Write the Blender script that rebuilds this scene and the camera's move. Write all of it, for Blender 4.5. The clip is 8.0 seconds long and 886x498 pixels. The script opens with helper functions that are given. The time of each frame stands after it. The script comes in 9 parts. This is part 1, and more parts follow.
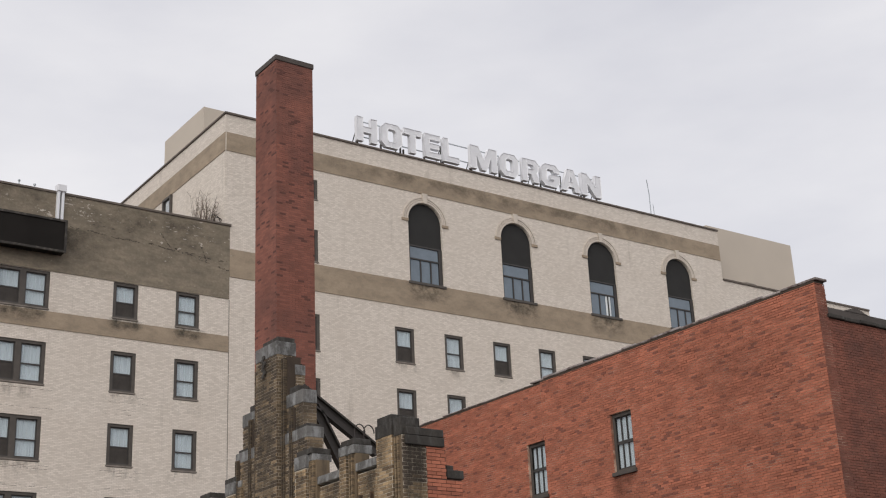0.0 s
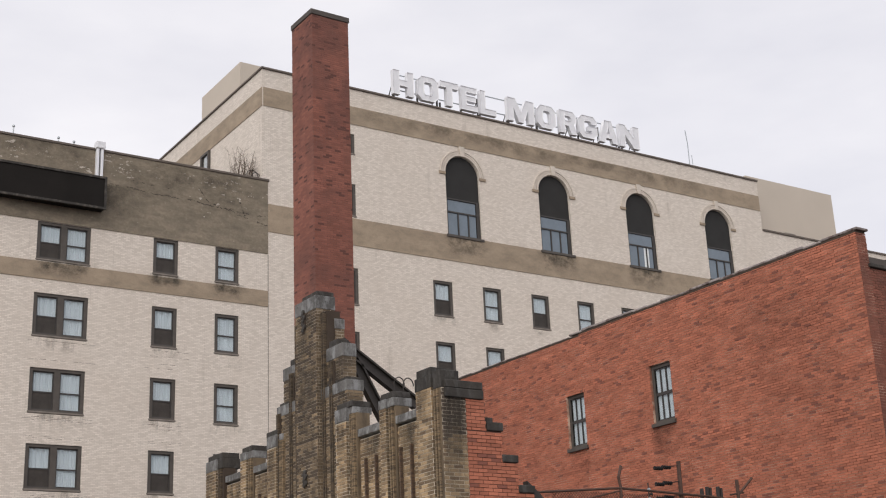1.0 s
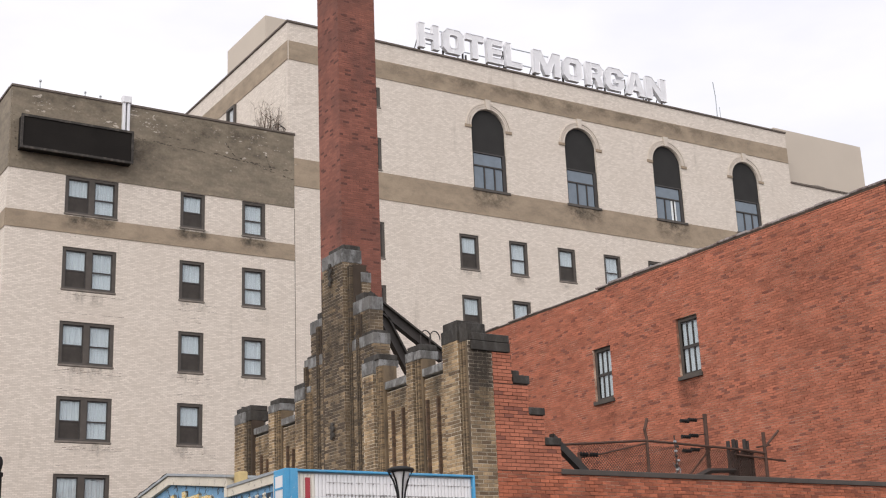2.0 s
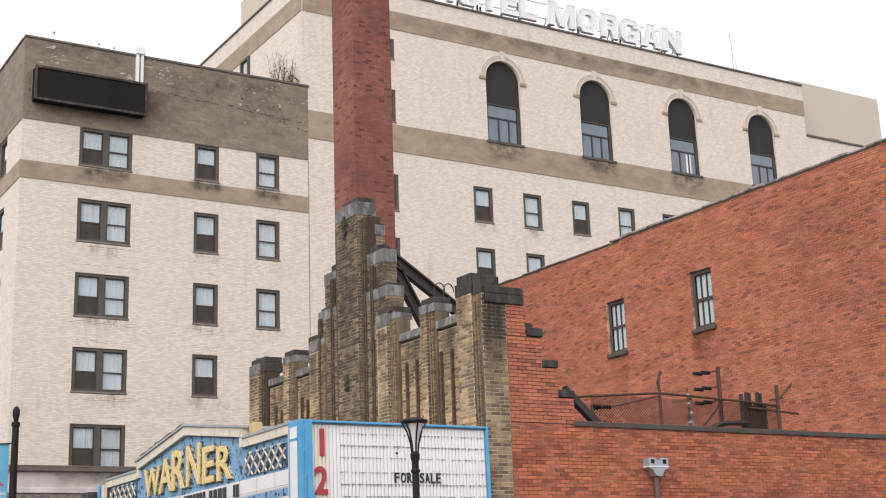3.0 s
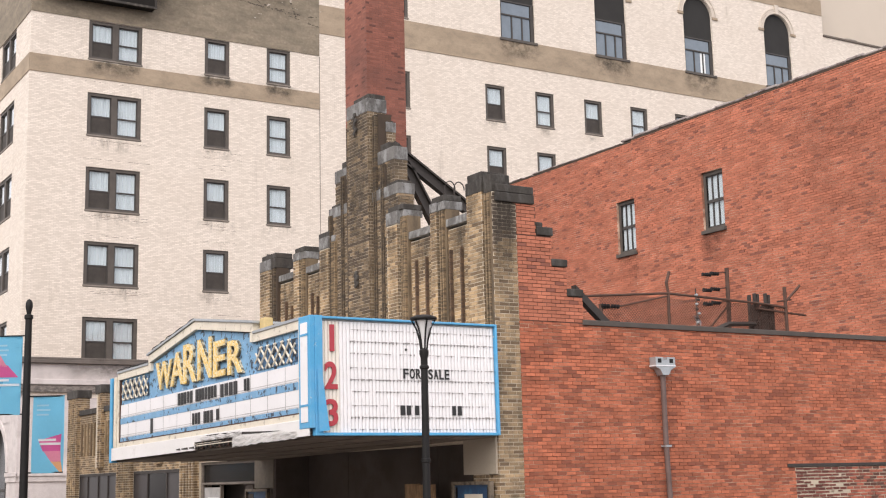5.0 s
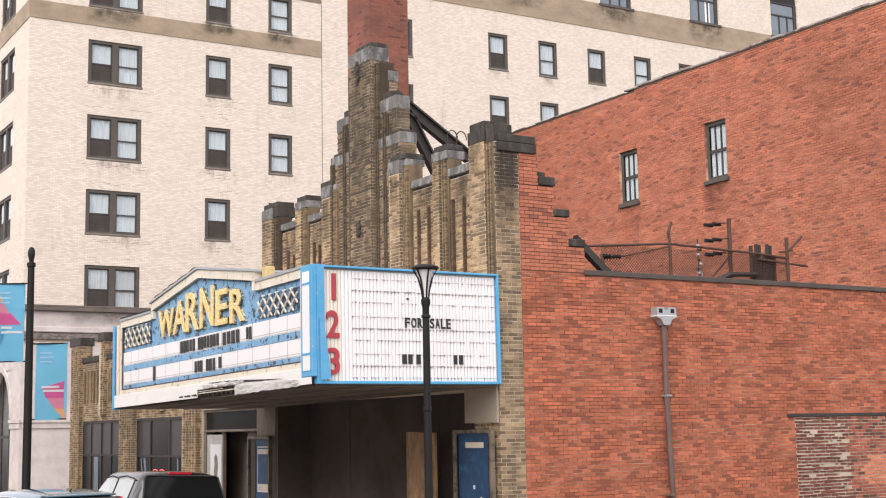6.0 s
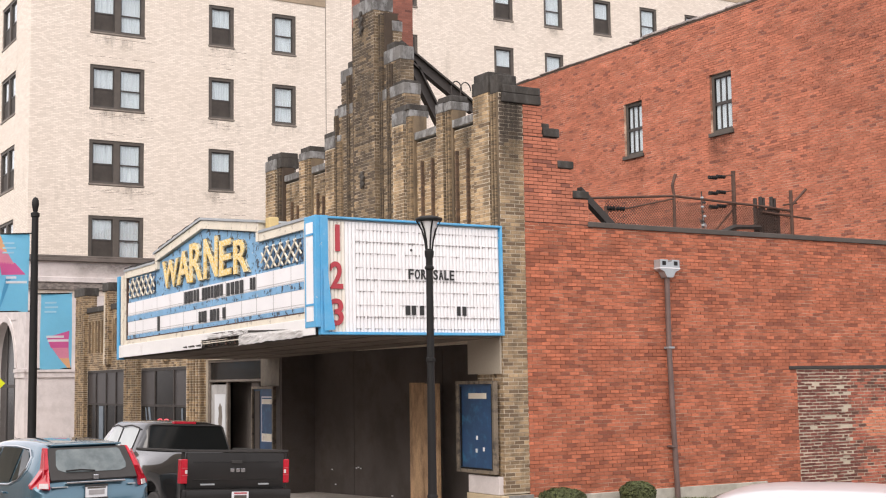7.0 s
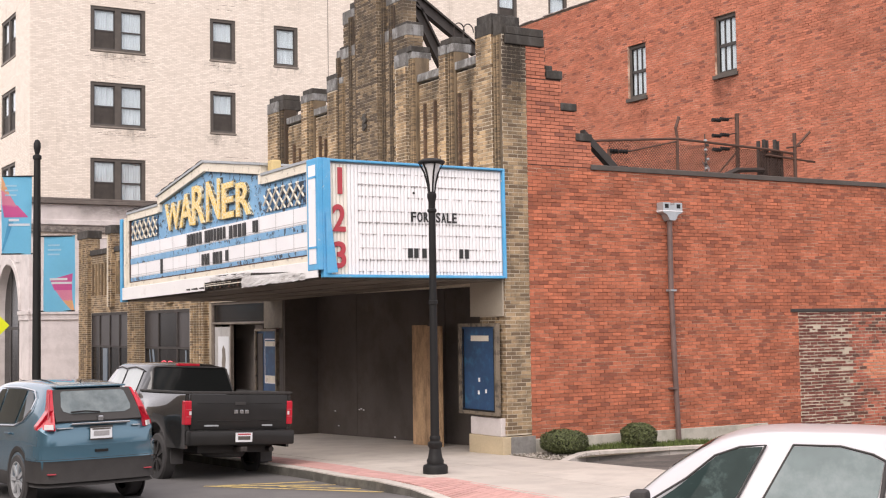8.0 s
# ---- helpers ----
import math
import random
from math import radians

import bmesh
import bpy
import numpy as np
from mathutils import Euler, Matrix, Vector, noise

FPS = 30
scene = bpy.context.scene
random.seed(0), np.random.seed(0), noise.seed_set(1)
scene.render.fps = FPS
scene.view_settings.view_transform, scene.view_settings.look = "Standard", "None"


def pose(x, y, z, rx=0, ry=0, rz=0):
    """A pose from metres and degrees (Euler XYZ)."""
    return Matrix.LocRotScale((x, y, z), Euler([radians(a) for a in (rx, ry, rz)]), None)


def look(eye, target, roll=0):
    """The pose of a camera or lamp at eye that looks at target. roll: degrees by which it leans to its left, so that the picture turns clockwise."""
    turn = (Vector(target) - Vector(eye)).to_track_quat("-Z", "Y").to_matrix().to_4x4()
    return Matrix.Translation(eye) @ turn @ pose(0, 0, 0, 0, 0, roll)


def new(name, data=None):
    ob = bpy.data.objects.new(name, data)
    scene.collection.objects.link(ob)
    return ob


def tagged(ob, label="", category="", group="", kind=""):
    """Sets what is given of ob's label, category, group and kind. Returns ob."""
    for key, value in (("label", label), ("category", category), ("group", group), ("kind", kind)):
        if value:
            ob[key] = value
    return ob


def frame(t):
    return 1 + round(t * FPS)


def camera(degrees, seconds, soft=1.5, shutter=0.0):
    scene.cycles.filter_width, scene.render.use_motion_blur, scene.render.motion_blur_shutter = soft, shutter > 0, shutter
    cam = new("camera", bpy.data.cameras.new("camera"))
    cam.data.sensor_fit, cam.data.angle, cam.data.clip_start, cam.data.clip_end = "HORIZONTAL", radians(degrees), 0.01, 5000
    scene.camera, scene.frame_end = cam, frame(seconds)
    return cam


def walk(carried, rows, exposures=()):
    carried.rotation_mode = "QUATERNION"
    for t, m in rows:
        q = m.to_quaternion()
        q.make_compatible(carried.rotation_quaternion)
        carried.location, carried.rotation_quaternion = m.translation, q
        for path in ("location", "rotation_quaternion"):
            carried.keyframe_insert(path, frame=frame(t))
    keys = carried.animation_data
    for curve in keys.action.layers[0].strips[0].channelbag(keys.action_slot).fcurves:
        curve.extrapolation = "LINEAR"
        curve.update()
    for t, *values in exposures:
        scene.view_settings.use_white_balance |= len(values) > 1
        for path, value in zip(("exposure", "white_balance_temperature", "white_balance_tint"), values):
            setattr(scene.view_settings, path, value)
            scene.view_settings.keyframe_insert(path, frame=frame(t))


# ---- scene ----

# The camera stands on the far side of the street and tilts down from the roof sign to the pavement.
cam = camera(36.94, 8.0, soft=1.15)
EYE = (-13.62, -19.46, 2.30)
ROWS = [  # seconds, yaw, pitch, roll
    (0.0, -36.145, 20.273, -2.689), (0.5, -35.213, 19.309, -2.651), (1.0, -34.322, 18.328, -2.608), (1.5, -33.580, 17.362, -2.494),
    (3.0, -32.344, 14.346, -2.047), (3.5, -32.054, 13.330, -1.850), (4.0, -31.868, 12.261, -1.634), (4.5, -31.795, 11.116, -1.453),
    (6.0, -31.625, 7.788, -1.063), (6.5, -31.530, 6.761, -0.955), (7.0, -31.431, 5.698, -0.839), (7.5, -31.355, 4.516, -0.754),
    (8.0, -31.287, 3.230, -0.796),
]
EXPOSURES = [(0.0, -0.11, 6550, 9), (0.8, 0.0, 6550, 10), (1.5, 0.17, 6550, 11), (3.0, 0.51, 6600, 11), (4.5, 0.72, 6700, 12), (6.0, 0.85, 6750, 13), (7.0, 0.84, 6800, 13), (7.5, 0.76, 6750, 13), (8.0, 0.86, 6800, 15)]
walk(cam, [(t, pose(*EYE, 90 + pitch, 0, yaw) @ pose(0, 0, 0, 0, 0, roll)) for t, yaw, pitch, roll in ROWS], EXPOSURES)

# ---- sky and sun: a bright overcast day, the light coming over the street side ----
SUN_FROM = Vector((-0.72, -0.50, 0.72)).normalized()
world = bpy.data.worlds.new("overcast_sky")
scene.world = world
world.use_nodes = True
wn, wl = world.node_tree.nodes, world.node_tree.links
wn.clear()
w_out, w_bg = wn.new("ShaderNodeOutputWorld"), wn.new("ShaderNodeBackground")
w_sky = wn.new("ShaderNodeTexSky")
w_sky.sky_type, w_sky.sun_disc = "NISHITA", False
w_sky.sun_elevation = math.asin(SUN_FROM.z)
w_sky.sun_rotation = math.atan2(SUN_FROM.x, SUN_FROM.y)
w_dim = wn.new("ShaderNodeMix")
w_dim.data_type, w_dim.blend_type = "RGBA", "MULTIPLY"
w_dim.inputs[0].default_value = 1.0
w_dim.inputs[7].default_value = (0.10, 0.10, 0.10, 1)
w_coord, w_map, w_noise, w_ramp, w_mix = (wn.new(k) for k in ("ShaderNodeTexCoord", "ShaderNodeMapping", "ShaderNodeTexNoise", "ShaderNodeValToRGB", "ShaderNodeMix"))
w_map.inputs["Scale"].default_value = (1.6, 1.6, 4.5)
w_noise.inputs["Scale"].default_value, w_noise.inputs["Detail"].default_value, w_noise.inputs["Roughness"].default_value = 1.7, 6.0, 0.5
w_ramp.color_ramp.elements[0].position, w_ramp.color_ramp.elements[0].color = 0.30, (0.735, 0.735, 0.805, 1)
w_ramp.color_ramp.elements[1].position, w_ramp.color_ramp.elements[1].color = 0.72, (1.03, 1.01, 1.035, 1)
w_mix.data_type = "RGBA"
w_mix.inputs[0].default_value = 0.9
wl.new(w_sky.outputs[0], w_dim.inputs[6])
wl.new(w_coord.outputs["Generated"], w_map.inputs[0])
wl.new(w_map.outputs[0], w_noise.inputs["Vector"])
wl.new(w_noise.outputs[0], w_ramp.inputs[0])
wl.new(w_dim.outputs[2], w_mix.inputs[6])
wl.new(w_ramp.outputs[0], w_mix.inputs[7])
wl.new(w_mix.outputs[2], w_bg.inputs[0])
w_bg.inputs[1].default_value = 1.0
wl.new(w_bg.outputs[0], w_out.inputs[0])
sun_data = bpy.data.lights.new("sun", "SUN")
sun_data.energy, sun_data.angle, sun_data.color = 1.6, radians(60), (1.0, 0.955, 0.90)
sun = new("sun", sun_data)
sun.matrix_world = look(SUN_FROM * 60, (0, 0, 0))


# ---- materials ----
def mat(name, color, rough=0.8, vary=0.15, scale=3.0, fine=60.0, bump=0.0, metal=0.0, second=None, amount=0.35, per_piece=0.0, edge=(0.45, 0.62), streak=1.0, coat=0.0, spec=0.5, cracks=None, flakes=None, odd=None):
    """A surface with grain at two scales, an optional second colour in patches (wear, stain, peeling), and a tone of its own for each piece."""
    m = bpy.data.materials.new(name)
    m.use_nodes = True
    n, l = m.node_tree.nodes, m.node_tree.links
    b = n["Principled BSDF"]
    b.inputs["Roughness"].default_value, b.inputs["Metallic"].default_value = rough, metal
    b.inputs["Coat Weight"].default_value, b.inputs["Coat Roughness"].default_value, b.inputs["Specular IOR Level"].default_value = coat, 0.04, spec
    mp = n.new("ShaderNodeMapping")
    if per_piece:                     # one pattern over all pieces of a wall
        place = n.new("ShaderNodeNewGeometry").outputs["Position"]
    else:
        place = n.new("ShaderNodeTexCoord").outputs["Object"]
    l.new(place, mp.inputs[0])
    mp.inputs["Scale"].default_value = (1, 1, streak)
    big, small = n.new("ShaderNodeTexNoise"), n.new("ShaderNodeTexNoise")
    big.inputs["Scale"].default_value, big.inputs["Detail"].default_value = scale, 5.0
    small.inputs["Scale"].default_value, small.inputs["Detail"].default_value = fine, 3.0
    l.new(mp.outputs[0], big.inputs["Vector"])
    l.new(place, small.inputs["Vector"])
    add = n.new("ShaderNodeMath")
    add.operation = "MULTIPLY_ADD"
    l.new(small.outputs[0], add.inputs[0])
    add.inputs[1].default_value = 0.5
    l.new(big.outputs[0], add.inputs[2])
    rng = n.new("ShaderNodeMapRange")
    rng.inputs["From Min"].default_value, rng.inputs["From Max"].default_value = 0.45, 1.05
    rng.inputs["To Min"].default_value, rng.inputs["To Max"].default_value = 1 - vary, 1 + vary
    l.new(add.outputs[0], rng.inputs[0])
    value = rng.outputs[0]
    if per_piece:
        geo, inf, plus, fr, pr = n.new("ShaderNodeNewGeometry"), n.new("ShaderNodeObjectInfo"), n.new("ShaderNodeMath"), n.new("ShaderNodeMath"), n.new("ShaderNodeMapRange")
        l.new(geo.outputs["Random Per Island"], plus.inputs[0])
        l.new(inf.outputs["Random"], plus.inputs[1])
        fr.operation = "FRACT"
        l.new(plus.outputs[0], fr.inputs[0])
        pr.inputs["To Min"].default_value, pr.inputs["To Max"].default_value = 1 - per_piece, 1 + per_piece
        l.new(fr.outputs[0], pr.inputs[0])
        mul = n.new("ShaderNodeMath")
        mul.operation = "MULTIPLY"
        l.new(value, mul.inputs[0])
        l.new(pr.outputs[0], mul.inputs[1])
        value = mul.outputs[0]
    base = n.new("ShaderNodeMix")
    base.data_type, base.blend_type = "RGBA", "MULTIPLY"
    base.inputs[0].default_value = 1.0
    base.inputs[6].default_value = (*color, 1)
    l.new(value, base.inputs[7])
    result = base.outputs[2]
    if second:
        patch, pn, ramp = n.new("ShaderNodeMix"), n.new("ShaderNodeTexNoise"), n.new("ShaderNodeMapRange")
        pn.inputs["Scale"].default_value, pn.inputs["Detail"].default_value, pn.inputs["Roughness"].default_value = scale * 2.3, 8.0, 0.65
        l.new(mp.outputs[0], pn.inputs["Vector"])
        ramp.inputs["From Min"].default_value, ramp.inputs["From Max"].default_value = edge
        ramp.inputs["To Min"].default_value, ramp.inputs["To Max"].default_value = 0.0, amount
        l.new(pn.outputs[0], ramp.inputs[0])
        patch.data_type = "RGBA"
        l.new(ramp.outputs[0], patch.inputs[0])
        l.new(result, patch.inputs[6])
        patch.inputs[7].default_value = (*second, 1)
        result = patch.outputs[2]
    if odd and per_piece:             # a share of burnt, darker pieces
        pick, oddly = n.new("ShaderNodeMath"), n.new("ShaderNodeMix")
        pick.operation, pick.inputs[1].default_value = "LESS_THAN", odd[0]
        twist, again = n.new("ShaderNodeMath"), n.new("ShaderNodeMath")
        twist.operation, twist.inputs[1].default_value, again.operation = "MULTIPLY", 7.31, "FRACT"
        l.new(fr.outputs[0], twist.inputs[0])
        l.new(twist.outputs[0], again.inputs[0])
        l.new(again.outputs[0], pick.inputs[0])
        oddly.data_type = "RGBA"
        l.new(pick.outputs[0], oddly.inputs[0])
        l.new(result, oddly.inputs[6])
        oddly.inputs[7].default_value = (*odd[1], 1)
        result = oddly.outputs[2]
    def blend(fac, color):
        mx = n.new("ShaderNodeMix")
        mx.data_type = "RGBA"
        l.new(fac, mx.inputs[0])
        l.new(result, mx.inputs[6])
        mx.inputs[7].default_value = (*color, 1)
        return mx.outputs[2]
    def ramped(value, a, b2, lo, hi):
        r = n.new("ShaderNodeMapRange")
        for key, v in (("From Min", a), ("From Max", b2), ("To Min", lo), ("To Max", hi)):
            r.inputs[key].default_value = v
        l.new(value, r.inputs[0])
        return r.outputs[0]
    if cracks:                        # broken dark lines between large cells
        vor, wob, off, cut = n.new("ShaderNodeTexVoronoi"), n.new("ShaderNodeTexNoise"), n.new("ShaderNodeMix"), n.new("ShaderNodeMath")
        vor.feature, vor.inputs["Scale"].default_value = "DISTANCE_TO_EDGE", cracks[0]
        wob.inputs["Scale"].default_value, wob.inputs["Detail"].default_value = cracks[0] * 2.5, 6.0
        l.new(place, wob.inputs["Vector"])
        off.data_type = "VECTOR"
        off.inputs[0].default_value = 0.22
        l.new(place, off.inputs[4])
        l.new(wob.outputs["Color"], off.inputs[5])
        flat = n.new("ShaderNodeMapping")
        flat.inputs["Scale"].default_value = (0.45, 0.45, 1.5)
        l.new(off.outputs[1], flat.inputs[0])
        l.new(flat.outputs[0], vor.inputs["Vector"])
        cut.operation = "MULTIPLY"
        l.new(ramped(vor.outputs["Distance"], 0.0, cracks[1], 1.0, 0.0), cut.inputs[0])
        l.new(ramped(big.outputs[0], 0.50, 0.60, 0.0, 0.9), cut.inputs[1])
        result = blend(cut.outputs[0], cracks[2])
    if flakes:                        # small bright spots where the coat has come off
        fl = n.new("ShaderNodeTexNoise")
        fl.inputs["Scale"].default_value, fl.inputs["Detail"].default_value, fl.inputs["Roughness"].default_value = flakes[0], 4.0, 0.7
        l.new(place, fl.inputs["Vector"])
        result = blend(ramped(fl.outputs[0], flakes[1], flakes[1] + 0.03, 0.0, 0.9), flakes[2])
    l.new(result, b.inputs["Base Color"])
    if bump:
        bp = n.new("ShaderNodeBump")
        bp.inputs["Strength"].default_value, bp.inputs["Distance"].default_value = bump, 0.01
        l.new(add.outputs[0], bp.inputs["Height"])
        l.new(bp.outputs[0], b.inputs["Normal"])
    return m


def wall_brick(name, one, two, mortar, length=0.205, course=0.068, joint=0.009, stain=(0.4, 0.36, 0.3), amount=0.3, bump=0.5):
    """Brickwork too far off to lay piece by piece: courses at true size with relief, for walls along x or y."""
    m = bpy.data.materials.new(name)
    m.use_nodes = True
    n, l = m.node_tree.nodes, m.node_tree.links
    b = n["Principled BSDF"]
    b.inputs["Roughness"].default_value = 0.88
    co, sp, add, cb, br = (n.new(k) for k in ("ShaderNodeTexCoord", "ShaderNodeSeparateXYZ", "ShaderNodeMath", "ShaderNodeCombineXYZ", "ShaderNodeTexBrick"))
    l.new(co.outputs["Object"], sp.inputs[0])
    l.new(sp.outputs[0], add.inputs[0])
    l.new(sp.outputs[1], add.inputs[1])
    l.new(add.outputs[0], cb.inputs[0])
    l.new(sp.outputs[2], cb.inputs[1])
    l.new(cb.outputs[0], br.inputs["Vector"])
    for key, v in (("Scale", 1.0), ("Mortar Size", joint), ("Mortar Smooth", 0.2), ("Bias", 0.0), ("Brick Width", length + joint), ("Row Height", course)):
        br.inputs[key].default_value = v
    br.inputs["Color1"].default_value, br.inputs["Color2"].default_value, br.inputs["Mortar"].default_value = (*one, 1), (*two, 1), (*mortar, 1)
    big, patch, ramp = n.new("ShaderNodeTexNoise"), n.new("ShaderNodeMix"), n.new("ShaderNodeMapRange")
    big.inputs["Scale"].default_value, big.inputs["Detail"].default_value = 0.35, 9.0
    l.new(co.outputs["Object"], big.inputs["Vector"])
    ramp.inputs["From Min"].default_value, ramp.inputs["From Max"].default_value, ramp.inputs["To Max"].default_value = 0.45, 0.75, amount
    l.new(big.outputs[0], ramp.inputs[0])
    patch.data_type = "RGBA"
    l.new(ramp.outputs[0], patch.inputs[0])
    l.new(br.outputs["Color"], patch.inputs[6])
    patch.inputs[7].default_value = (*stain, 1)
    run, st, rs, pm = n.new("ShaderNodeMapping"), n.new("ShaderNodeTexNoise"), n.new("ShaderNodeMapRange"), n.new("ShaderNodeMix")
    run.inputs["Scale"].default_value = (1.6, 1.6, 0.22)     # run-off streaks
    l.new(co.outputs["Object"], run.inputs[0])
    l.new(run.outputs[0], st.inputs["Vector"])
    st.inputs["Scale"].default_value, st.inputs["Detail"].default_value, st.inputs["Roughness"].default_value = 1.2, 8.0, 0.65
    rs.inputs["From Min"].default_value, rs.inputs["From Max"].default_value, rs.inputs["To Max"].default_value = 0.58, 0.78, 0.45
    l.new(st.outputs[0], rs.inputs[0])
    pm.data_type = "RGBA"
    l.new(rs.outputs[0], pm.inputs[0])
    l.new(patch.outputs[2], pm.inputs[6])
    pm.inputs[7].default_value = (0.30, 0.25, 0.20, 1)
    l.new(pm.outputs[2], b.inputs["Base Color"])
    bp = n.new("ShaderNodeBump")
    bp.inputs["Strength"].default_value, bp.inputs["Distance"].default_value, bp.invert = bump, 0.008, True
    l.new(br.outputs["Fac"], bp.inputs["Height"])
    l.new(bp.outputs[0], b.inputs["Normal"])
    return m


def glass(name, color=(0.03, 0.035, 0.04), rough=0.05):
    m = mat(name, color, rough, 0.1, 2.0, 10.0)
    m.node_tree.nodes["Principled BSDF"].inputs["Specular IOR Level"].default_value = 0.6
    return m


def clear_glass(name, rough=0.03, sheen=0.05):
    """A thin pane: clear, with a sheen of the sky."""
    m = bpy.data.materials.new(name)
    m.use_nodes = True
    n, l = m.node_tree.nodes, m.node_tree.links
    n.remove(n["Principled BSDF"])
    mix, thru, gloss, fre = n.new("ShaderNodeMixShader"), n.new("ShaderNodeBsdfTransparent"), n.new("ShaderNodeBsdfGlossy"), n.new("ShaderNodeLayerWeight")
    thru.inputs[0].default_value = (0.86, 0.89, 0.91, 1)
    gloss.inputs["Roughness"].default_value = rough
    power, lift = n.new("ShaderNodeMath"), n.new("ShaderNodeMath")
    power.operation, lift.operation = "POWER", "MULTIPLY_ADD"
    power.inputs[1].default_value = 3.5
    lift.inputs[1].default_value, lift.inputs[2].default_value = 0.9, sheen
    fre.inputs["Blend"].default_value = 0.5
    l.new(fre.outputs["Facing"], power.inputs[0])
    l.new(power.outputs[0], lift.inputs[0])
    l.new(lift.outputs[0], mix.inputs[0])
    l.new(thru.outputs[0], mix.inputs[1])
    l.new(gloss.outputs[0], mix.inputs[2])
    l.new(mix.outputs[0], n["Material Output"].inputs[0])
    return m


def soot_film(name, color, amount, scale, streak, edge=(0.42, 0.66)):
    """A thin film of dirt: ragged, heaviest along its upper edge, with bare wall between."""
    m = bpy.data.materials.new(name)
    m.use_nodes = True
    n, l = m.node_tree.nodes, m.node_tree.links
    b = n["Principled BSDF"]
    b.inputs["Base Color"].default_value, b.inputs["Roughness"].default_value = (*color, 1), 0.95
    mix, thru, geo, mp, no, rng, co, sp = (n.new(k) for k in ("ShaderNodeMixShader", "ShaderNodeBsdfTransparent", "ShaderNodeNewGeometry", "ShaderNodeMapping", "ShaderNodeTexNoise", "ShaderNodeMapRange", "ShaderNodeTexCoord", "ShaderNodeSeparateXYZ"))
    l.new(geo.outputs["Position"], mp.inputs[0])
    mp.inputs["Scale"].default_value = (1, 1, streak)
    no.inputs["Scale"].default_value, no.inputs["Detail"].default_value, no.inputs["Roughness"].default_value = scale, 9.0, 0.72
    l.new(mp.outputs[0], no.inputs["Vector"])
    rng.inputs["From Min"].default_value, rng.inputs["From Max"].default_value, rng.inputs["To Max"].default_value = *edge, amount
    l.new(no.outputs[0], rng.inputs[0])
    l.new(co.outputs["UV"], sp.inputs[0])
    def fade(value, a, b2):
        r = n.new("ShaderNodeMapRange")
        r.interpolation_type = "SMOOTHSTEP"
        r.inputs["From Min"].default_value, r.inputs["From Max"].default_value = a, b2
        l.new(value, r.inputs[0])
        return r.outputs[0]
    fac = rng.outputs[0]
    for f in (fade(sp.outputs[0], 0.0, 0.3), fade(sp.outputs[0], 1.0, 0.7), fade(sp.outputs[1], 0.0, 0.8), fade(sp.outputs[1], 1.0, 0.93)):
        mu = n.new("ShaderNodeMath")
        mu.operation = "MULTIPLY"
        l.new(fac, mu.inputs[0])
        l.new(f, mu.inputs[1])
        fac = mu.outputs[0]
    l.new(fac, mix.inputs[0])
    l.new(thru.outputs[0], mix.inputs[1])
    l.new(b.outputs[0], mix.inputs[2])
    l.new(mix.outputs[0], n["Material Output"].inputs[0])
    return m


M = {"clear": clear_glass("clear_window_glass")}
M["soot_film"] = soot_film("soot_film", (0.075, 0.062, 0.05), 0.6, 2.2, 0.5, (0.48, 0.72))
M["sign_soot_shade"] = soot_film("sign_soot_shade", (0.05, 0.042, 0.035), 0.85, 0.7, 1.0, (0.30, 0.66))
M["broad_soot"] = soot_film("broad_soot", (0.09, 0.040, 0.028), 0.22, 1.4, 1.8, (0.34, 0.72))
M["band_soot"] = soot_film("band_soot", (0.07, 0.062, 0.05), 0.8, 1.6, 1.3, (0.38, 0.64))
M["top_soot"] = soot_film("top_soot", (0.075, 0.062, 0.048), 0.55, 1.0, 1.4, (0.42, 0.70))
M["wall_soot"] = soot_film("wall_soot", (0.07, 0.035, 0.026), 0.75, 0.8, 1.2, (0.40, 0.70))
M["red_brick"] = mat("red_brick", (0.43, 0.136, 0.073), 0.9, 0.30, 1.1, 28, 0.5, second=(0.24, 0.080, 0.046), amount=0.55, edge=(0.46, 0.64), streak=2.6, per_piece=0.26, odd=(0.10, (0.25, 0.080, 0.047)), flakes=(7.0, 0.69, (0.52, 0.23, 0.14)))
M["red_mortar"] = mat("red_mortar", (0.21, 0.095, 0.062), 0.95, 0.25, 0.45, 60, 0.3, second=(0.68, 0.50, 0.38), amount=0.9, edge=(0.45, 0.60), streak=1.6)
M["audit_mortar"] = mat("pale_red_mortar", (0.25, 0.11, 0.07), 0.95, 0.25, 0.4, 60, 0.3, second=(0.70, 0.50, 0.38), amount=0.9, edge=(0.42, 0.60), streak=1.6)
M["dark_red_brick"] = mat("dark_red_brick", (0.443, 0.155, 0.092), 0.9, 0.22, 0.9, 40, 0.4, second=(0.24, 0.086, 0.057), amount=0.32, per_piece=0.19, odd=(0.05, (0.24, 0.088, 0.06)), edge=(0.42, 0.72), streak=4.0, flakes=(5.0, 0.71, (0.54, 0.26, 0.18)))
M["clay_coping"] = mat("weathered_clay_coping", (0.30, 0.265, 0.25), 0.7, 0.35, 1.2, 30, 0.2, second=(0.10, 0.065, 0.055), amount=0.85, edge=(0.47, 0.60), per_piece=0.25)
M["chimney_brick"] = mat("chimney_brick", (0.255, 0.097, 0.068), 0.9, 0.30, 0.35, 40, 0.25, second=(0.12, 0.056, 0.046), amount=0.55, per_piece=0.16, odd=(0.07, (0.12, 0.048, 0.038)), flakes=(3.0, 0.70, (0.36, 0.20, 0.15)))
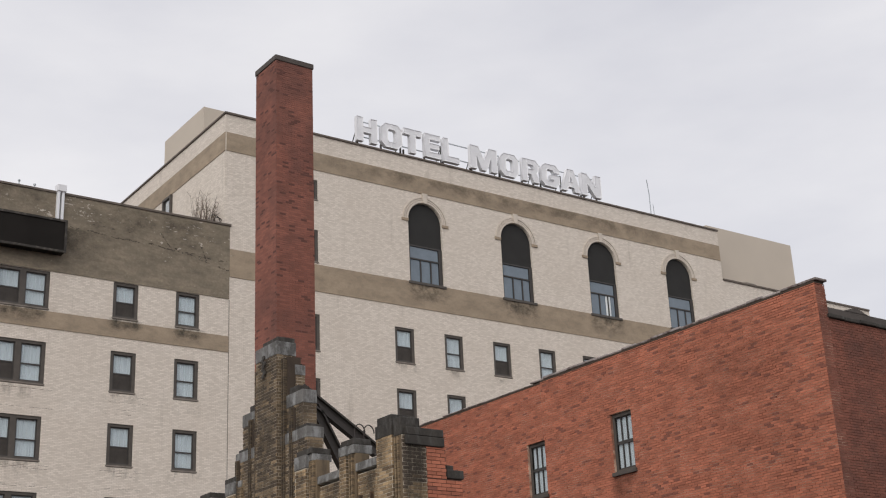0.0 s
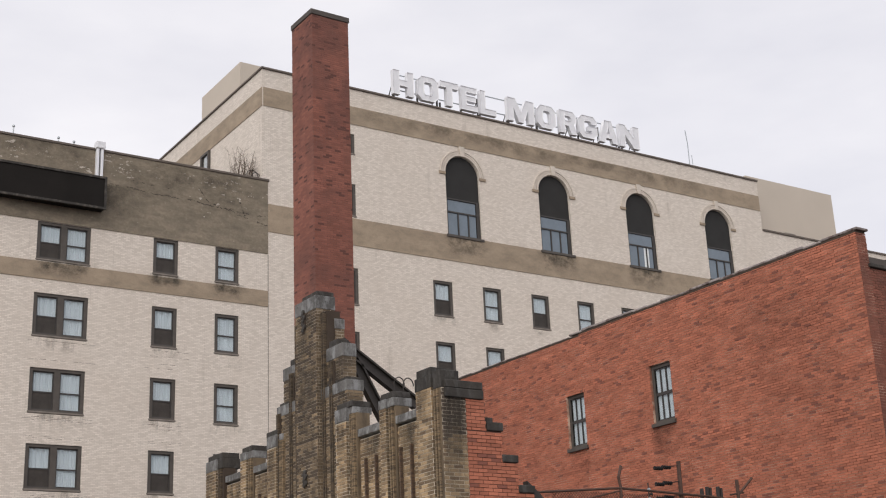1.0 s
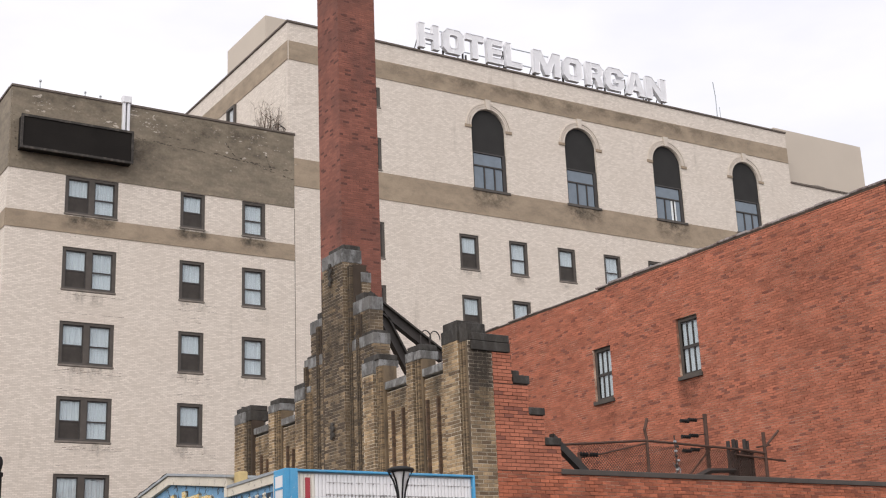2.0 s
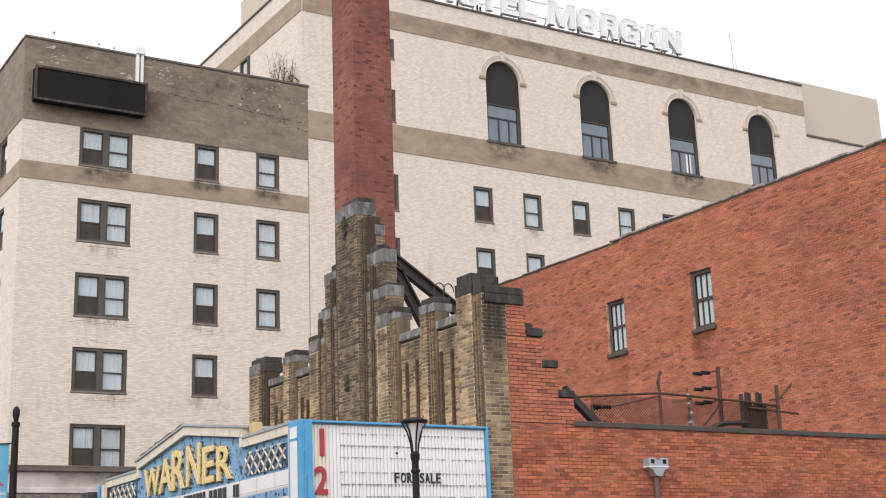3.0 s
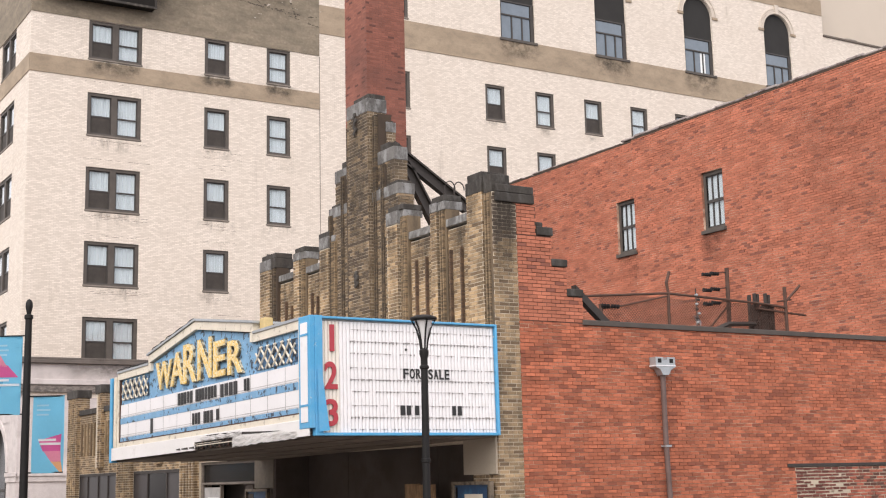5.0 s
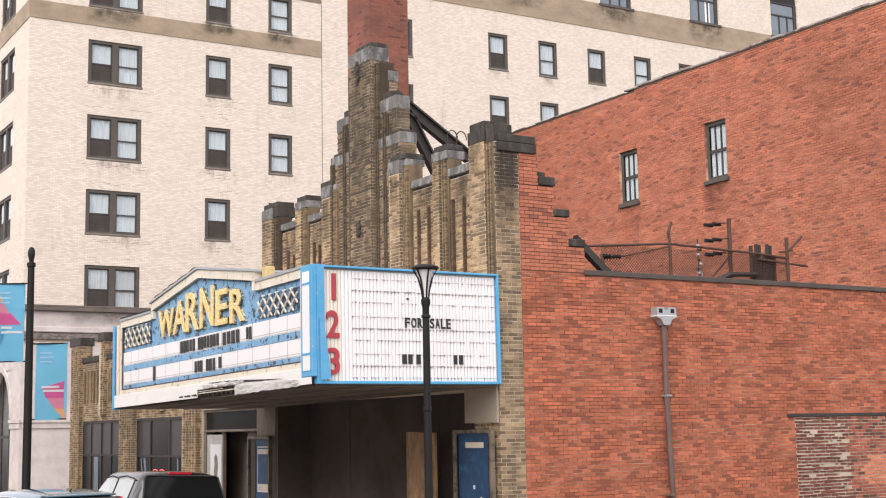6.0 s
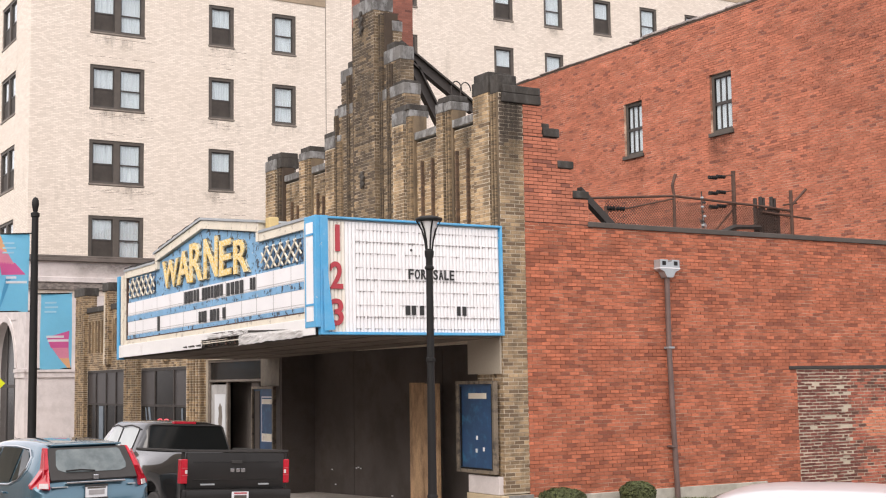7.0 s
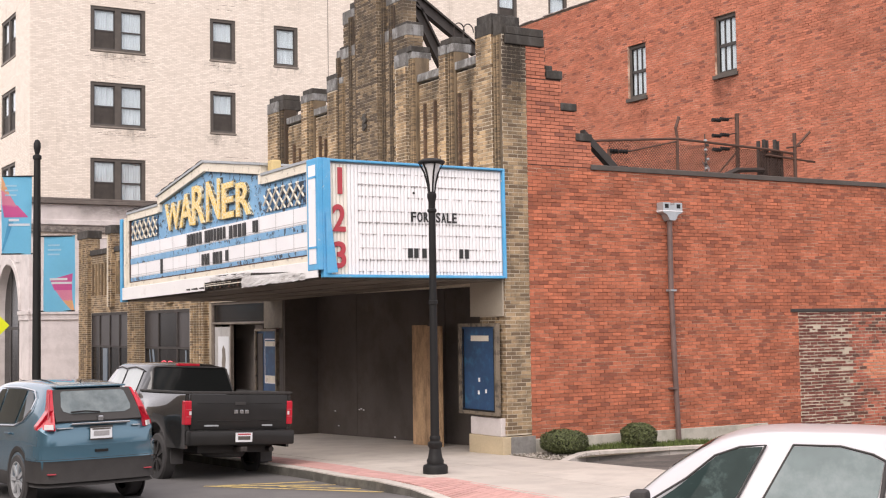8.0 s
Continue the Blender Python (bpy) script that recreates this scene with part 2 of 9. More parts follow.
M["tan_brick"] = mat("tan_brick", (0.33, 0.235, 0.137), 0.9, 0.30, 1.3, 40, 0.3, second=(0.070, 0.053, 0.036), amount=0.80, edge=(0.46, 0.66), streak=0.35, per_piece=0.36, odd=(0.20, (0.15, 0.103, 0.062)))
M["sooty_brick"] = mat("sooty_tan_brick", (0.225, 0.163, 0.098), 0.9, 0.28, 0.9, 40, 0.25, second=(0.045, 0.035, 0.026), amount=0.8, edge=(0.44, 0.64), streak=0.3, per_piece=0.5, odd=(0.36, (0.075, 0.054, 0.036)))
# side shade and soot both put into this darker side-face brick
M["soot_shade_side"] = mat("soot_shade_side_brick", (0.185, 0.135, 0.084), 0.9, 0.25, 0.9, 40, 0.25, second=(0.045, 0.035, 0.027), amount=0.6, streak=0.4, per_piece=0.30)
M["soot_shading_brick"] = mat("soot_shading_black_brick", (0.095, 0.07, 0.05), 0.9, 0.25, 0.9, 40, 0.25, second=(0.04, 0.032, 0.026), amount=0.7, per_piece=0.25)
M["brown_and_shade"] = mat("dark_brown_and_shade", (0.055, 0.038, 0.026), 0.9, 0.3, 2.0, 40, 0.25)
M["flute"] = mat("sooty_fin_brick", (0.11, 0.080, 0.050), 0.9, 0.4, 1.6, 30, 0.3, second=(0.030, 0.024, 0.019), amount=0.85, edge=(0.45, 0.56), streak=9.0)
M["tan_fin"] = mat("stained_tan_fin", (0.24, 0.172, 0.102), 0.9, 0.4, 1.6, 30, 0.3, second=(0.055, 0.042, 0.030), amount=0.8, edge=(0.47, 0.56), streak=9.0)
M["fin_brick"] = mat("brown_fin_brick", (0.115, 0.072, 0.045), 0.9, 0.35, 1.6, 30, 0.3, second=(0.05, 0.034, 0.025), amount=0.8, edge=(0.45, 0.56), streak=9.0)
M["soot_mortar"] = mat("sooty_mortar_joint", (0.45, 0.385, 0.305), 0.95, 0.4, 1.0, 60, 0.3, second=(0.07, 0.055, 0.042), amount=0.7, edge=(0.5, 0.66), streak=0.4)
M["tan_mortar"] = mat("tan_mortar", (0.57, 0.50, 0.40), 0.95, 0.3, 1.0, 60, 0.3)
M["stone_band"] = mat("weathered_stone", (0.115, 0.110, 0.104), 0.85, 0.5, 2.5, 22, 0.5, second=(0.32, 0.325, 0.325), amount=0.7, edge=(0.46, 0.62), streak=0.5, flakes=(7.0, 0.66, (0.025, 0.022, 0.02)))
M["stone_cap"] = mat("stone_cap", (0.038, 0.033, 0.028), 0.85, 0.6, 3.0, 22, 0.5, second=(0.12, 0.115, 0.108), amount=0.5, edge=(0.50, 0.68), streak=0.4)
M["pale_stone"] = mat("pale_stone", (0.60, 0.552, 0.538), 0.85, 0.14, 0.8, 30, 0.15, second=(0.42, 0.38, 0.365), amount=0.45)
M["cream_brick"] = wall_brick("cream_brick", (0.625, 0.555, 0.48), (0.79, 0.715, 0.632), (0.57, 0.50, 0.43), stain=(0.60, 0.52, 0.44), amount=0.35, bump=0.15)
M["band"] = mat("band_render", (0.35, 0.275, 0.197), 0.9, 0.22, 0.7, 20, 0.3, second=(0.19, 0.157, 0.118), amount=0.5, edge=(0.46, 0.70), streak=2.0, flakes=(6.0, 0.72, (0.55, 0.48, 0.40)))
M["parapet"] = mat("parapet_render", (0.235, 0.195, 0.143), 0.9, 0.32, 0.8, 9, 0.6, second=(0.12, 0.10, 0.078), amount=0.55, edge=(0.44, 0.70), streak=2.5, flakes=(9.0, 0.68, (0.40, 0.35, 0.29)))
M["beige"] = mat("beige_cladding", (0.55, 0.48, 0.40), 0.8, 0.05, 0.4, 20, 0.05)
M["window_frame"] = mat("window_frame_paint", (0.082, 0.070, 0.060), 0.7, 0.25, 3, 40, 0.1)
M["sash"] = mat("sash_paint", (0.045, 0.04, 0.037), 0.6, 0.2, 3, 40)
M["sill"] = mat("weathered_sill", (0.19, 0.165, 0.14), 0.85, 0.25, 3, 40, 0.2)
M["curtain"] = mat("net_curtain", (0.79, 0.82, 0.815), 0.9, 0.14, 14.0, 60, 0.3, streak=0.08)
M["screen"] = mat("insect_screen", (0.050, 0.042, 0.036), 0.8, 0.3, 3, 60)
M["glass"] = glass("window_glass", (0.16, 0.20, 0.24), 0.08)
M["dark_glass"] = mat("dark_shop_glass", (0.016, 0.0155, 0.0155), 0.2, 0.3, 1.5, 10, spec=0.10)
M["blind_glass"] = mat("blinds_behind_glass", (0.055, 0.050, 0.050), 0.35, 0.15, 1.5, 10, spec=0.18)
M["arch_infill"] = mat("arch_infill_board", (0.034, 0.033, 0.032), 0.85, 0.12, 1.5, 30, spec=0.25)
M["arch_brick"] = mat("arch_brick", (0.60, 0.53, 0.455), 0.9, 0.12, 2.0, 30, 0.2)
M["hotel_coping"] = mat("brown_metal_coping", (0.125, 0.10, 0.082), 0.75, 0.3, 1.5, 30, 0.1)
M["roof_edge"] = mat("roof_edging", (0.075, 0.062, 0.054), 0.75, 0.3, 2, 30, 0.1)
M["gravel_roof"] = mat("gravel_roof", (0.10, 0.095, 0.09), 0.95, 0.25, 3, 80, 0.4)
M["white_metal"] = mat("white_painted_metal", (0.78, 0.78, 0.80), 0.5, 0.08, 2, 40)
M["steel"] = mat("dark_steel", (0.045, 0.038, 0.034), 0.6, 0.3, 4, 50, 0.1, metal=0.2)
M["rust"] = mat("rusted_iron", (0.085, 0.045, 0.032), 0.8, 0.4, 6, 60, 0.2)
M["black"] = mat("black_paint", (0.010, 0.0095, 0.0095), 0.6, 0.2, 5, 60, spec=0.3)
M["black_box"] = mat("black_board", (0.017, 0.015, 0.0135), 0.9, 0.25, 0.7, 30, spec=0.15)
M["blue_paint"] = mat("blue_paint", (0.075, 0.36, 0.63), 0.55, 0.12, 1.2, 40, 0.1, second=(0.17, 0.40, 0.62), amount=0.5, flakes=(9.0, 0.66, (0.55, 0.56, 0.56)))
M["worn_blue"] = mat("worn_blue_paint", (0.19, 0.38, 0.58), 0.65, 0.2, 3.2, 40, 0.1, second=(0.035, 0.045, 0.06), amount=0.95, edge=(0.56, 0.595), flakes=(14.0, 0.65, (0.62, 0.62, 0.60)))
M["cream_paint"] = mat("cream_trim_paint", (0.72, 0.66, 0.55), 0.6, 0.12, 3.0, 40, 0.1, second=(0.30, 0.25, 0.19), amount=0.7, edge=(0.57, 0.66))
M["white_panel"] = mat("white_sign_panel", (0.81, 0.80, 0.81), 0.45, 0.05, 1.5, 40, second=(0.60, 0.59, 0.58), amount=0.4, edge=(0.58, 0.72))
M["fascia"] = mat("white_fascia", (0.80, 0.785, 0.77), 0.55, 0.06, 1.5, 40, second=(0.5, 0.46, 0.42), amount=0.4, edge=(0.58, 0.7))
M["yellow_letter"] = mat("yellow_letter_paint", (0.80, 0.54, 0.14), 0.6, 0.2, 9.0, 40, second=(0.80, 0.74, 0.55), amount=0.9, edge=(0.48, 0.55), flakes=(26.0, 0.63, (0.22, 0.15, 0.06)))
M["red_letter"] = mat("red_letter", (0.42, 0.045, 0.06), 0.5, 0.1, 3, 40)
M["ink"] = mat("black_letter", (0.02, 0.02, 0.02), 0.5, 0.1, 3, 40)
M["joint"] = mat("panel_joint", (0.32, 0.31, 0.31), 0.7, 0.2, 3, 40)
M["track"] = mat("letter_track", (0.46, 0.45, 0.44), 0.7, 0.3, 3, 40)
M["soffit"] = mat("soffit_board", (0.165, 0.140, 0.115), 0.9, 0.35, 0.7, 12, 0.3, second=(0.07, 0.058, 0.047), amount=0.6, edge=(0.45, 0.68), spec=0.2)
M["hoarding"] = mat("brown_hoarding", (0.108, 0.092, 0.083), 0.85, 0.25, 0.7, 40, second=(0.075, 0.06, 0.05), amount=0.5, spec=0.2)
M["plywood"] = mat("plywood", (0.50, 0.325, 0.185), 0.8, 0.3, 1.8, 30, 0.1, second=(0.17, 0.10, 0.055), amount=0.75, edge=(0.46, 0.64), streak=0.35)
M["poster_blue"] = mat("poster_case_blue", (0.020, 0.065, 0.155), 0.45, 0.25, 2, 40, second=(0.035, 0.17, 0.30), amount=0.6, edge=(0.52, 0.66))
M["taupe"] = mat("taupe_paint", (0.215, 0.18, 0.135), 0.7, 0.15, 2, 40, second=(0.12, 0.10, 0.08), amount=0.4)
M["asphalt"] = mat("asphalt", (0.115, 0.108, 0.104), 0.9, 0.18, 0.6, 90, 0.35, second=(0.17, 0.16, 0.15), amount=0.4)
M["lot"] = mat("lot_asphalt", (0.07, 0.064, 0.059), 0.9, 0.25, 0.7, 70, 0.35, second=(0.17, 0.15, 0.13), amount=0.6)
M["pavement"] = mat("concrete_pavement", (0.47, 0.42, 0.37), 0.9, 0.12, 0.8, 70, 0.2, second=(0.33, 0.29, 0.26), amount=0.4, per_piece=0.06)
M["paver"] = mat("red_paver", (0.50, 0.285, 0.255), 0.9, 0.15, 1.0, 60, 0.2, per_piece=0.10)
# the kerb's face is coloured dark for its shade
M["kerb"] = mat("shaded_kerb_face", (0.078, 0.073, 0.062), 0.9, 0.3, 1.5, 60, 0.25, second=(0.20, 0.185, 0.16), amount=0.4)
M["kerb_pale"] = mat("pale_kerb_concrete", (0.50, 0.455, 0.41), 0.9, 0.2, 1.5, 60, 0.25, second=(0.30, 0.27, 0.24), amount=0.5)
M["road_yellow"] = mat("road_marking_yellow", (0.52, 0.38, 0.14), 0.8, 0.2, 3, 60, second=(0.12, 0.11, 0.10), amount=0.8, edge=(0.5, 0.6))
M["leaf"] = mat("hedge_leaf", (0.072, 0.085, 0.03), 0.7, 0.3, 3, 40, per_piece=0.5)
M["grass"] = mat("grass", (0.088, 0.118, 0.028), 0.8, 0.3, 3, 40, per_piece=0.45)
M["twig"] = mat("bare_twig", (0.12, 0.085, 0.06), 0.9, 0.3, 5, 40, per_piece=0.3)
M["concrete"] = mat("foundation_concrete", (0.45, 0.42, 0.36), 0.9, 0.15, 1.2, 50, 0.25, second=(0.22, 0.21, 0.17), amount=0.5)
M["galvanised"] = mat("galvanised_metal", (0.42, 0.45, 0.47), 0.45, 0.15, 4, 40, metal=0.5)
M["pipe_brown"] = mat("brown_pipe_paint", (0.13, 0.085, 0.075), 0.6, 0.25, 3, 40)
M["lamp_glass"] = mat("frosted_lamp_glass", (0.72, 0.72, 0.72), 0.3, 0.05, 3, 30)
M["chrome"] = mat("chrome", (0.65, 0.66, 0.68), 0.15, 0.05, 3, 30, metal=1.0)
M["alloy"] = mat("silver_alloy", (0.48, 0.49, 0.50), 0.35, 0.05, 4, 40, metal=0.35)
M["tyre"] = mat("tyre_rubber", (0.060, 0.056, 0.055), 0.85, 0.2, 6, 60)
M["suv_paint"] = mat("blue_grey_car_paint", (0.062, 0.148, 0.205), 0.22, 0.03, 2, 200, metal=0.4, coat=1.0)
M["truck_paint"] = mat("black_car_paint", (0.017, 0.0165, 0.016), 0.18, 0.1, 2, 200, coat=1.0, spec=0.4)
# sheen cut on upright faces, in place of dark street reflections
M["tailgate_paint"] = mat("low_sheen_black_paint", (0.020, 0.019, 0.0185), 0.45, 0.15, 2, 200, coat=0.15, spec=0.2)
M["white_paint"] = mat("white_car_paint", (0.50, 0.485, 0.495), 0.35, 0.03, 2, 200, coat=0.5)
M["car_glass"] = mat("car_glass", (0.014, 0.021, 0.019), 0.03, 0.2, 2, 10, spec=0.4)
# lighter patches in the saloon's panes are painted reflections
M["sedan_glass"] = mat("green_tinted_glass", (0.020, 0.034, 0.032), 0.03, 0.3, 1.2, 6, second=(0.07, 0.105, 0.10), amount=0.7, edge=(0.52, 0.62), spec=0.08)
M["sedan_rear_glass"] = mat("painted_sky_rear_glass", (0.13, 0.165, 0.165), 0.03, 0.25, 1.0, 5, second=(0.24, 0.28, 0.28), amount=0.6, edge=(0.45, 0.65), spec=0.2)
M["truck_glass"] = mat("tinted_glass", (0.010, 0.011, 0.011), 0.08, 0.1, 2, 10, spec=0.25)
# sky brightness painted into the pale colours of these two panes
M["pale_glass"] = mat("painted_sheen_car_glass", (0.11, 0.135, 0.14), 0.04, 0.25, 1.2, 9, second=(0.24, 0.27, 0.27), amount=0.6, edge=(0.40, 0.66), spec=0.4)
M["bright_glass"] = glass("painted_sky_car_glass", (0.42, 0.45, 0.45), 0.03)
M["trim_black"] = mat("black_plastic_trim", (0.046, 0.043, 0.0415), 0.75, 0.15, 5, 60, spec=0.3)
M["tail_red"] = mat("red_tail_lens", (0.46, 0.012, 0.028), 0.25, 0.18, 7, 30, coat=0.4, spec=0.4)
M["tail_clear"] = mat("clear_tail_lens", (0.65, 0.60, 0.60), 0.15, 0.1, 4, 30, coat=0.6)
M["plate"] = mat("number_plate", (0.72, 0.73, 0.75), 0.4, 0.05, 4, 30)
M["sign_yellow"] = mat("yellow_sign_face", (0.75, 0.80, 0.02), 0.5, 0.05, 4, 30)


# ---- mesh helpers ----
def box(bm, x0, x1, y0, y1, z0, z1):
    x0, x1, y0, y1, z0, z1 = min(x0, x1), max(x0, x1), min(y0, y1), max(y0, y1), min(z0, z1), max(z0, z1)
    v = [bm.verts.new((x, y, z)) for z in (z0, z1) for x, y in ((x0, y0), (x1, y0), (x1, y1), (x0, y1))]
    for f in ((3, 2, 1, 0), (4, 5, 6, 7), (0, 1, 5, 4), (1, 2, 6, 5), (2, 3, 7, 6), (3, 0, 4, 7)):
        bm.faces.new([v[i] for i in f])
    return bm


def boxes(*rows, bevel=0.0):
    bm = bmesh.new()
    for r in rows:
        box(bm, *r)
    if bevel:
        bmesh.ops.bevel(bm, geom=list(bm.edges), offset=bevel, segments=2, affect="EDGES", profile=0.5)
    return bm


def prism(bm, pts, axis, a, b):
    """A polygon pushed from a to b along an axis; pts hold the other two coordinates in order."""
    def at(p, c):
        q = list(p)
        q.insert("xyz".index(axis), c)
        return bm.verts.new(q)
    lo, hi = [at(p, a) for p in pts], [at(p, b) for p in pts]
    k = len(pts)
    bm.faces.new(lo)
    bm.faces.new(list(reversed(hi)))
    for i in range(k):
        bm.faces.new((lo[i], hi[i], hi[(i + 1) % k], lo[(i + 1) % k]))
    bmesh.ops.recalc_face_normals(bm, faces=list(bm.faces))
    return bm


def tube(bm, pts, r, seg=8, r_end=None):
    """A round bar along a line of points."""
    pts = [Vector(p) for p in pts]
    rings = []
    for i, p in enumerate(pts):
        d = (pts[min(i + 1, len(pts) - 1)] - pts[max(i - 1, 0)]).normalized()
        s = d.cross(Vector((0, 0, 1)) if abs(d.z) < 0.9 else Vector((1, 0, 0))).normalized()
        u = s.cross(d)
        rr = r if r_end is None else r + (r_end - r) * i / (len(pts) - 1)
        rings.append([bm.verts.new(p + (s * math.cos(a) + u * math.sin(a)) * rr) for a in (2 * math.pi * k / seg for k in range(seg))])
    for a, b in zip(rings, rings[1:]):
        for k in range(seg):
            bm.faces.new((a[k], a[(k + 1) % seg], b[(k + 1) % seg], b[k]))
    bm.faces.new(list(reversed(rings[0])))
    bm.faces.new(rings[-1])
    return bm


def lathe(bm, profile, seg=24, centre=(0, 0, 0), axis="z", caps=True):
    """A turned shape from (radius, height) rows."""
    c, rings = Vector(centre), []
    for r, h in profile:
        ring = []
        for k in range(seg):
            a = 2 * math.pi * k / seg
            u, v = max(r, 1e-4) * math.cos(a), max(r, 1e-4) * math.sin(a)
            ring.append(bm.verts.new(c + Vector({"z": (u, v, h), "x": (h, u, v), "y": (v, h, u)}[axis])))
        rings.append(ring)
    for a, b in zip(rings, rings[1:]):
        for k in range(seg):
            bm.faces.new((a[k], a[(k + 1) % seg], b[(k + 1) % seg], b[k]))
    if caps:
        bm.faces.new(list(reversed(rings[0])))
        bm.faces.new(rings[-1])
    else:
        bmesh.ops.recalc_face_normals(bm, faces=list(bm.faces))
    return bm


def mesh_of(bm, material, name="mesh", smooth=False):
    me = bpy.data.meshes.new(name)
    bm.to_mesh(me)
    bm.free()
    me.materials.append(material)
    if smooth:
        for p in me.polygons:
            p.use_smooth = True
        me.set_sharp_from_angle(angle=radians(38))
    return me


def part(name, bm, material, parent, label="", smooth=False, at=None):
    """Links a bmesh, or a mesh that is shared, as one object under a thing or a part."""
    me = bm if isinstance(bm, bpy.types.Mesh) else mesh_of(bm, material, name, smooth)
    ob = new(name, me)
    ob.parent = parent
    if at is not None:
        ob.matrix_basis = at
    if label:
        ob["label"] = label
    return ob


def thing(name, label, category, at=None, group="", kind=""):
    ob = new(name)
    ob.empty_display_size = 0.2
    if at is not None:
        ob.matrix_basis = at
    return tagged(ob, label, category, group, kind)


def film(parent, corners, material, name="soot_stain", label="dark run-off stain on the wall"):
    """A dirt film on a wall; corners run from the lower left round to the upper left."""
    me = quads(name, corners, [(0, 1, 2, 3)], material)
    uv = me.uv_layers.new(name="UVMap")
    for loop, co in zip(uv.data, ((0, 0), (1, 0), (1, 1), (0, 1))):
        loop.uv = co
    ob = part(name, me, None, parent, label)
    ob.visible_shadow = False
    return ob


def solo(name, bm, material, label, category="", group="", kind="", smooth=False):
    """A thing or a piece of the setting that is one mesh."""
    return tagged(new(name, mesh_of(bm, material, name, smooth)), label, category, group, kind)


def quads(name, verts, faces, material):
    me = bpy.data.meshes.new(name)
    me.from_pydata(verts, [], faces)
    me.materials.append(material)
    return me


def holed_wall(u0, u1, z0, z1, holes, thick):
    """A wall in the u-z plane, front at v = 0 and back at v = thick, with true openings. Returns vertices (u, v, z) and faces."""
    us = sorted({u0, u1, *(h[0] for h in holes), *(h[1] for h in holes)})
    zs = sorted({z0, z1, *(h[2] for h in holes), *(h[3] for h in holes)})
    us, zs = [u for u in us if u0 <= u <= u1], [z for z in zs if z0 <= z <= z1]
    def solid(i, j):
        if not (0 <= i < len(us) - 1 and 0 <= j < len(zs) - 1):
            return False
        u, z = (us[i] + us[i + 1]) / 2, (zs[j] + zs[j + 1]) / 2
        return not any(h[0] < u < h[1] and h[2] < z < h[3] for h in holes)
    verts, faces, index = [], [], {}
    def v(i, j, k):
        key = (i, j, k)
        if key not in index:
            index[key] = len(verts)
            verts.append((us[i], thick * k, zs[j]))
        return index[key]
    for i in range(len(us) - 1):
        for j in range(len(zs) - 1):
            if not solid(i, j):
                continue
            faces.append((v(i, j, 0), v(i + 1, j, 0), v(i + 1, j + 1, 0), v(i, j + 1, 0)))
            faces.append((v(i, j, 1), v(i, j + 1, 1), v(i + 1, j + 1, 1), v(i + 1, j, 1)))
            if not solid(i - 1, j):
                faces.append((v(i, j, 0), v(i, j + 1, 0), v(i, j + 1, 1), v(i, j, 1)))
            if not solid(i + 1, j):
                faces.append((v(i + 1, j, 0), v(i + 1, j, 1), v(i + 1, j + 1, 1), v(i + 1, j + 1, 0)))
            if not solid(i, j - 1):
                faces.append((v(i, j, 0), v(i, j, 1), v(i + 1, j, 1), v(i + 1, j, 0)))
            if not solid(i, j + 1):
                faces.append((v(i, j + 1, 0), v(i + 1, j + 1, 0), v(i + 1, j + 1, 1), v(i, j + 1, 1)))
    return verts, faces


def slotted(cells, u0, u1, z0, z1, thick, material, name, place=lambda u, v, z: (u, v, z)):
    """One connected frame with openings (cells); place maps (along, into the wall, up) into space."""
    vs, fs = holed_wall(u0, u1, z0, z1, cells, thick)
    return quads(name, [place(*p) for p in vs], fs, material)


def lay_bricks(rects, place, length, course, joint, proud, holes=(), rough=0.004, rnd=None):
    """Bricks in running bond over rectangles (u0, u1, z0, z1). place(u, z, d) gives the point d metres in front of the wall.
    Returns rows (u0, u1, z0, z1, proud) of single bricks."""
    rnd = rnd or random.Random(5)
    out = []
    for u0, u1, z0, z1 in rects:
        k0 = math.floor(z0 / course)
        for k in range(k0, math.ceil(z1 / course)):
            a, b = max(k * course + joint / 2, z0), min((k + 1) * course - joint / 2, z1)
            if b - a < course * 0.3:
                continue
            u = (math.floor(u0 / length) - 1) * length + (length / 2 if k % 2 else 0)
            while u < u1:
                p, q = max(u + joint / 2, u0), min(u + length - joint / 2, u1)
                u += length
                if q - p < 0.03:
                    continue
                spans = [(p, q)]
                for h in holes:
                    if h[2] < (a + b) / 2 < h[3]:
                        spans = [s for x, y in spans for s in ((x, min(y, h[0])), (max(x, h[1]), y)) if s[1] - s[0] > 0.02]
                out.extend((x, y, a, b, proud + rnd.uniform(-rough, rough)) for x, y in spans)
    return out


def brick_mesh(rows, place):
    verts, faces = [], []
    for p, q, a, b, d in rows:
        i = len(verts)
        for e in (0.0, d):
            verts.extend(place(*c, e) for c in ((p, a), (q, a), (q, b), (p, b)))
        faces.extend(((i + 4, i + 5, i + 6, i + 7), (i, i + 1, i + 5, i + 4), (i + 1, i + 2, i + 6, i + 5), (i + 2, i + 3, i + 7, i + 6), (i + 3, i, i + 4, i + 7)))
    return verts, faces


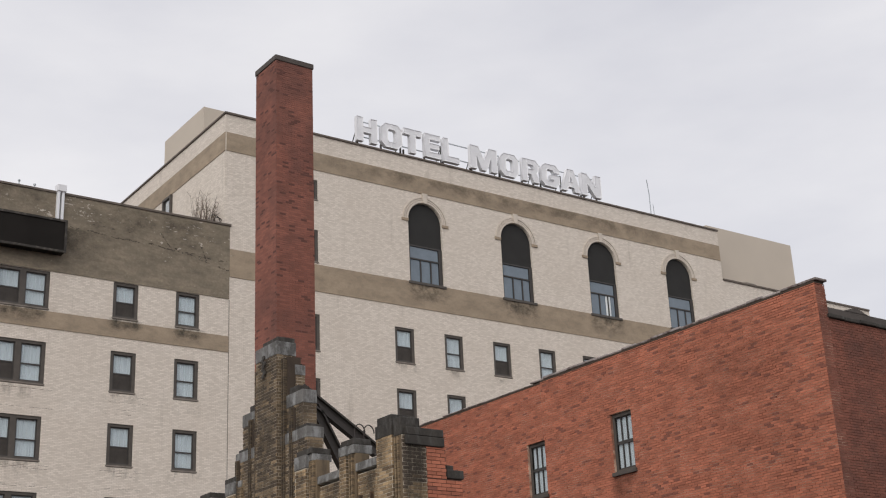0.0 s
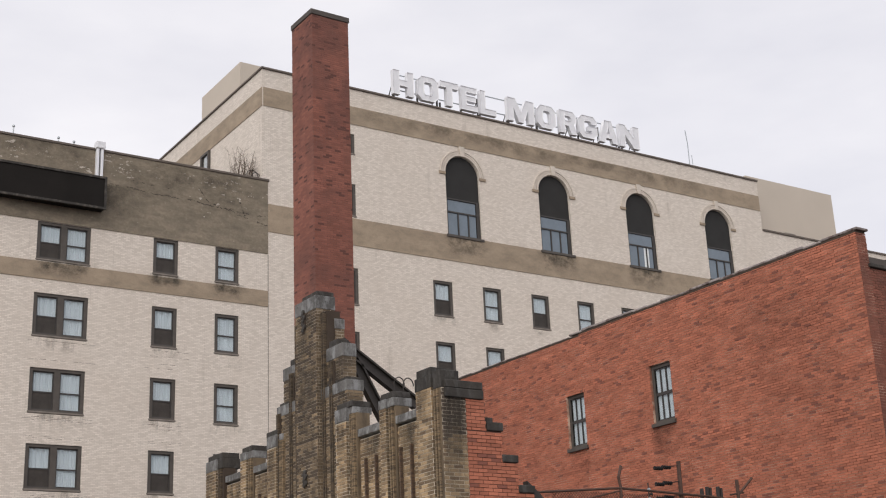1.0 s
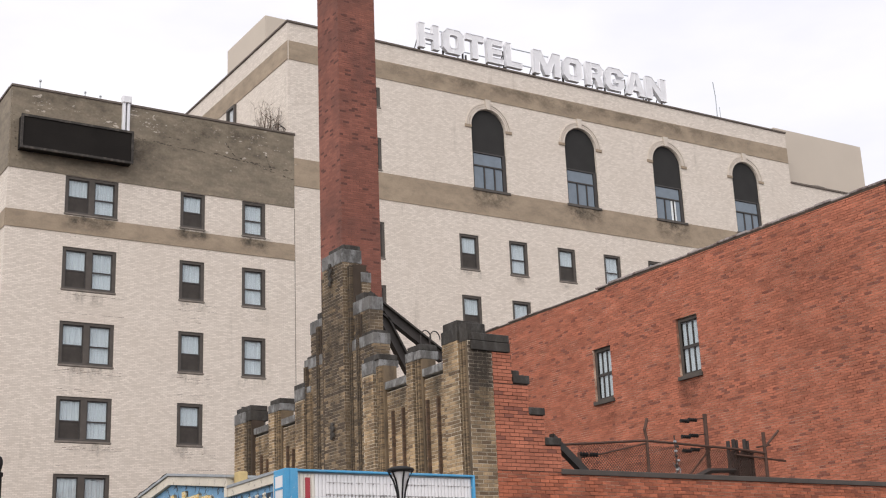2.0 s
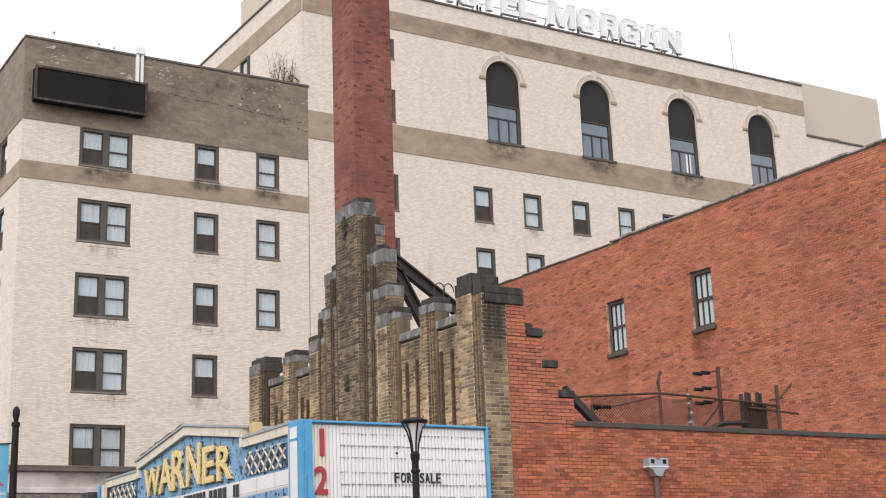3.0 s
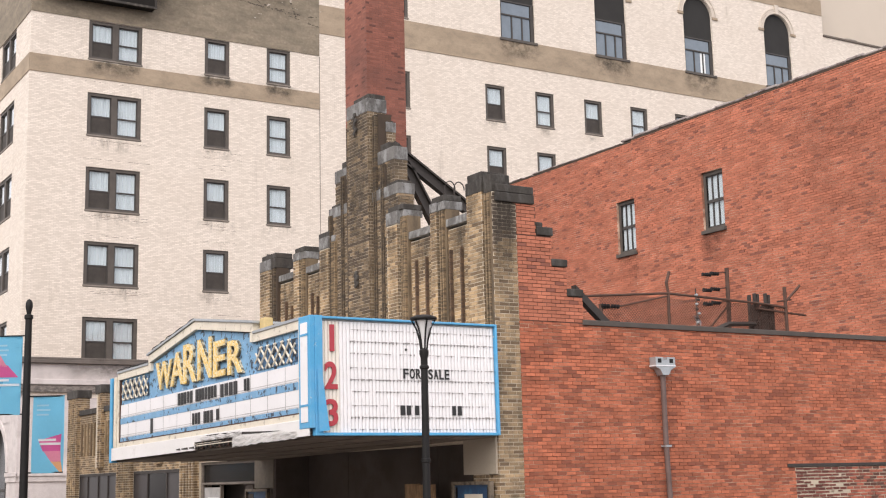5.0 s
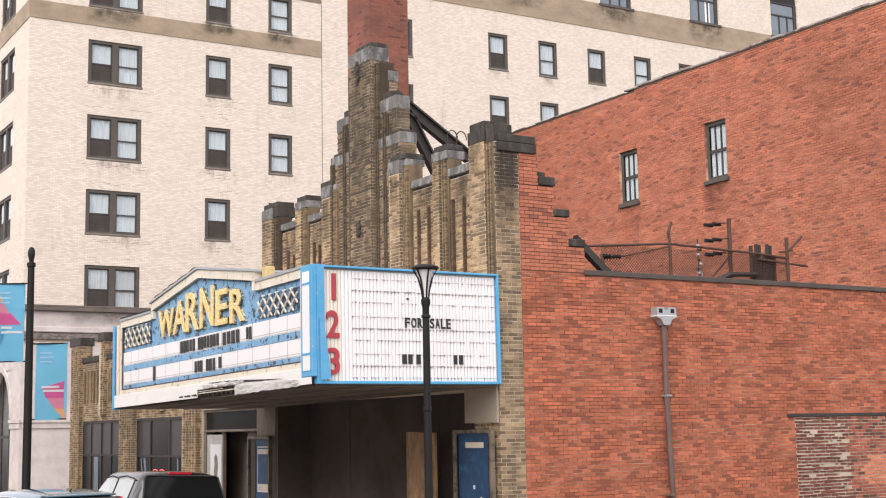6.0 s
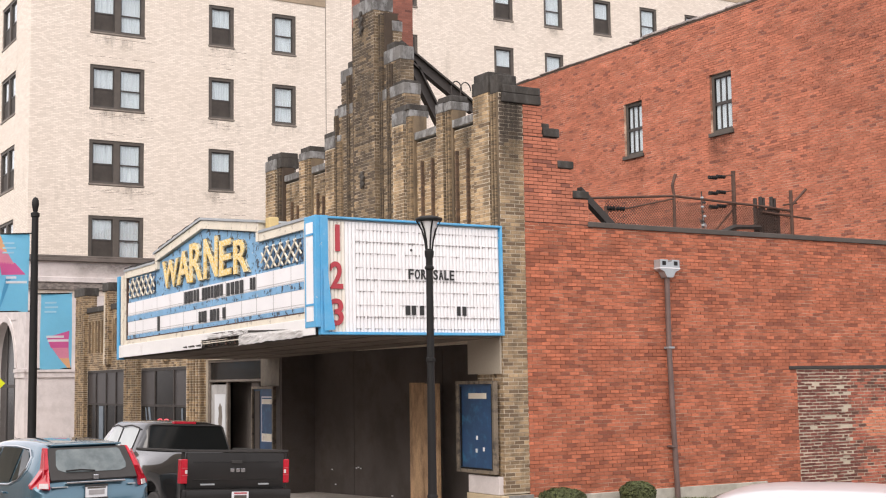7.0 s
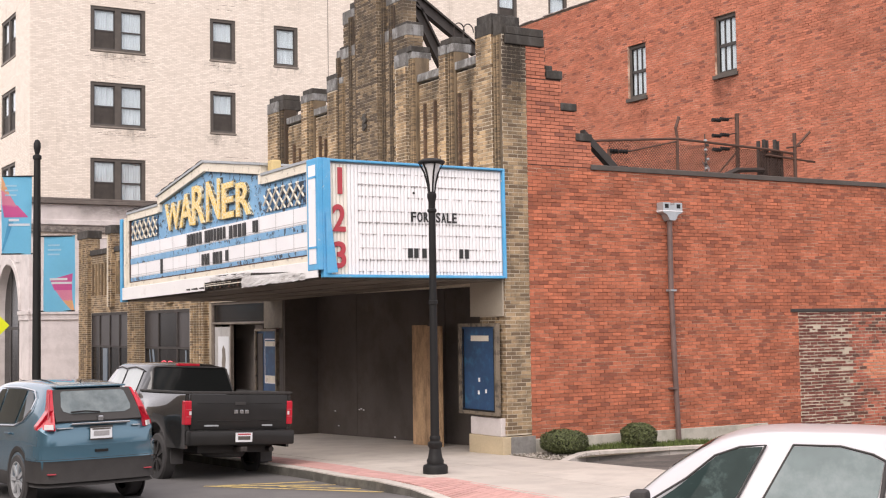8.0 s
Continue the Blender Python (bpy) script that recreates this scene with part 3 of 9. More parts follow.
def brickwork(parent, rows, place, material, near=None, limit=300, name="brick"):
    """Lays the rows: those within near (u0, u1, z0, z1) as pieces of their own, the rest joined."""
    single, rest = [], []
    for r in rows:
        inside = near and near[0] <= r[0] and r[1] <= near[1] and near[2] <= r[2] and r[3] <= near[3]
        (single if inside and len(single) < limit else rest).append(r)
    shared = {}
    for p, q, a, b, d in single:
        key = (round(q - p, 3), round(b - a, 3))
        if key not in shared:
            w, h = (q - p) / 2, (b - a) / 2
            o = Vector(place(0, 0, 0))
            vs, fs = brick_mesh([(-w, w, -h, h, 0.012)], lambda u, z, e: tuple(Vector(place(u, z, e)) - o))
            shared[key] = quads(name, vs, fs, material)
        c = Vector(place((p + q) / 2, (a + b) / 2, d - 0.012))
        part(name, shared[key], material, parent, at=Matrix.Translation(c))
    if rest:
        vs, fs = brick_mesh(rest, place)
        ob = part("brickwork", quads("brickwork", vs, fs, material), material, parent)
        ob["kind"] = "stuff"


def facing_street(x):
    """For a wall that faces the street (towards -x): u runs along y."""
    return lambda u, z, d: (x - d, u, z)


def facing_lot(y):
    """For a wall that faces the parking lot (towards -y): u runs along x."""
    return lambda u, z, d: (u, y - d, z)


GLYPHS = {}


def glyph(text, bold=0.0):
    """The outline of a character in the built-in font, scaled to a box of 1 x 1, one thick."""
    key = (text, bold)
    if key not in GLYPHS:
        cu = bpy.data.curves.new("glyph", "FONT")
        cu.body, cu.extrude, cu.offset, cu.resolution_u = text, 0.5, bold, 4
        ob = new("glyph", cu)
        dg = bpy.context.evaluated_depsgraph_get()
        dg.update()
        me = bpy.data.meshes.new_from_object(ob.evaluated_get(dg))
        pts = [v.co.copy() for v in me.vertices]
        lo = Vector([min(p[i] for p in pts) for i in range(3)])
        hi = Vector([max(p[i] for p in pts) for i in range(3)])
        GLYPHS[key] = ([((p.x - lo.x) / (hi.x - lo.x), (p.y - lo.y) / (hi.y - lo.y), (p.z - lo.z) / (hi.z - lo.z)) for p in pts], [tuple(f.vertices) for f in me.polygons])
        bpy.data.objects.remove(ob)
        bpy.data.curves.remove(cu)
        bpy.data.meshes.remove(me)
    return GLYPHS[key]


def letter(text, parent, material, place, bold=0.0, name="letter"):
    """A raised letter; place(u, v, d) puts the glyph's box into space."""
    pts, faces = glyph(text, bold)
    me = quads(name, [place(*p) for p in pts], faces, material)
    bm = bmesh.new()
    bm.from_mesh(me)
    bmesh.ops.recalc_face_normals(bm, faces=list(bm.faces))
    bm.to_mesh(me)
    bm.free()
    return part(name, me, material, parent)


def fall(y):
    """The street falls gently from the theatre towards the hotel."""
    return -0.027 * min(max(y, 0.0), 11.0)


def bend(y):
    """The kerb swings out beside the theatre and back in at the ramp to the lot."""
    t = min(max((-0.8 - y) / 2.0, 0.0), 1.0)
    return -0.35 + 0.24 * t * t * (3 - 2 * t)
def drop(y):
    """How far the kerb sinks towards the ramp."""
    return 0.11 * min(max((-2.5 - y) / 1.3, 0.0), 1.0)


# ---- ground ----
XF, KERB = -0.55, -4.05            # the theatre's front, the kerb's street edge
ys = [-400, -60, -20, -6, -3, 0, 2, 4, 6, 8, 11, 20, 45, 120, 600]
bm = bmesh.new()
rows = [[bm.verts.new((x, y, fall(y) - 0.15)) for x in (-500, -60, -20, -8, -4.0, 0, 12, 60, 700)] for y in ys]
for a, b in zip(rows, rows[1:]):
    for k in range(len(a) - 1):
        bm.faces.new((a[k], a[k + 1], b[k + 1], b[k]))
solo("road", bm, M["asphalt"], "grey worn asphalt street falling gently along the kerb", "road", kind="structure")

pavement = thing("pavement", "pale concrete pavement slabs between kerb and buildings", "pavement", kind="structure")
for j, y in enumerate([-5.6 + 1.5 * k for k in range(32)]):
    for x0, x1 in ((-3.28, -1.95), (-1.94, -0.56)):
        bm = bmesh.new()
        p = [(x0, y), (x1, y), (x1, y + 1.49), (x0, y + 1.49)]
        lo = [bm.verts.new((u, v, fall(v) - 0.14)) for u, v in p]
        hi = [bm.verts.new((u, v, fall(v))) for u, v in p]
        bm.faces.new(hi)
        for i in range(4):
            bm.faces.new((lo[i], lo[(i + 1) % 4], hi[(i + 1) % 4], hi[i]))
        part("slab", bm, M["pavement"], pavement)
bm = bmesh.new()
for y in range(-5, 42):             # bedding under the slabs and the entrance floor
    edge, inner = 1.2 if y >= 0 else -0.56, -3.72 if y >= -2 else -3.42 if y >= -3 else -3.2
    v = [bm.verts.new((x, yy, fall(yy) - 0.006)) for x, yy in ((inner, y), (edge, y), (edge, y + 1), (inner, y + 1))]
    bm.faces.new(v)
part("bedding", bm, M["pavement"], pavement)
rnd = random.Random(11)
pav_v, pav_f, count = [], [], 0
def dip(x, y):
    """How far the paver strip sinks below the slabs towards the ramp."""
    return drop(y) * min(max((-3.30 - x) / 0.65, 0.0), 1.0)
for j in range(0, 150):             # strip of red pavers along the kerb, wider at the ramp
    for i in range(4):
        y, x = -5.6 + j * 0.105, -3.86 + i * 0.19
        if y > 9.5 or (i == 3 and y > -2.3):
            continue
        x += bend(y) + 0.02
        a = (x + 0.003, x + 0.187, y + 0.003, y + 0.102)
        z, i0 = fall(y) + 0.001 + rnd.uniform(0, 0.003), len(pav_v)
        z0, z1 = z - dip(a[0], y), z - dip(a[1], y)
        pav_v += [(a[0], a[2], z0 - 0.05), (a[1], a[2], z1 - 0.05), (a[1], a[3], z1 - 0.05), (a[0], a[3], z0 - 0.05), (a[0], a[2], z0), (a[1], a[2], z1), (a[1], a[3], z1), (a[0], a[3], z0)]
        pav_f += [tuple(i0 + k for k in f) for f in ((4, 5, 6, 7), (0, 1, 5, 4), (1, 2, 6, 5), (2, 3, 7, 6), (3, 0, 4, 7))]
strip = part("paver_strip", quads("paver_strip", pav_v, pav_f, M["paver"]), M["paver"], pavement, "dusty red brick paver strip")
strip["kind"] = "stuff"

kerb = thing("kerb", "weathered concrete kerb stones along the street", "kerb", kind="structure")
def kerb_stone(p, q, top0, top1, width=0.17, deep=0.24, parent=kerb, material="kerb"):
    """One stone from p to q (its street edge), on the inner side of that line."""
    d = (Vector(q) - Vector(p)).normalized()
    s = Vector((-d.y, d.x)) * -width
    bm = bmesh.new()
    base = [Vector(p), Vector(q), Vector(q) + s, Vector(p) + s]
    tops = (top0, top1, top1, top0)
    lo = [bm.verts.new((*c, t - deep)) for c, t in zip(base, tops)]
    hi = [bm.verts.new((*c, t)) for c, t in zip(base, tops)]
    bm.faces.new(list(reversed(lo)))
    bm.faces.new(hi)
    for i in range(4):
        bm.faces.new((lo[i], lo[(i + 1) % 4], hi[(i + 1) % 4], hi[i]))
    bmesh.ops.recalc_face_normals(bm, faces=list(bm.faces))
    bmesh.ops.bevel(bm, geom=list(bm.edges), offset=0.012, segments=1, affect="EDGES")
    part("kerb_stone", bm, M[material], parent)
y = -5.6
while y < 30:                       # face shade put into dark concrete, with a separate paler top
    step = 0.9 if y < 0.5 else 1.8
    p, q = (KERB + bend(y + 0.006), y + 0.006), (KERB + bend(y + step - 0.006), y + step - 0.006)
    tops = fall(y) - drop(y) - 0.012, fall(y + step) - drop(y + step) - 0.012
    kerb_stone(p, q, *tops)
    cap = [(p[0] + 0.004, p[1]), (q[0] + 0.004, q[1]), (q[0] + 0.20, q[1]), (p[0] + 0.20, p[1])]
    bm = bmesh.new()
    lo = [bm.verts.new((*c, t - 0.004)) for c, t in zip(cap, (tops[0], tops[1], tops[1], tops[0]))]
    hi = [bm.verts.new((*c, t + 0.014)) for c, t in zip(cap, (tops[0], tops[1], tops[1], tops[0]))]
    bm.faces.new(hi)
    for i in range(4):
        bm.faces.new((lo[i], lo[(i + 1) % 4], hi[(i + 1) % 4], hi[i]))
    bmesh.ops.recalc_face_normals(bm, faces=list(bm.faces))
    part("kerb_top", bm, M["kerb_pale"], kerb)
    y += step
bm = bmesh.new()                    # worn hatching painted on the road by the kerb
for p, q in (((-6.10, 0.10), (-4.47, -0.42)), ((-6.10, 0.10), (-4.40, -1.02)), ((-5.20, -0.68), (-4.34, -1.70)), ((-6.10, 0.10), (-4.24, -2.25))):
    d = (Vector(q) - Vector(p)).normalized()
    n = Vector((-d.y, d.x)) * 0.055
    z = -0.146 + 0.001 * len(bm.faces)
    bm.faces.new([bm.verts.new((*c, fall(c.y) + z)) for c in (Vector(p) - n, Vector(q) - n, Vector(q) + n, Vector(p) + n)])
solo("road_marking", bm, M["road_yellow"], "faded yellow hatching painted on the asphalt", "road marking", kind="structure")

bm = boxes((-3.2, 60, -40, -1.10, -0.149, -0.10))
solo("parking_lot", bm, M["lot"], "patched dark asphalt of the parking lot", "parking lot", kind="structure")
bm = bmesh.new()                    # concrete apron between pavement and lot
v = [bm.verts.new(p) for p in ((-3.3, -5.6, -0.004), (0.10, -4.6, -0.004), (-0.02, -3.2, -0.004), (-0.33, -1.45, -0.004), (-0.55, -1.0, -0.004), (-0.55, 0.0, -0.004), (-3.3, -0.0, -0.004))]
bm.faces.new(v)
part("apron", bm, M["pavement"], pavement)
planter_kerb = thing("planter_kerb", "low concrete kerb round the planting strip", "kerb", kind="structure")
line = [(-0.30, -1.42), (0.02, -1.25), (0.45, -0.98), (0.80, -0.90), (2.4, -0.90), (4.2, -0.90), (6.2, -0.90), (9.0, -0.90), (14.0, -0.90)]
tops = [-0.01, 0.03, 0.05, 0.05, 0.02, -0.01, -0.04, -0.05, -0.05]
for (p, a), (q, b) in zip(zip(line, tops), zip(line[1:], tops[1:])):
    kerb_stone(q, p, b, a, 0.14, 0.20, planter_kerb, "kerb_pale")
bm = bmesh.new()
for a, b in ((-0.55, 2.4), (2.4, 6.0), (6.0, 14.0)):
    z0, z1 = (0.0 if a < 2 else -0.04 if a < 5 else -0.12), (-0.04 if b < 5 else -0.12)
    bm.faces.new([bm.verts.new(p) for p in ((a, -0.95 if a > 0 else -1.3, z0), (b, -0.95, z1), (b, 0.0, z1), (a, 0.0, z0))])
solo("planting_bed", bm, mat("bed_soil", (0.09, 0.065, 0.045), 0.95, 0.3, 4, 50, 0.4, second=(0.07, 0.09, 0.03), amount=0.6), "bare soil of the planting strip at the wall", "ground", kind="structure")

# unseen plain fronts, added behind the camera to shape reflections and sky light
street_back = boxes((-27.0, -26.0, -90, -34, -0.5, 8.0), (-27.0, -26.0, -16, 90, -0.5, 11.0), (-26.0, 60, -61, -60, -0.5, 9.0))
solo("wall_opposite", boxes((-28.0, -26.4, -34, -16, -0.5, 6.5)), mat("pale_far_front", (0.60, 0.56, 0.50), 0.9, 0.25, 0.3, 8), "unseen plain pale front added across the street for reflections", "wall", kind="structure")
solo("wall_opposite", street_back, mat("plain_far_front", (0.36, 0.31, 0.26), 0.9, 0.25, 0.3, 8), "unseen plain brown fronts added across the street for reflections", "wall", kind="structure")

# ---- the theatre ----
theatre = thing("theatre_building", "old theatre with stepped tan brick front and red brick side wall", "building")

# side wall towards the lot: stepped at the front, low behind
side = part("side_wall", prism(bmesh.new(), [(0.016, -0.3), (13.0, -0.3), (13.0, 5.13), (1.44, 5.13), (1.44, 5.62), (1.10, 5.62), (1.10, 6.16), (0.77, 6.16), (0.77, 6.72), (0.43, 6.72), (0.43, 7.28), (0.016, 7.28)], "y", 0.0, 0.32), M["red_mortar"], theatre, "red brick side wall")
for x0, x1, z, h in ((0.44, 0.80, 6.73, 0.16), (0.75, 1.11, 6.17, 0.14), (1.08, 1.45, 5.63, 0.14)):
    part("step_cap", boxes((x0, x1, -0.04, 0.36, z, z + h), bevel=0.015), M["stone_cap"], theatre, "grey stone step cap")
part("coping", boxes((1.42, 12.2, -0.045, 0.38, 5.105, 5.205), bevel=0.012), M["roof_edge"], theatre, "dark metal wall coping")
part("foundation", boxes((0.0, 5.72, -0.045, -0.002, -0.3, 0.24), bevel=0.01), M["concrete"], theatre, "stained concrete foundation strip")
part("low_roof", boxes((0.0, 12.0, 0.33, 17.5, 4.75, 4.9)), M["gravel_roof"], theatre, "gravelled flat roof")

M["dark_mortar"] = mat("dark_mortar", (0.12, 0.065, 0.05), 0.95, 0.2, 2.0, 60, 0.3)
part("stepped_core", prism(bmesh.new(), [(0.016, 5.12), (1.438, 5.12), (1.438, 5.62), (1.098, 5.62), (1.098, 6.16), (0.768, 6.16), (0.768, 6.72), (0.428, 6.72), (0.428, 7.28), (0.016, 7.28)], "y", -0.003, 0.02), M["dark_mortar"], theatre, "dark joints of the stepped wall")
# bricked-up opening in the side wall
part("lintel", boxes((6.46, 10.3, -0.03, 0.1, 2.44, 2.51), bevel=0.008), M["steel"], theatre, "rusty steel lintel")
patch = part("bricked_up_opening", boxes((6.68, 10.2, -0.005, 0.2, -0.2, 2.44)), mat("patch_mortar", (0.49, 0.42, 0.325), 0.95, 0.25, 1.2, 40, 0.5, second=(0.20, 0.12, 0.09), amount=0.85, edge=(0.56, 0.64), streak=2.0), theatre, "bricked-up opening with smeared pale mortar")
M["patch_brick"] = mat("patch_brick", (0.155, 0.05, 0.038), 0.9, 0.25, 1.2, 40, 0.3, second=(0.42, 0.34, 0.27), amount=0.7, edge=(0.62, 0.66), per_piece=0.30, streak=6.0)
M["patch_red"] = mat("patch_red_brick", (0.36, 0.11, 0.07), 0.9, 0.2, 1.5, 40, 0.3, second=(0.12, 0.055, 0.042), amount=0.7, edge=(0.5, 0.62), per_piece=0.25, odd=(0.2, (0.12, 0.05, 0.036)))
M["patch_orange"] = mat("patch_orange_brick", (0.58, 0.21, 0.12), 0.9, 0.12, 1.5, 40, 0.25, per_piece=0.12)

# stepped street front: piers and steps (y0, y1, front, brick top, cap top, tiers)
facade = part("front_wall", boxes((XF + 0.16, XF + 0.62, 0.05, 10.4, 3.0, 7.05)), M["tan_mortar"], theatre, "tan brick front wall")
YC = 5.045
def pier(y0, y1, front, top, cap, deep, z0=3.0, strips=None, name="pier", brick="tan_brick", side_brick="soot_shade_side"):
    """A solid pier with brick faces and a two-tier stone cap."""
    p = part(name, boxes((front + 0.006, front + deep, y0 + 0.006, y1 - 0.006, z0, top)), M["soot_mortar" if brick == "sooty_brick" else "tan_mortar"], theatre)
    for a, b in (strips or ((y0, y1),)):
        rr = lay_bricks([(a, b, z0, top)], None, 0.205, 0.069, 0.014, 0.007, rough=0.003, rnd=random.Random(int(y0 * 100)))
        brickwork(p, rr, facing_street(front + 0.006), M[brick], near=(a, b, 0.2, 5.0) if name == "corner_pier" else None)
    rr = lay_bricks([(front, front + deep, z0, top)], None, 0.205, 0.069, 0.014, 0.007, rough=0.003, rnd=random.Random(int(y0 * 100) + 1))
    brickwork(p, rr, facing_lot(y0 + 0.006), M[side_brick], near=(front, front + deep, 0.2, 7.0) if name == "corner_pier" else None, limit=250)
    h = cap - top
    part("cap", boxes((front - 0.012, front + deep + 0.02, y0 - 0.012, y1 + 0.012, top, top + h * 0.62), bevel=0.010), M["stone_cap" if name == "corner_pier" else "stone_band"], p, "weathered grey stone band")
    part("cap_block", boxes((front + 0.015, front + deep + 0.015, y0 + 0.02, y1 - 0.02, top + h * 0.62, cap), bevel=0.012), M["stone_cap"], p, "soot-dark stone cap")
    return p
def fluted(y0, y1, front, top, z0=4.6, fins=2, deep=0.07, tan=False):
    """A sooty grooved strip: thin upright fins, recessed ground coloured dark for groove shade."""
    p = part("flute", boxes((front + deep, front + deep + 0.3, y0, y1, z0, top)), M["soot_shade_side" if tan else "brown_and_shade"], theatre, "dark grooved brick strip")
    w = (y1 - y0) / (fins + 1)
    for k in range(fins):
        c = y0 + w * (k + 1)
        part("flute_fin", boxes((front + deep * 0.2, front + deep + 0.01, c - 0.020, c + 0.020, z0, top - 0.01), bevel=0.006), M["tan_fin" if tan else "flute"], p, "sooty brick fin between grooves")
    return p


def block_cap(p, y0, y1, front, back, z0, z1, upper=None, over=0.012):
    """A stone cap laid in two or three stones with open joints, and an upper darker block (y0, y1, top)."""
    cuts = [y0 - over, y0 + (y1 - y0) * 0.42, y1 + over] if y1 - y0 > 0.7 else [y0 - over, y1 + over]
    for a, b in zip(cuts, cuts[1:]):
        part("cap", boxes((front - over, back, a + 0.004, b - 0.004, z0, z1), bevel=0.012), M["stone_band"], p, "weathered grey stone band")
    if upper:
        part("cap_block", boxes((front + 0.03, back - 0.02, upper[0], upper[1], z1, upper[2]), bevel=0.014), M["stone_cap"], p, "soot-dark stone cap")


def brick_block(name, y0, y1, front, back, z0, top, brick="sooty_brick", side="soot_shade_side", rows=None):
    """A solid brick block with laid street and near faces."""
    p = part(name, boxes((front + 0.006, back, y0 + 0.006, y1 - 0.006, z0, top)), M["soot_mortar" if brick == "sooty_brick" else "tan_mortar"], theatre)
    for a, b in rows or ((y0, y1),):
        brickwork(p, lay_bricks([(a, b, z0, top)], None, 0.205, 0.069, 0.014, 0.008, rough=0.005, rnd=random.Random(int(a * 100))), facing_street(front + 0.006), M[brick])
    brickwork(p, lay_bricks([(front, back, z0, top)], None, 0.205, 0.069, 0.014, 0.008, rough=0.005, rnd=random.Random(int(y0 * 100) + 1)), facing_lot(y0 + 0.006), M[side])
    return p


# outer piers; the corner pier runs down to the pavement
corner = pier(0.28, 0.80, XF, 7.51, 7.90, 0.50, z0=0.32, name="corner_pier", side_brick="tan_brick")
fluted(0.01, 0.28, XF - 0.015, 7.46, z0=3.2, deep=0.045, tan=True)
corner_side = part("corner_side", boxes((XF + 0.036, 0.012, 0.006, 0.28, 0.32, 7.46)), M["tan_mortar"], theatre)
rr = lay_bricks([(XF + 0.03, 0.012, 0.32, 7.46)], None, 0.205, 0.069, 0.014, 0.008, rough=0.004, rnd=random.Random(62))
# upper bricks darkened for the pier's shading as well as its soot
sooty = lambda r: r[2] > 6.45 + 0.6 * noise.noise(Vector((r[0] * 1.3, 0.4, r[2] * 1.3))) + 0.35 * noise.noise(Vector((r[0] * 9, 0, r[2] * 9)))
brickwork(corner_side, [r for r in rr if not sooty(r)], facing_lot(0.006), M["tan_brick"], near=(XF, 0.1, 0.3, 7.0), limit=250)
brickwork(corner_side, [r for r in rr if sooty(r)], facing_lot(0.006), M["soot_shading_brick"])
rr = lay_bricks([(0.01, 0.28, 0.32, 3.2)], None, 0.205, 0.069, 0.014, 0.008, rough=0.004, rnd=random.Random(63))
brickwork(corner_side, rr, facing_street(XF + 0.036), M["tan_brick"])
part("side_cap", boxes((XF + 0.03, -0.10, 0.02, 0.27, 7.462, 7.80), bevel=0.015), M["stone_cap"], corner, "soot-dark stone cap")
part("return_cap", boxes((XF + 0.09, 0.39, -0.05, 0.262, 7.29, 7.46), (XF + 0.10, 0.38, -0.045, 0.262, 7.464, 7.61), bevel=0.015), M["stone_cap"], corner, "grey stone cap over the wall return")
far = brick_block("pier", 9.63, 10.20, XF, XF + 0.48, 3.0, 7.44, "tan_brick")
block_cap(far, 9.63, 10.20, XF, XF + 0.50, 7.44, 7.70, (9.36, 10.16, 7.83))
part("cap", boxes((XF + 0.03, XF + 0.50, 9.35, 9.617, 7.462, 7.70), bevel=0.012), M["stone_cap"], far)
fluted(9.34, 9.63, XF, 7.46)
for y0, y1, f0 in ((1.96, 2.20, 1.70), (8.09, 8.40, 7.84)):
    p = brick_block("pier", y0, y1, XF + 0.05, XF + 0.48, 4.6, 7.45, "tan_brick")
    block_cap(p, y0, y1, XF + 0.05, XF + 0.50, 7.45, 7.63, (f0 + 0.02, y1 - 0.02, 7.75))
    part("cap", boxes((XF + 0.08, XF + 0.50, f0 + 0.01, y0 - 0.014, 7.462, 7.63), bevel=0.012), M["stone_band"], p, "weathered grey stone band")
    fluted(f0, y0, XF + 0.05, 7.46, tan=True)
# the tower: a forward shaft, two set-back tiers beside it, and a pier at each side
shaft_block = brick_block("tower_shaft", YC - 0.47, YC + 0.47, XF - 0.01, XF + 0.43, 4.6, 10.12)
block_cap(shaft_block, YC - 0.47, YC + 0.47, XF - 0.01, XF + 0.46, 10.12, 10.42, (YC - 0.46, YC + 0.21, 10.52))
for s in (-1, 1):
    fluted(*sorted((YC + s * 0.47, YC + s * 0.72)), XF + 0.04, 10.02, fins=2, deep=0.09)
for half, x0, x1, top, cap, upper, top2 in ((0.74, -0.25, -0.03, 9.64, 9.86, 0.66, 9.92), (1.33, -0.42, -0.10, 8.90, 9.18, 1.06, 9.33), (1.56, -0.46, -0.08, 8.13, 8.36, 1.50, 8.43)):
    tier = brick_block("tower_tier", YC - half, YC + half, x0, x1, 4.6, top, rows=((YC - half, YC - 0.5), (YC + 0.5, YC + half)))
    for a, b, u in ((YC - half, YC - 0.47, (YC - upper, YC - 0.48)), (YC + 0.47, YC + half, (YC + 0.48, YC + upper))):
        block_cap(tier, a, b, x0, x1 + 0.012, top, cap, (*u, top2))
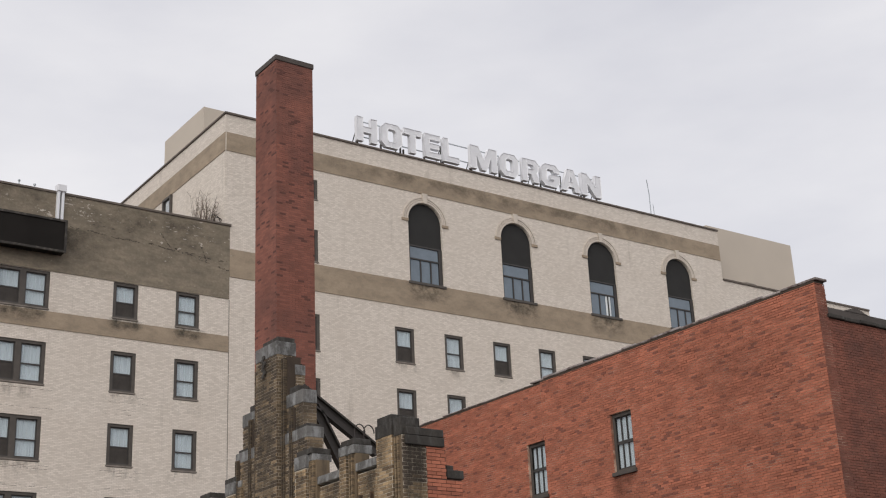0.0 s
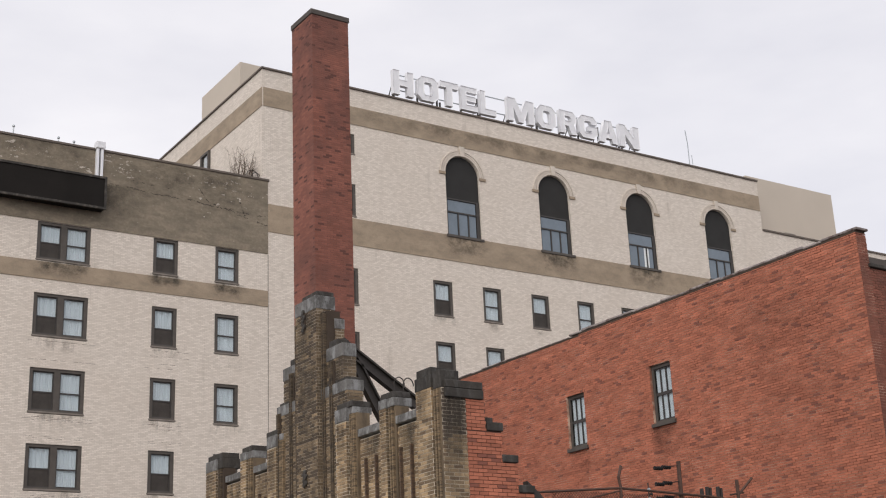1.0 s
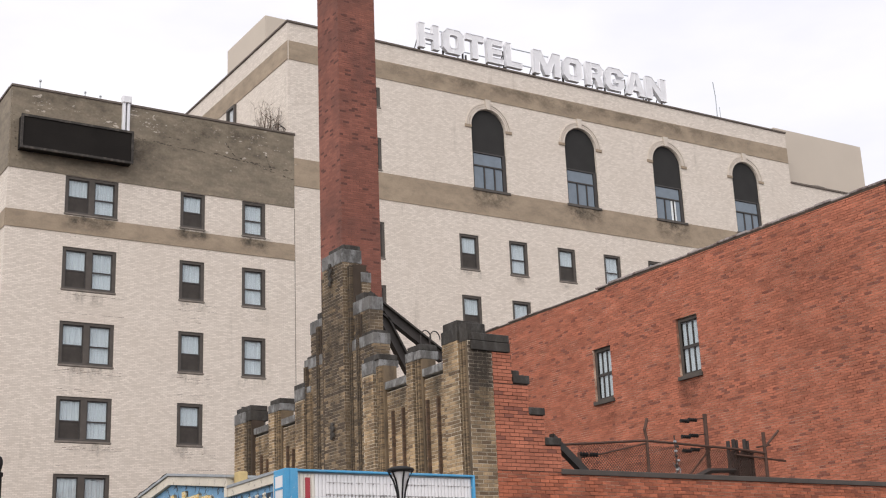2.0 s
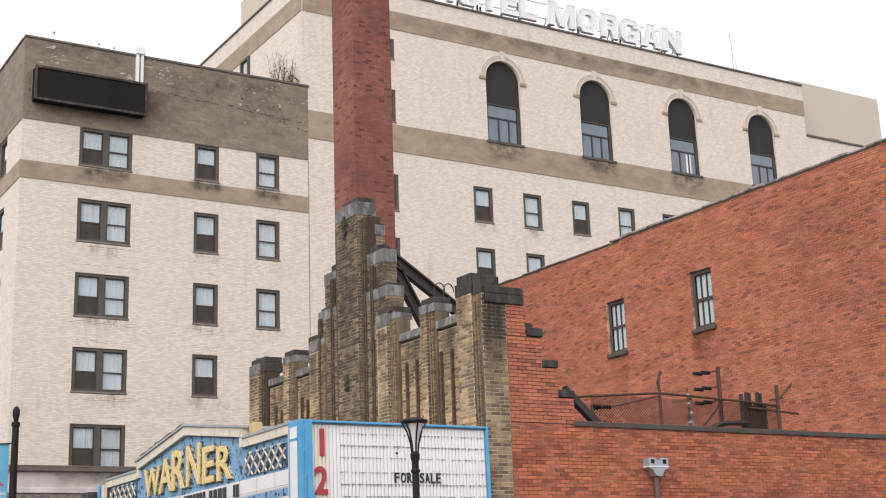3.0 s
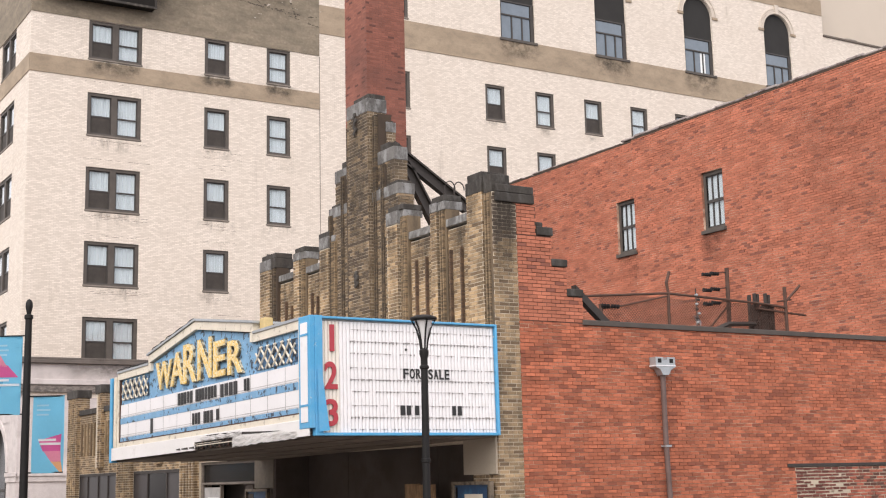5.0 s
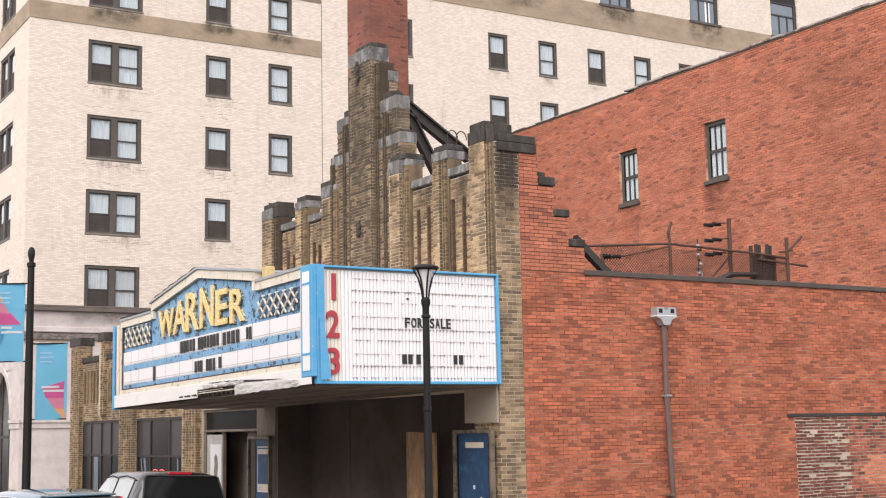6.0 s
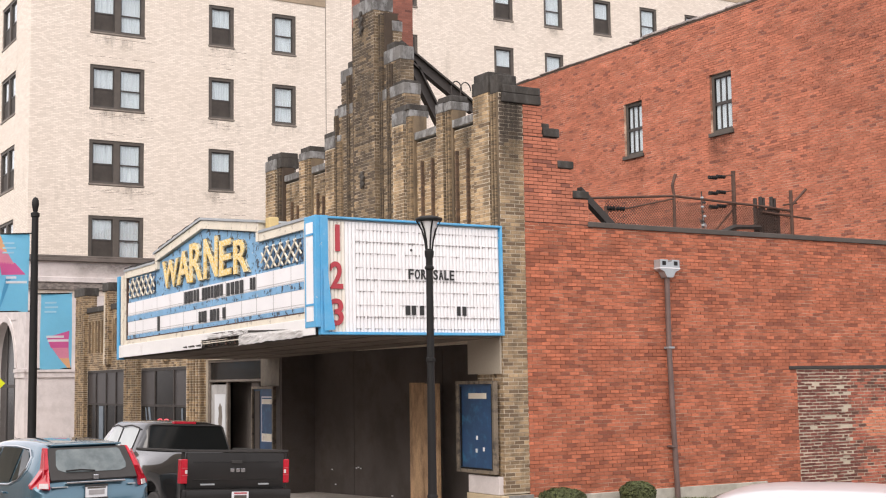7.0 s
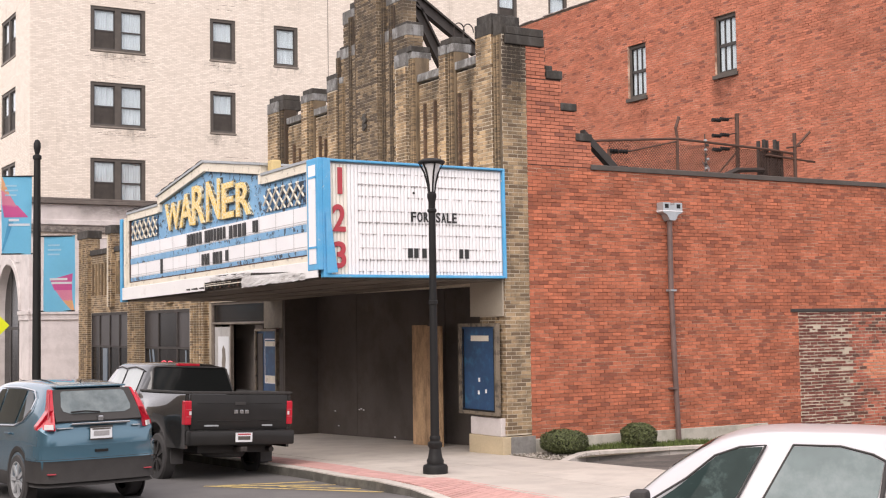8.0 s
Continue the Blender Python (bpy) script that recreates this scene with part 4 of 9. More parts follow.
for s in (-1, 1):
    a, b = sorted((YC + s * 1.22, YC + s * 1.66))
    if s > 0:
        a, b = 6.47, 6.91
    wing = brick_block("tower_pier", a, b, XF - 0.01, XF + 0.48, 4.6, 7.47, "tan_brick")
    block_cap(wing, a, b, XF - 0.01, XF + 0.50, 7.47, 7.74, (a - 0.16 if s < 0 else a, b - 0.02 if s < 0 else b + 0.1, 7.86))
    part("cap", boxes((XF + 0.05, XF + 0.50, a - 0.17, a - 0.014, 7.602, 7.74), bevel=0.012), M["stone_band"], wing, "weathered grey stone band")
    fluted(a - 0.26, a, XF + 0.02, 7.60, fins=3, tan=True)
    fluted(b, b + 0.13, XF + 0.02, 7.40, fins=1)
for a, b, x, top in ((YC + 0.78, YC + 1.02, -0.44, 9.0), (YC + 1.36, YC + 1.54, -0.475, 8.2), (YC - 1.02, YC - 0.80, -0.44, 8.86)):
    fluted(a, b, x - 0.06, top, fins=2, deep=0.055)
for y0, y1, fins in ((0.80, 1.70, ((1.19, 6.64), (1.57, 6.64))), (2.20, 3.13, ((2.47, 6.64), (2.86, 6.64))), (7.05, 7.84, ((7.27, 6.50), (7.55, 6.60))), (8.40, 9.34, ((8.62, 6.45), (8.95, 6.58)))):
    rr = lay_bricks([(y0, y1, 4.6, 7.05)], None, 0.205, 0.069, 0.014, 0.008, rough=0.005, rnd=random.Random(int(y0 * 10)))
    brickwork(facade, rr, facing_street(XF + 0.16), M["tan_brick"])
    for a, b in ((y0 + 0.005, (y0 + y1) / 2 - 0.003), ((y0 + y1) / 2 + 0.003, y1 - 0.005)):
        part("wall_cap", boxes((XF + 0.10, XF + 0.64, a, b, 7.10, 7.25), bevel=0.010), M["stone_band"], theatre, "grey stone wall cap")
    for y, zt in fins:
        part("fin", boxes((XF + 0.085, XF + 0.17, y - 0.020, y + 0.020, 4.6, zt), bevel=0.006), M["fin_brick"], theatre, "thin dark brown brick fin")
for z, tall in ((10.20, 0.52), (6.72, 0.34)):          # carved ornaments on the shaft
    x = XF - 0.02
    bm = bmesh.new()
    prism(bm, [(YC + 0.04, z), (YC - 0.02, z - tall * 0.25), (YC + 0.02, z - tall), (YC + 0.10, z - tall), (YC + 0.14, z - tall * 0.25), (YC + 0.09, z)], "x", x - 0.012, x + 0.05)
    ornament = part("ornament", bm, M["brown_and_shade"], theatre, "carved stone ornament")
    for k in range(7):
        c = (x - 0.012, YC + 0.06 + 0.045 * math.sin(k * 2.2), z - tall * (0.08 + k * 0.13))
        part("boss", lathe(bmesh.new(), [(0.01, -0.035), (0.05, -0.025), (0.055, 0.0), (0.035, 0.02), (0.01, 0.03)], 8, c, "x"), M["stone_cap"], ornament, smooth=True)
# soot washed down from the stone caps
M["cap_soot"] = soot_film("cap_soot", (0.045, 0.036, 0.027), 0.62, 2.6, 0.28, (0.36, 0.62))
for y0, y1, x, z0, z1 in ((YC - 0.46, YC + 0.46, XF - 0.024, 8.3, 10.12), (YC - 0.46, YC + 0.46, XF - 0.025, 6.2, 8.9), (3.39, 3.82, XF - 0.024, 6.3, 7.47), (6.48, 6.90, XF - 0.024, 6.2, 7.47), (0.29, 0.79, XF - 0.013, 6.6, 7.51), (9.64, 10.19, XF - 0.013, 6.2, 7.44), (1.97, 2.19, XF + 0.036, 6.4, 7.45), (YC + 0.5, YC + 1.30, -0.434, 7.0, 8.90), (YC - 1.30, YC - 0.74, -0.434, 7.4, 8.90), (3.5, 3.9, -0.475, 7.5, 8.13), (2.2, 3.1, XF + 0.146, 6.0, 7.08), (0.82, 1.68, XF + 0.146, 6.3, 7.08), (7.1, 7.8, XF + 0.146, 6.0, 7.08), (8.42, 9.3, XF + 0.146, 6.0, 7.08)):
    film(theatre, [(x, y1, z0), (x, y0, z0), (x, y0, z1), (x, y1, z1)], M["cap_soot"], label="soot washed down the brick")
film(theatre, [(XF + 0.02, -0.012, 4.9), (0.012, -0.012, 4.9), (0.012, -0.012, 7.45), (XF + 0.02, -0.012, 7.45)], M["cap_soot"], label="soot washed down the brick")
film(theatre, [(XF + 0.02, -0.013, 6.0), (0.012, -0.013, 6.0), (0.012, -0.013, 7.46), (XF + 0.02, -0.013, 7.46)], M["cap_soot"], label="soot washed down the brick")
# braces behind the tower
for (a, b), r in ((((-0.15, 4.3, 9.33), (1.72, 4.3, 8.157)), 0.11), (((0.17, 4.3, 9.00), (0.96, 4.3, 7.65)), 0.10)):
    bm = bmesh.new()
    d = (Vector(b) - Vector(a)).normalized()
    up = Vector((0, 1, 0)).cross(d)
    for w, h, off in ((0.16, 0.02, r), (0.16, 0.02, -r), (0.02, r, 0)):
        c = [Vector(p) + Vector((0, sy * w / 2, 0)) + up * (off + sz * h) for p in (a, b) for sy, sz in ((-1, -1), (1, -1), (1, 1), (-1, 1))]
        v = [bm.verts.new(p) for p in c]
        for f in ((0, 1, 2, 3), (7, 6, 5, 4), (0, 4, 5, 1), (1, 5, 6, 2), (2, 6, 7, 3), (3, 7, 4, 0)):
            bm.faces.new([v[i] for i in f])
    bmesh.ops.recalc_face_normals(bm, faces=list(bm.faces))
    part("brace", bm, M["steel"], theatre, "dark steel brace behind the tower")
bm = bmesh.new()
for x in (1.11, 1.34):
    tube(bm, [(x + 0.13 * math.cos(a), 4.0, 8.47 + 0.17 * math.sin(a)) for a in (math.pi * k / 10 for k in range(11))] + [(x - 0.13, 4.0, 7.4)], 0.013, 6)
part("ladder_hoop", bm, M["steel"], theatre, "thin steel ladder hoops")
# small lean-to brick behind the first step cap
part("roof_block", boxes((0.50, 0.66, 0.08, 0.30, 6.895, 7.00), bevel=0.02), M["stone_cap"], theatre)

# ---- entrance under the marquee ----
part("hoarding", boxes((0.30, 0.40, 0.82, 14.2, -0.32, 3.3)), M["hoarding"], theatre, "dark brown hoarding across the entrance")
for y in (3.4, 7.25):
    part("hoarding_batten", boxes((0.292, 0.299, y, y + 0.05, fall(y), 3.1)), M["hoarding"], theatre)
for y, z in ((8.16, -0.03), (8.33, 0.30), (7.03, 0.41), (7.12, 0.39), (6.92, 0.39), (5.49, -0.12), (2.3, 0.1)):
    part("scuff", boxes((0.294, 0.2995, y, y + 0.07, z, z + 0.025), bevel=0.002), M["white_panel"], theatre, "pale scuff on the hoarding")
part("plywood_sheet", boxes((-0.245, -0.20, 3.26, 3.80, -0.10, 2.28), (-0.250, -0.206, 2.68, 3.24, -0.08, 2.26)), M["plywood"], theatre, "bare plywood sheets over a doorway")
part("side_reveal", boxes((XF + 0.2, 0.30, 0.82, 1.02, -0.3, 3.3)), M["taupe"], theatre)
part("panel_over_case", boxes((XF - 0.01, XF + 0.2, 0.04, 1.10, 2.42, 3.2)), mat("cream_wall_panel", (0.40, 0.35, 0.28), 0.8, 0.1, 1, 30), theatre, "cream plaster panel")
part("base_block", boxes((XF - 0.10, 0.02, -0.06, 1.06, -0.32, 0.30), bevel=0.01), mat("beige_base_stone", (0.48, 0.39, 0.26), 0.85, 0.15, 1.5, 30, 0.2), theatre, "beige stone plinth")
part("base_block", boxes((XF - 0.06, XF + 0.1, 0.06, 1.06, 0.304, 0.62), bevel=0.01), M["pale_stone"], theatre, "pale stone base course")
part("base_block", boxes((XF + 0.06, 0.03, -0.075, -0.061, -0.2, 0.30)), mat("grey_plinth_stone", (0.25, 0.24, 0.225), 0.85, 0.25, 2.0, 30, 0.2, second=(0.12, 0.11, 0.10), amount=0.5), theatre, "grey stone plinth return")
M["case_frame"] = mat("worn_case_frame", (0.19, 0.155, 0.115), 0.7, 0.25, 2.5, 40, 0.1, second=(0.05, 0.042, 0.036), amount=0.8, edge=(0.5, 0.6))
def poster_case(y0, y1, z0, z1, x):
    c = part("poster_case", slotted([(y0 + 0.06, y1 - 0.06, z0 + 0.06, z1 - 0.06)], y0, y1, z0, z1, 0.09, M["case_frame"], "poster_case", lambda u, v, z: (x - 0.10 + v, u, z)), None, theatre, "taupe framed poster case with blue board")
    part("backing", boxes((x - 0.05, x - 0.012, y0 + 0.05, y1 - 0.05, z0 + 0.05, z1 - 0.05)), M["poster_blue"], c, "blue painted backing board")
    part("inner_frame", boxes((x - 0.07, x - 0.04, y0 + 0.10, y0 + 0.13, z0 + 0.1, z1 - 0.1), (x - 0.07, x - 0.04, y1 - 0.13, y1 - 0.10, z0 + 0.1, z1 - 0.1), (x - 0.07, x - 0.04, y0 + 0.1, y1 - 0.1, z0 + 0.06, z0 + 0.09)), M["black"], c)
    return c
case = poster_case(0.12, 1.38, 0.66, 2.30, XF - 0.01)
part("label_strip", boxes((XF - 0.072, XF - 0.062, 0.42, 1.00, 1.98, 2.08)), M["cream_paint"], case, "pale strip of tape")
for y, z in ((0.72, 1.25), (0.74, 1.02), (0.50, 1.05)):
    part("scrap", boxes((XF - 0.07, XF - 0.062, y, y + 0.05, z, z + 0.07)), M["white_panel"], case, "scrap of torn paper")
case = poster_case(9.56, 10.84, 0.35, 2.24, XF - 0.01)
part("paper_notice", boxes((XF - 0.073, XF - 0.062, 9.66, 10.30, 0.93, 2.00)), M["white_panel"], case, "white bordered notice")
part("notice_sheet", boxes((XF - 0.077, XF - 0.074, 9.66, 10.27, 1.12, 1.82), (XF - 0.077, XF - 0.074, 9.66, 10.27, 1.94, 1.975)), M["poster_blue"], case, "blue notice sheet")
for z0, z1 in ((0.95, 1.115), (1.825, 1.935)):
    part("notice_band", boxes((XF - 0.0765, XF - 0.0735, 9.66, 10.27, z0, z1)), M["cream_paint"], case, "cream band of the notice")
# board coloured dark for the shadowed jamb beside the notice
part("dark_edge", boxes((XF - 0.072, XF - 0.058, 10.42, 10.74, 0.46, 2.13)), M["hoarding"], case, "dark edge board with shadow put into its colour")
part("panel_over_case", boxes((XF - 0.01, XF + 0.2, 9.40, 10.49, 2.255, 3.2)), M["taupe"], theatre, "taupe plaster panel")
part("entrance_side", boxes((XF, 0.3, 9.28, 9.395, -0.32, 3.2)), M["hoarding"], theatre)

# ---- auditorium block behind, with the tall chimney ----
AX = 12.0
audit_holes = [(10.87, 11.72, 9.02, 10.64), (7.06, 7.92, 9.10, 10.76)]
vs, fs = holed_wall(0.23, 17.6, 4.2, 12.36, audit_holes, 0.35)
audit = part("auditorium_wall", quads("auditorium_wall", [(AX + v, u, z) for u, v, z in vs], fs, M["audit_mortar"]), None, theatre, "tall red brick auditorium wall")
part("auditorium_side", boxes((AX + 0.02, 40, 0.245, 0.5, -0.3, 11.55)), M["red_mortar"], theatre, "red brick auditorium side wall")
part("auditorium_back", boxes((AX + 0.36, 40, 17.2, 17.6, 0, 12.0), (39.6, 40, 0.41, 17.19, 0, 12.0)), M["red_mortar"], theatre)
part("auditorium_roof", boxes((AX + 0.3, 39.6, 0.35, 17.3, 11.3, 11.5)), M["gravel_roof"], theatre)
part("roof_curb", boxes((AX + 0.37, 39.5, 0.80, 1.1, 11.5, 12.13), bevel=0.02), M["roof_edge"], theatre, "dark felt-covered roof curb")
part("gable_block", prism(bmesh.new(), [(13.75, 12.12), (14.18, 12.25), (14.30, 12.25), (14.72, 12.12)], "y", 0.79, 1.4), M["roof_edge"], theatre)
rnd = random.Random(3)
y = 0.16
while y < 17.5:                     # uneven clay coping along the auditorium wall
    w = rnd.uniform(0.55, 0.62)
    dz = rnd.uniform(-0.012, 0.016) - (0.05 if y > 10.9 else 0)
    part("coping_tile", boxes((AX - 0.018, AX + 0.42, y + 0.006, y + w - 0.006, 12.485 + dz, 12.55 + dz * 1.6), bevel=0.02), M["clay_coping"], theatre)
    y += w
# dark bed stands for the shadow line below the coping tiles
part("coping_bed", boxes((AX - 0.006, AX + 0.36, 0.24, 10.9, 12.425, 12.482), (AX - 0.006, AX + 0.36, 10.902, 17.6, 12.375, 12.432)), M["brown_and_shade"], theatre)
x = AX + 0.3
while x < 22:
    dz = rnd.uniform(-0.012, 0.02)
    part("coping_tile", boxes((x + 0.006, x + 0.594, 0.16, 0.55, 11.56 + dz, 11.66 + dz), bevel=0.018), M["stone_cap"], theatre)
    x += 0.6
def audit_window(y0, y1, z0, z1):
    x = AX + 0.10
    w = part("window", slotted([(y0 + 0.09, y1 - 0.09, z0 + 0.07, z1 - 0.10)], y0, y1, z0, z1, 0.11, M["window_frame"], "window", lambda u, v, z: (x - 0.03 + v, u, z)), None, theatre, "weathered brown sash window")
    ym, zm = (y0 + y1) / 2, (z0 + z1) / 2
    p0, p1 = y0 + 0.085, y1 - 0.085
    third = (p1 - p0) / 3
    cells = [(p0 + third * i + 0.03, p0 + third * (i + 1) - 0.005, a, b) for i in range(3) for a, b in ((z0 + 0.11, zm - 0.05), (zm + 0.04, z1 - 0.13))]
    part("sash", slotted(cells, p0, p1, z0 + 0.06, z1 - 0.09, 0.04, M["sash"], "sash", lambda u, v, z: (x + 0.003 + v, u, z)), None, w)
    for a, b in ((z0 + 0.07, zm - 0.05), (zm + 0.04, z1 - 0.1)):
        part("pane", boxes((x + 0.02, x + 0.03, y0 + 0.09, y1 - 0.09, a, b)), M["clear"], w).visible_shadow = False
    part("blind", boxes((x + 0.06, x + 0.07, y0 + 0.05, y1 - 0.05, z0 + 0.05, z1 - 0.05)), M["curtain"], w, "pale blue-white blind")
    part("sill", boxes((AX - 0.08, AX + 0.12, y0 - 0.05, y1 + 0.05, z0 - 0.11, z0 - 0.002), bevel=0.01), M["window_frame"], w)
for h in audit_holes:
    audit_window(*h)
    film(theatre, [(AX - 0.02, h[1] + 0.25, h[2] - 1.15), (AX - 0.02, h[0] - 0.25, h[2] - 1.15), (AX - 0.02, h[0] - 0.25, h[2] - 0.08), (AX - 0.02, h[1] + 0.25, h[2] - 0.08)], M["wall_soot"])
film(theatre, [(AX - 0.02, 6.6, 9.6), (AX - 0.02, 1.6, 9.6), (AX - 0.02, 1.6, 12.3), (AX - 0.02, 6.6, 12.3)], M["broad_soot"])
film(theatre, [(AX - 0.021, 4.6, 4.5), (AX - 0.021, 0.24, 4.5), (AX - 0.021, 0.24, 11.9), (AX - 0.021, 4.6, 11.9)], M["broad_soot"])
CX, CY, CW, CD = 4.00, 13.0, 1.30, 1.30
chimney = thing("chimney", "tall square red brick chimney stack with dark cap", "chimney")
shaft = part("shaft", boxes((CX, CX + CW, CY, CY + CD, 0, 22.36)), mat("sooty_mortar", (0.20, 0.10, 0.08), 0.95, 0.2, 2.0, 60, 0.3), chimney)
rr = lay_bricks([(CX, CX + CW, 7.5, 22.36)], None, 0.206, 0.0677, 0.010, 0.005, rough=0.003)
brickwork(shaft, rr, facing_lot(CY), M["chimney_brick"])
rr = lay_bricks([(CY, CY + CD, 7.5, 22.36)], None, 0.206, 0.0677, 0.010, 0.005, rough=0.003, rnd=random.Random(8))
brickwork(shaft, rr, facing_street(CX), M["chimney_brick"])
part("cap", boxes((CX - 0.035, CX + CW + 0.035, CY - 0.035, CY + CD + 0.035, 22.36, 22.54), bevel=0.02), M["roof_edge"], chimney, "dark chimney cap")

# ---- wire, posts and gear on the low roof ----
fence = thing("roof_fence", "rusty pipe fence with chain link on the low roof", "fence")
FZ = 4.9
def bar(pts, r=0.03, m="rust", name="rail", parent=fence, label=""):
    return part(name, tube(bmesh.new(), pts, r, 6), M[m], parent, label)
bar([(4.26, 3.0, FZ), (4.26, 3.0, 6.02)], 0.045, name="post")
bar([(6.18, 3.0, FZ), (6.20, 3.0, 6.40), (6.16, 3.0, 6.60), (6.26, 3.0, 6.86)], 0.035, name="post")
bar([(9.86, 3.0, FZ), (9.86, 3.0, 6.72)], 0.045, name="post")
bar([(3.3, 3.0, 6.13), (6.18, 3.0, 6.36), (8.95, 3.0, 6.28), (9.9, 3.0, 6.22)])
bar([(3.9, 3.0, 5.85), (4.9, 3.0, 6.02), (6.18, 3.0, 6.30)], 0.022)
bar([(9.86, 3.0, 6.35), (10.38, 3.0, 6.78)], 0.03)
bar([(8.9, 3.0, 6.15), (10.52, 3.0, 6.06)], 0.026)
bar([(9.6, 3.0, 6.35), (10.05, 3.0, 6.42)], 0.026)
vs, fs = [], []
for k in range(-14, 96):            # chain link, one diagonal wire after the other
    for s in (-1, 1):
        x0 = 4.26 + k * 0.075
        a, b = Vector((x0, 3.02, 5.0)), Vector((x0 + s * 1.25, 3.02, 6.25))
        t0, t1 = 0.0, 1.0
        lo, hi = 4.26, 9.86
        dx = b.x - a.x
        ta, tb = sorted(((lo - a.x) / dx, (hi - a.x) / dx))
        t0, t1 = max(t0, ta), min(t1, tb)
        if t1 - t0 < 0.05:
            continue
        p, q, i = a.lerp(b, t0), a.lerp(b, t1), len(vs)
        o = Vector((0.7, 0, -0.7 * s)) * 0.0045
        vs += [tuple(p - o), tuple(q - o), tuple(q + o), tuple(p + o)]
        vs += [tuple(Vector(c) + Vector((0, 0.008, 0))) for c in vs[-4:]]
        fs += [tuple(i + j for j in f) for f in ((0, 1, 2, 3), (7, 6, 5, 4), (0, 4, 5, 1), (2, 6, 7, 3))]
mesh_wire = part("chain_link", quads("chain_link", vs, fs, M["rust"]), None, fence, "rusty chain link wire")
mesh_wire["kind"] = "stuff"
mast = thing("insulator_mast", "rusty service mast with dark insulators on the roof", "mast")
bar([(8.10, 3.1, FZ), (8.12, 3.1, 7.08)], 0.05, name="mast", parent=mast)
for z in (6.98, 6.62, 6.30):
    bar([(8.12, 3.1, z), (7.15, 2.9, z - 0.16)], 0.012, "steel", "wire", mast)
    for x in (7.32, 7.62):
        bm = bmesh.new()
        c = (x, 3.1 - (8.12 - x) * 0.2, z - (8.12 - x) * 0.165)
        for o in (-0.10, -0.03, 0.04, 0.11):
            lathe(bm, [(0.02, -0.022), (0.045, -0.012), (0.045, 0.012), (0.02, 0.022)], 10, (c[0] + o, c[1], c[2]), "x")
        part("insulator", bm, M["black"], mast, "dark ribbed insulator", smooth=True)
bar([(8.10, 3.1, 6.2), (7.45, 3.1, 5.6)], 0.022, name="stay", parent=mast)
for k, x in enumerate((4.62, 4.35)):
    for z in (5.98, 5.62):
        bm = bmesh.new()
        for o in (-0.08, 0.0, 0.08):
            lathe(bm, [(0.02, -0.025), (0.05, -0.012), (0.05, 0.012), (0.02, 0.025)], 10, (x + o, 2.95, z), "x")
        part("insulator", bm, M["black"], fence, "dark ribbed insulator", smooth=True)
stack = thing("insulator_stack", "pale ribbed insulator stack on the low roof", "insulator")
bm = tube(bmesh.new(), [(6.95, 2.9, 4.9), (6.93, 2.9, 6.5)], 0.014, 6)
part("rod", bm, M["steel"], stack)
for k in range(8):
    part("disc", lathe(bmesh.new(), [(0.015, -0.03), (0.04, -0.012), (0.04, 0.012), (0.015, 0.03)], 10, (6.945 + (0.06 if k % 3 == 0 else 0), 2.9, 5.62 + k * 0.105)), M["galvanised"] if k % 2 else M["steel"], stack)
box_things = thing("roof_timbers", "dark upright timbers bundled against the roof fence", "timber")
rnd = random.Random(21)
for k in range(9):
    x = 8.75 + k * 0.088
    top = 6.22 + (0.28 if k in (0, 2, 3, 6, 7) else 0) + rnd.uniform(-0.04, 0.06)
    part("timber", boxes((x, x + (0.06 if top > 6.4 else 0.088), 3.06, 3.14, 4.9, top), bevel=0.008), M["steel"], box_things)
wires = thing("loose_cables", "tangle of pale and dark loose cables on the roof", "cable")
for k in range(7):
    x, pts = 6.9 + rnd.uniform(-0.15, 0.35), []
    for j in range(7):
        pts.append((x + rnd.uniform(-0.1, 0.1) + j * 0.03, 3.05 + rnd.uniform(-0.05, 0.05), 4.95 + j * (0.16 if k < 4 else 0.1)))
    part("cable", tube(bmesh.new(), pts, 0.014, 5), M["galvanised"] if k < 3 else M["steel"], wires)
bar([(6.7, 2.6, 5.35), (7.8, 2.8, 5.72), (8.8, 3.0, 5.78)], 0.06, "steel", "pole", wires)
bar([(6.5, 2.6, 5.28), (7.3, 2.6, 5.32)], 0.05, "steel", "pole", wires)
bm = bmesh.new()
prism(bm, [(2.0, 6.02), (3.0, 5.2), (2.86, 5.12), (2.0, 5.85)], "y", 0.9, 1.05)
part("roof_strut", bm, M["steel"], theatre, "dark steel strut on the roof")

# ---- downpipe and planting at the side wall ----
pipe = thing("downpipe", "brown painted downpipe with galvanised rain head", "downpipe")
bm = bmesh.new()
prism(bm, [(2.98, 4.55), (2.98, 4.36), (3.08, 4.32), (3.15, 4.21), (3.29, 4.21), (3.36, 4.32), (3.46, 4.36), (3.46, 4.55), (3.27, 4.55), (3.27, 4.50), (3.17, 4.50), (3.17, 4.55)], "y", -0.20, -0.02)
head = part("rain_head", bm, M["galvanised"], pipe, "galvanised rain head")
for a in (3.03, 3.32):
    part("outlet", boxes((a, a + 0.09, -0.206, -0.19, 4.44, 4.52), bevel=0.005), M["black"], head, "dark overflow slot")
part("seam", boxes((2.97, 3.47, -0.208, -0.015, 4.375, 4.395), bevel=0.004), M["white_metal"], head)
part("pipe", tube(bmesh.new(), [(3.22, -0.10, 4.22), (3.22, -0.10, 2.9), (3.27, -0.10, 1.4), (3.33, -0.10, -0.03)], 0.052, 12), M["pipe_brown"], pipe, smooth=True)
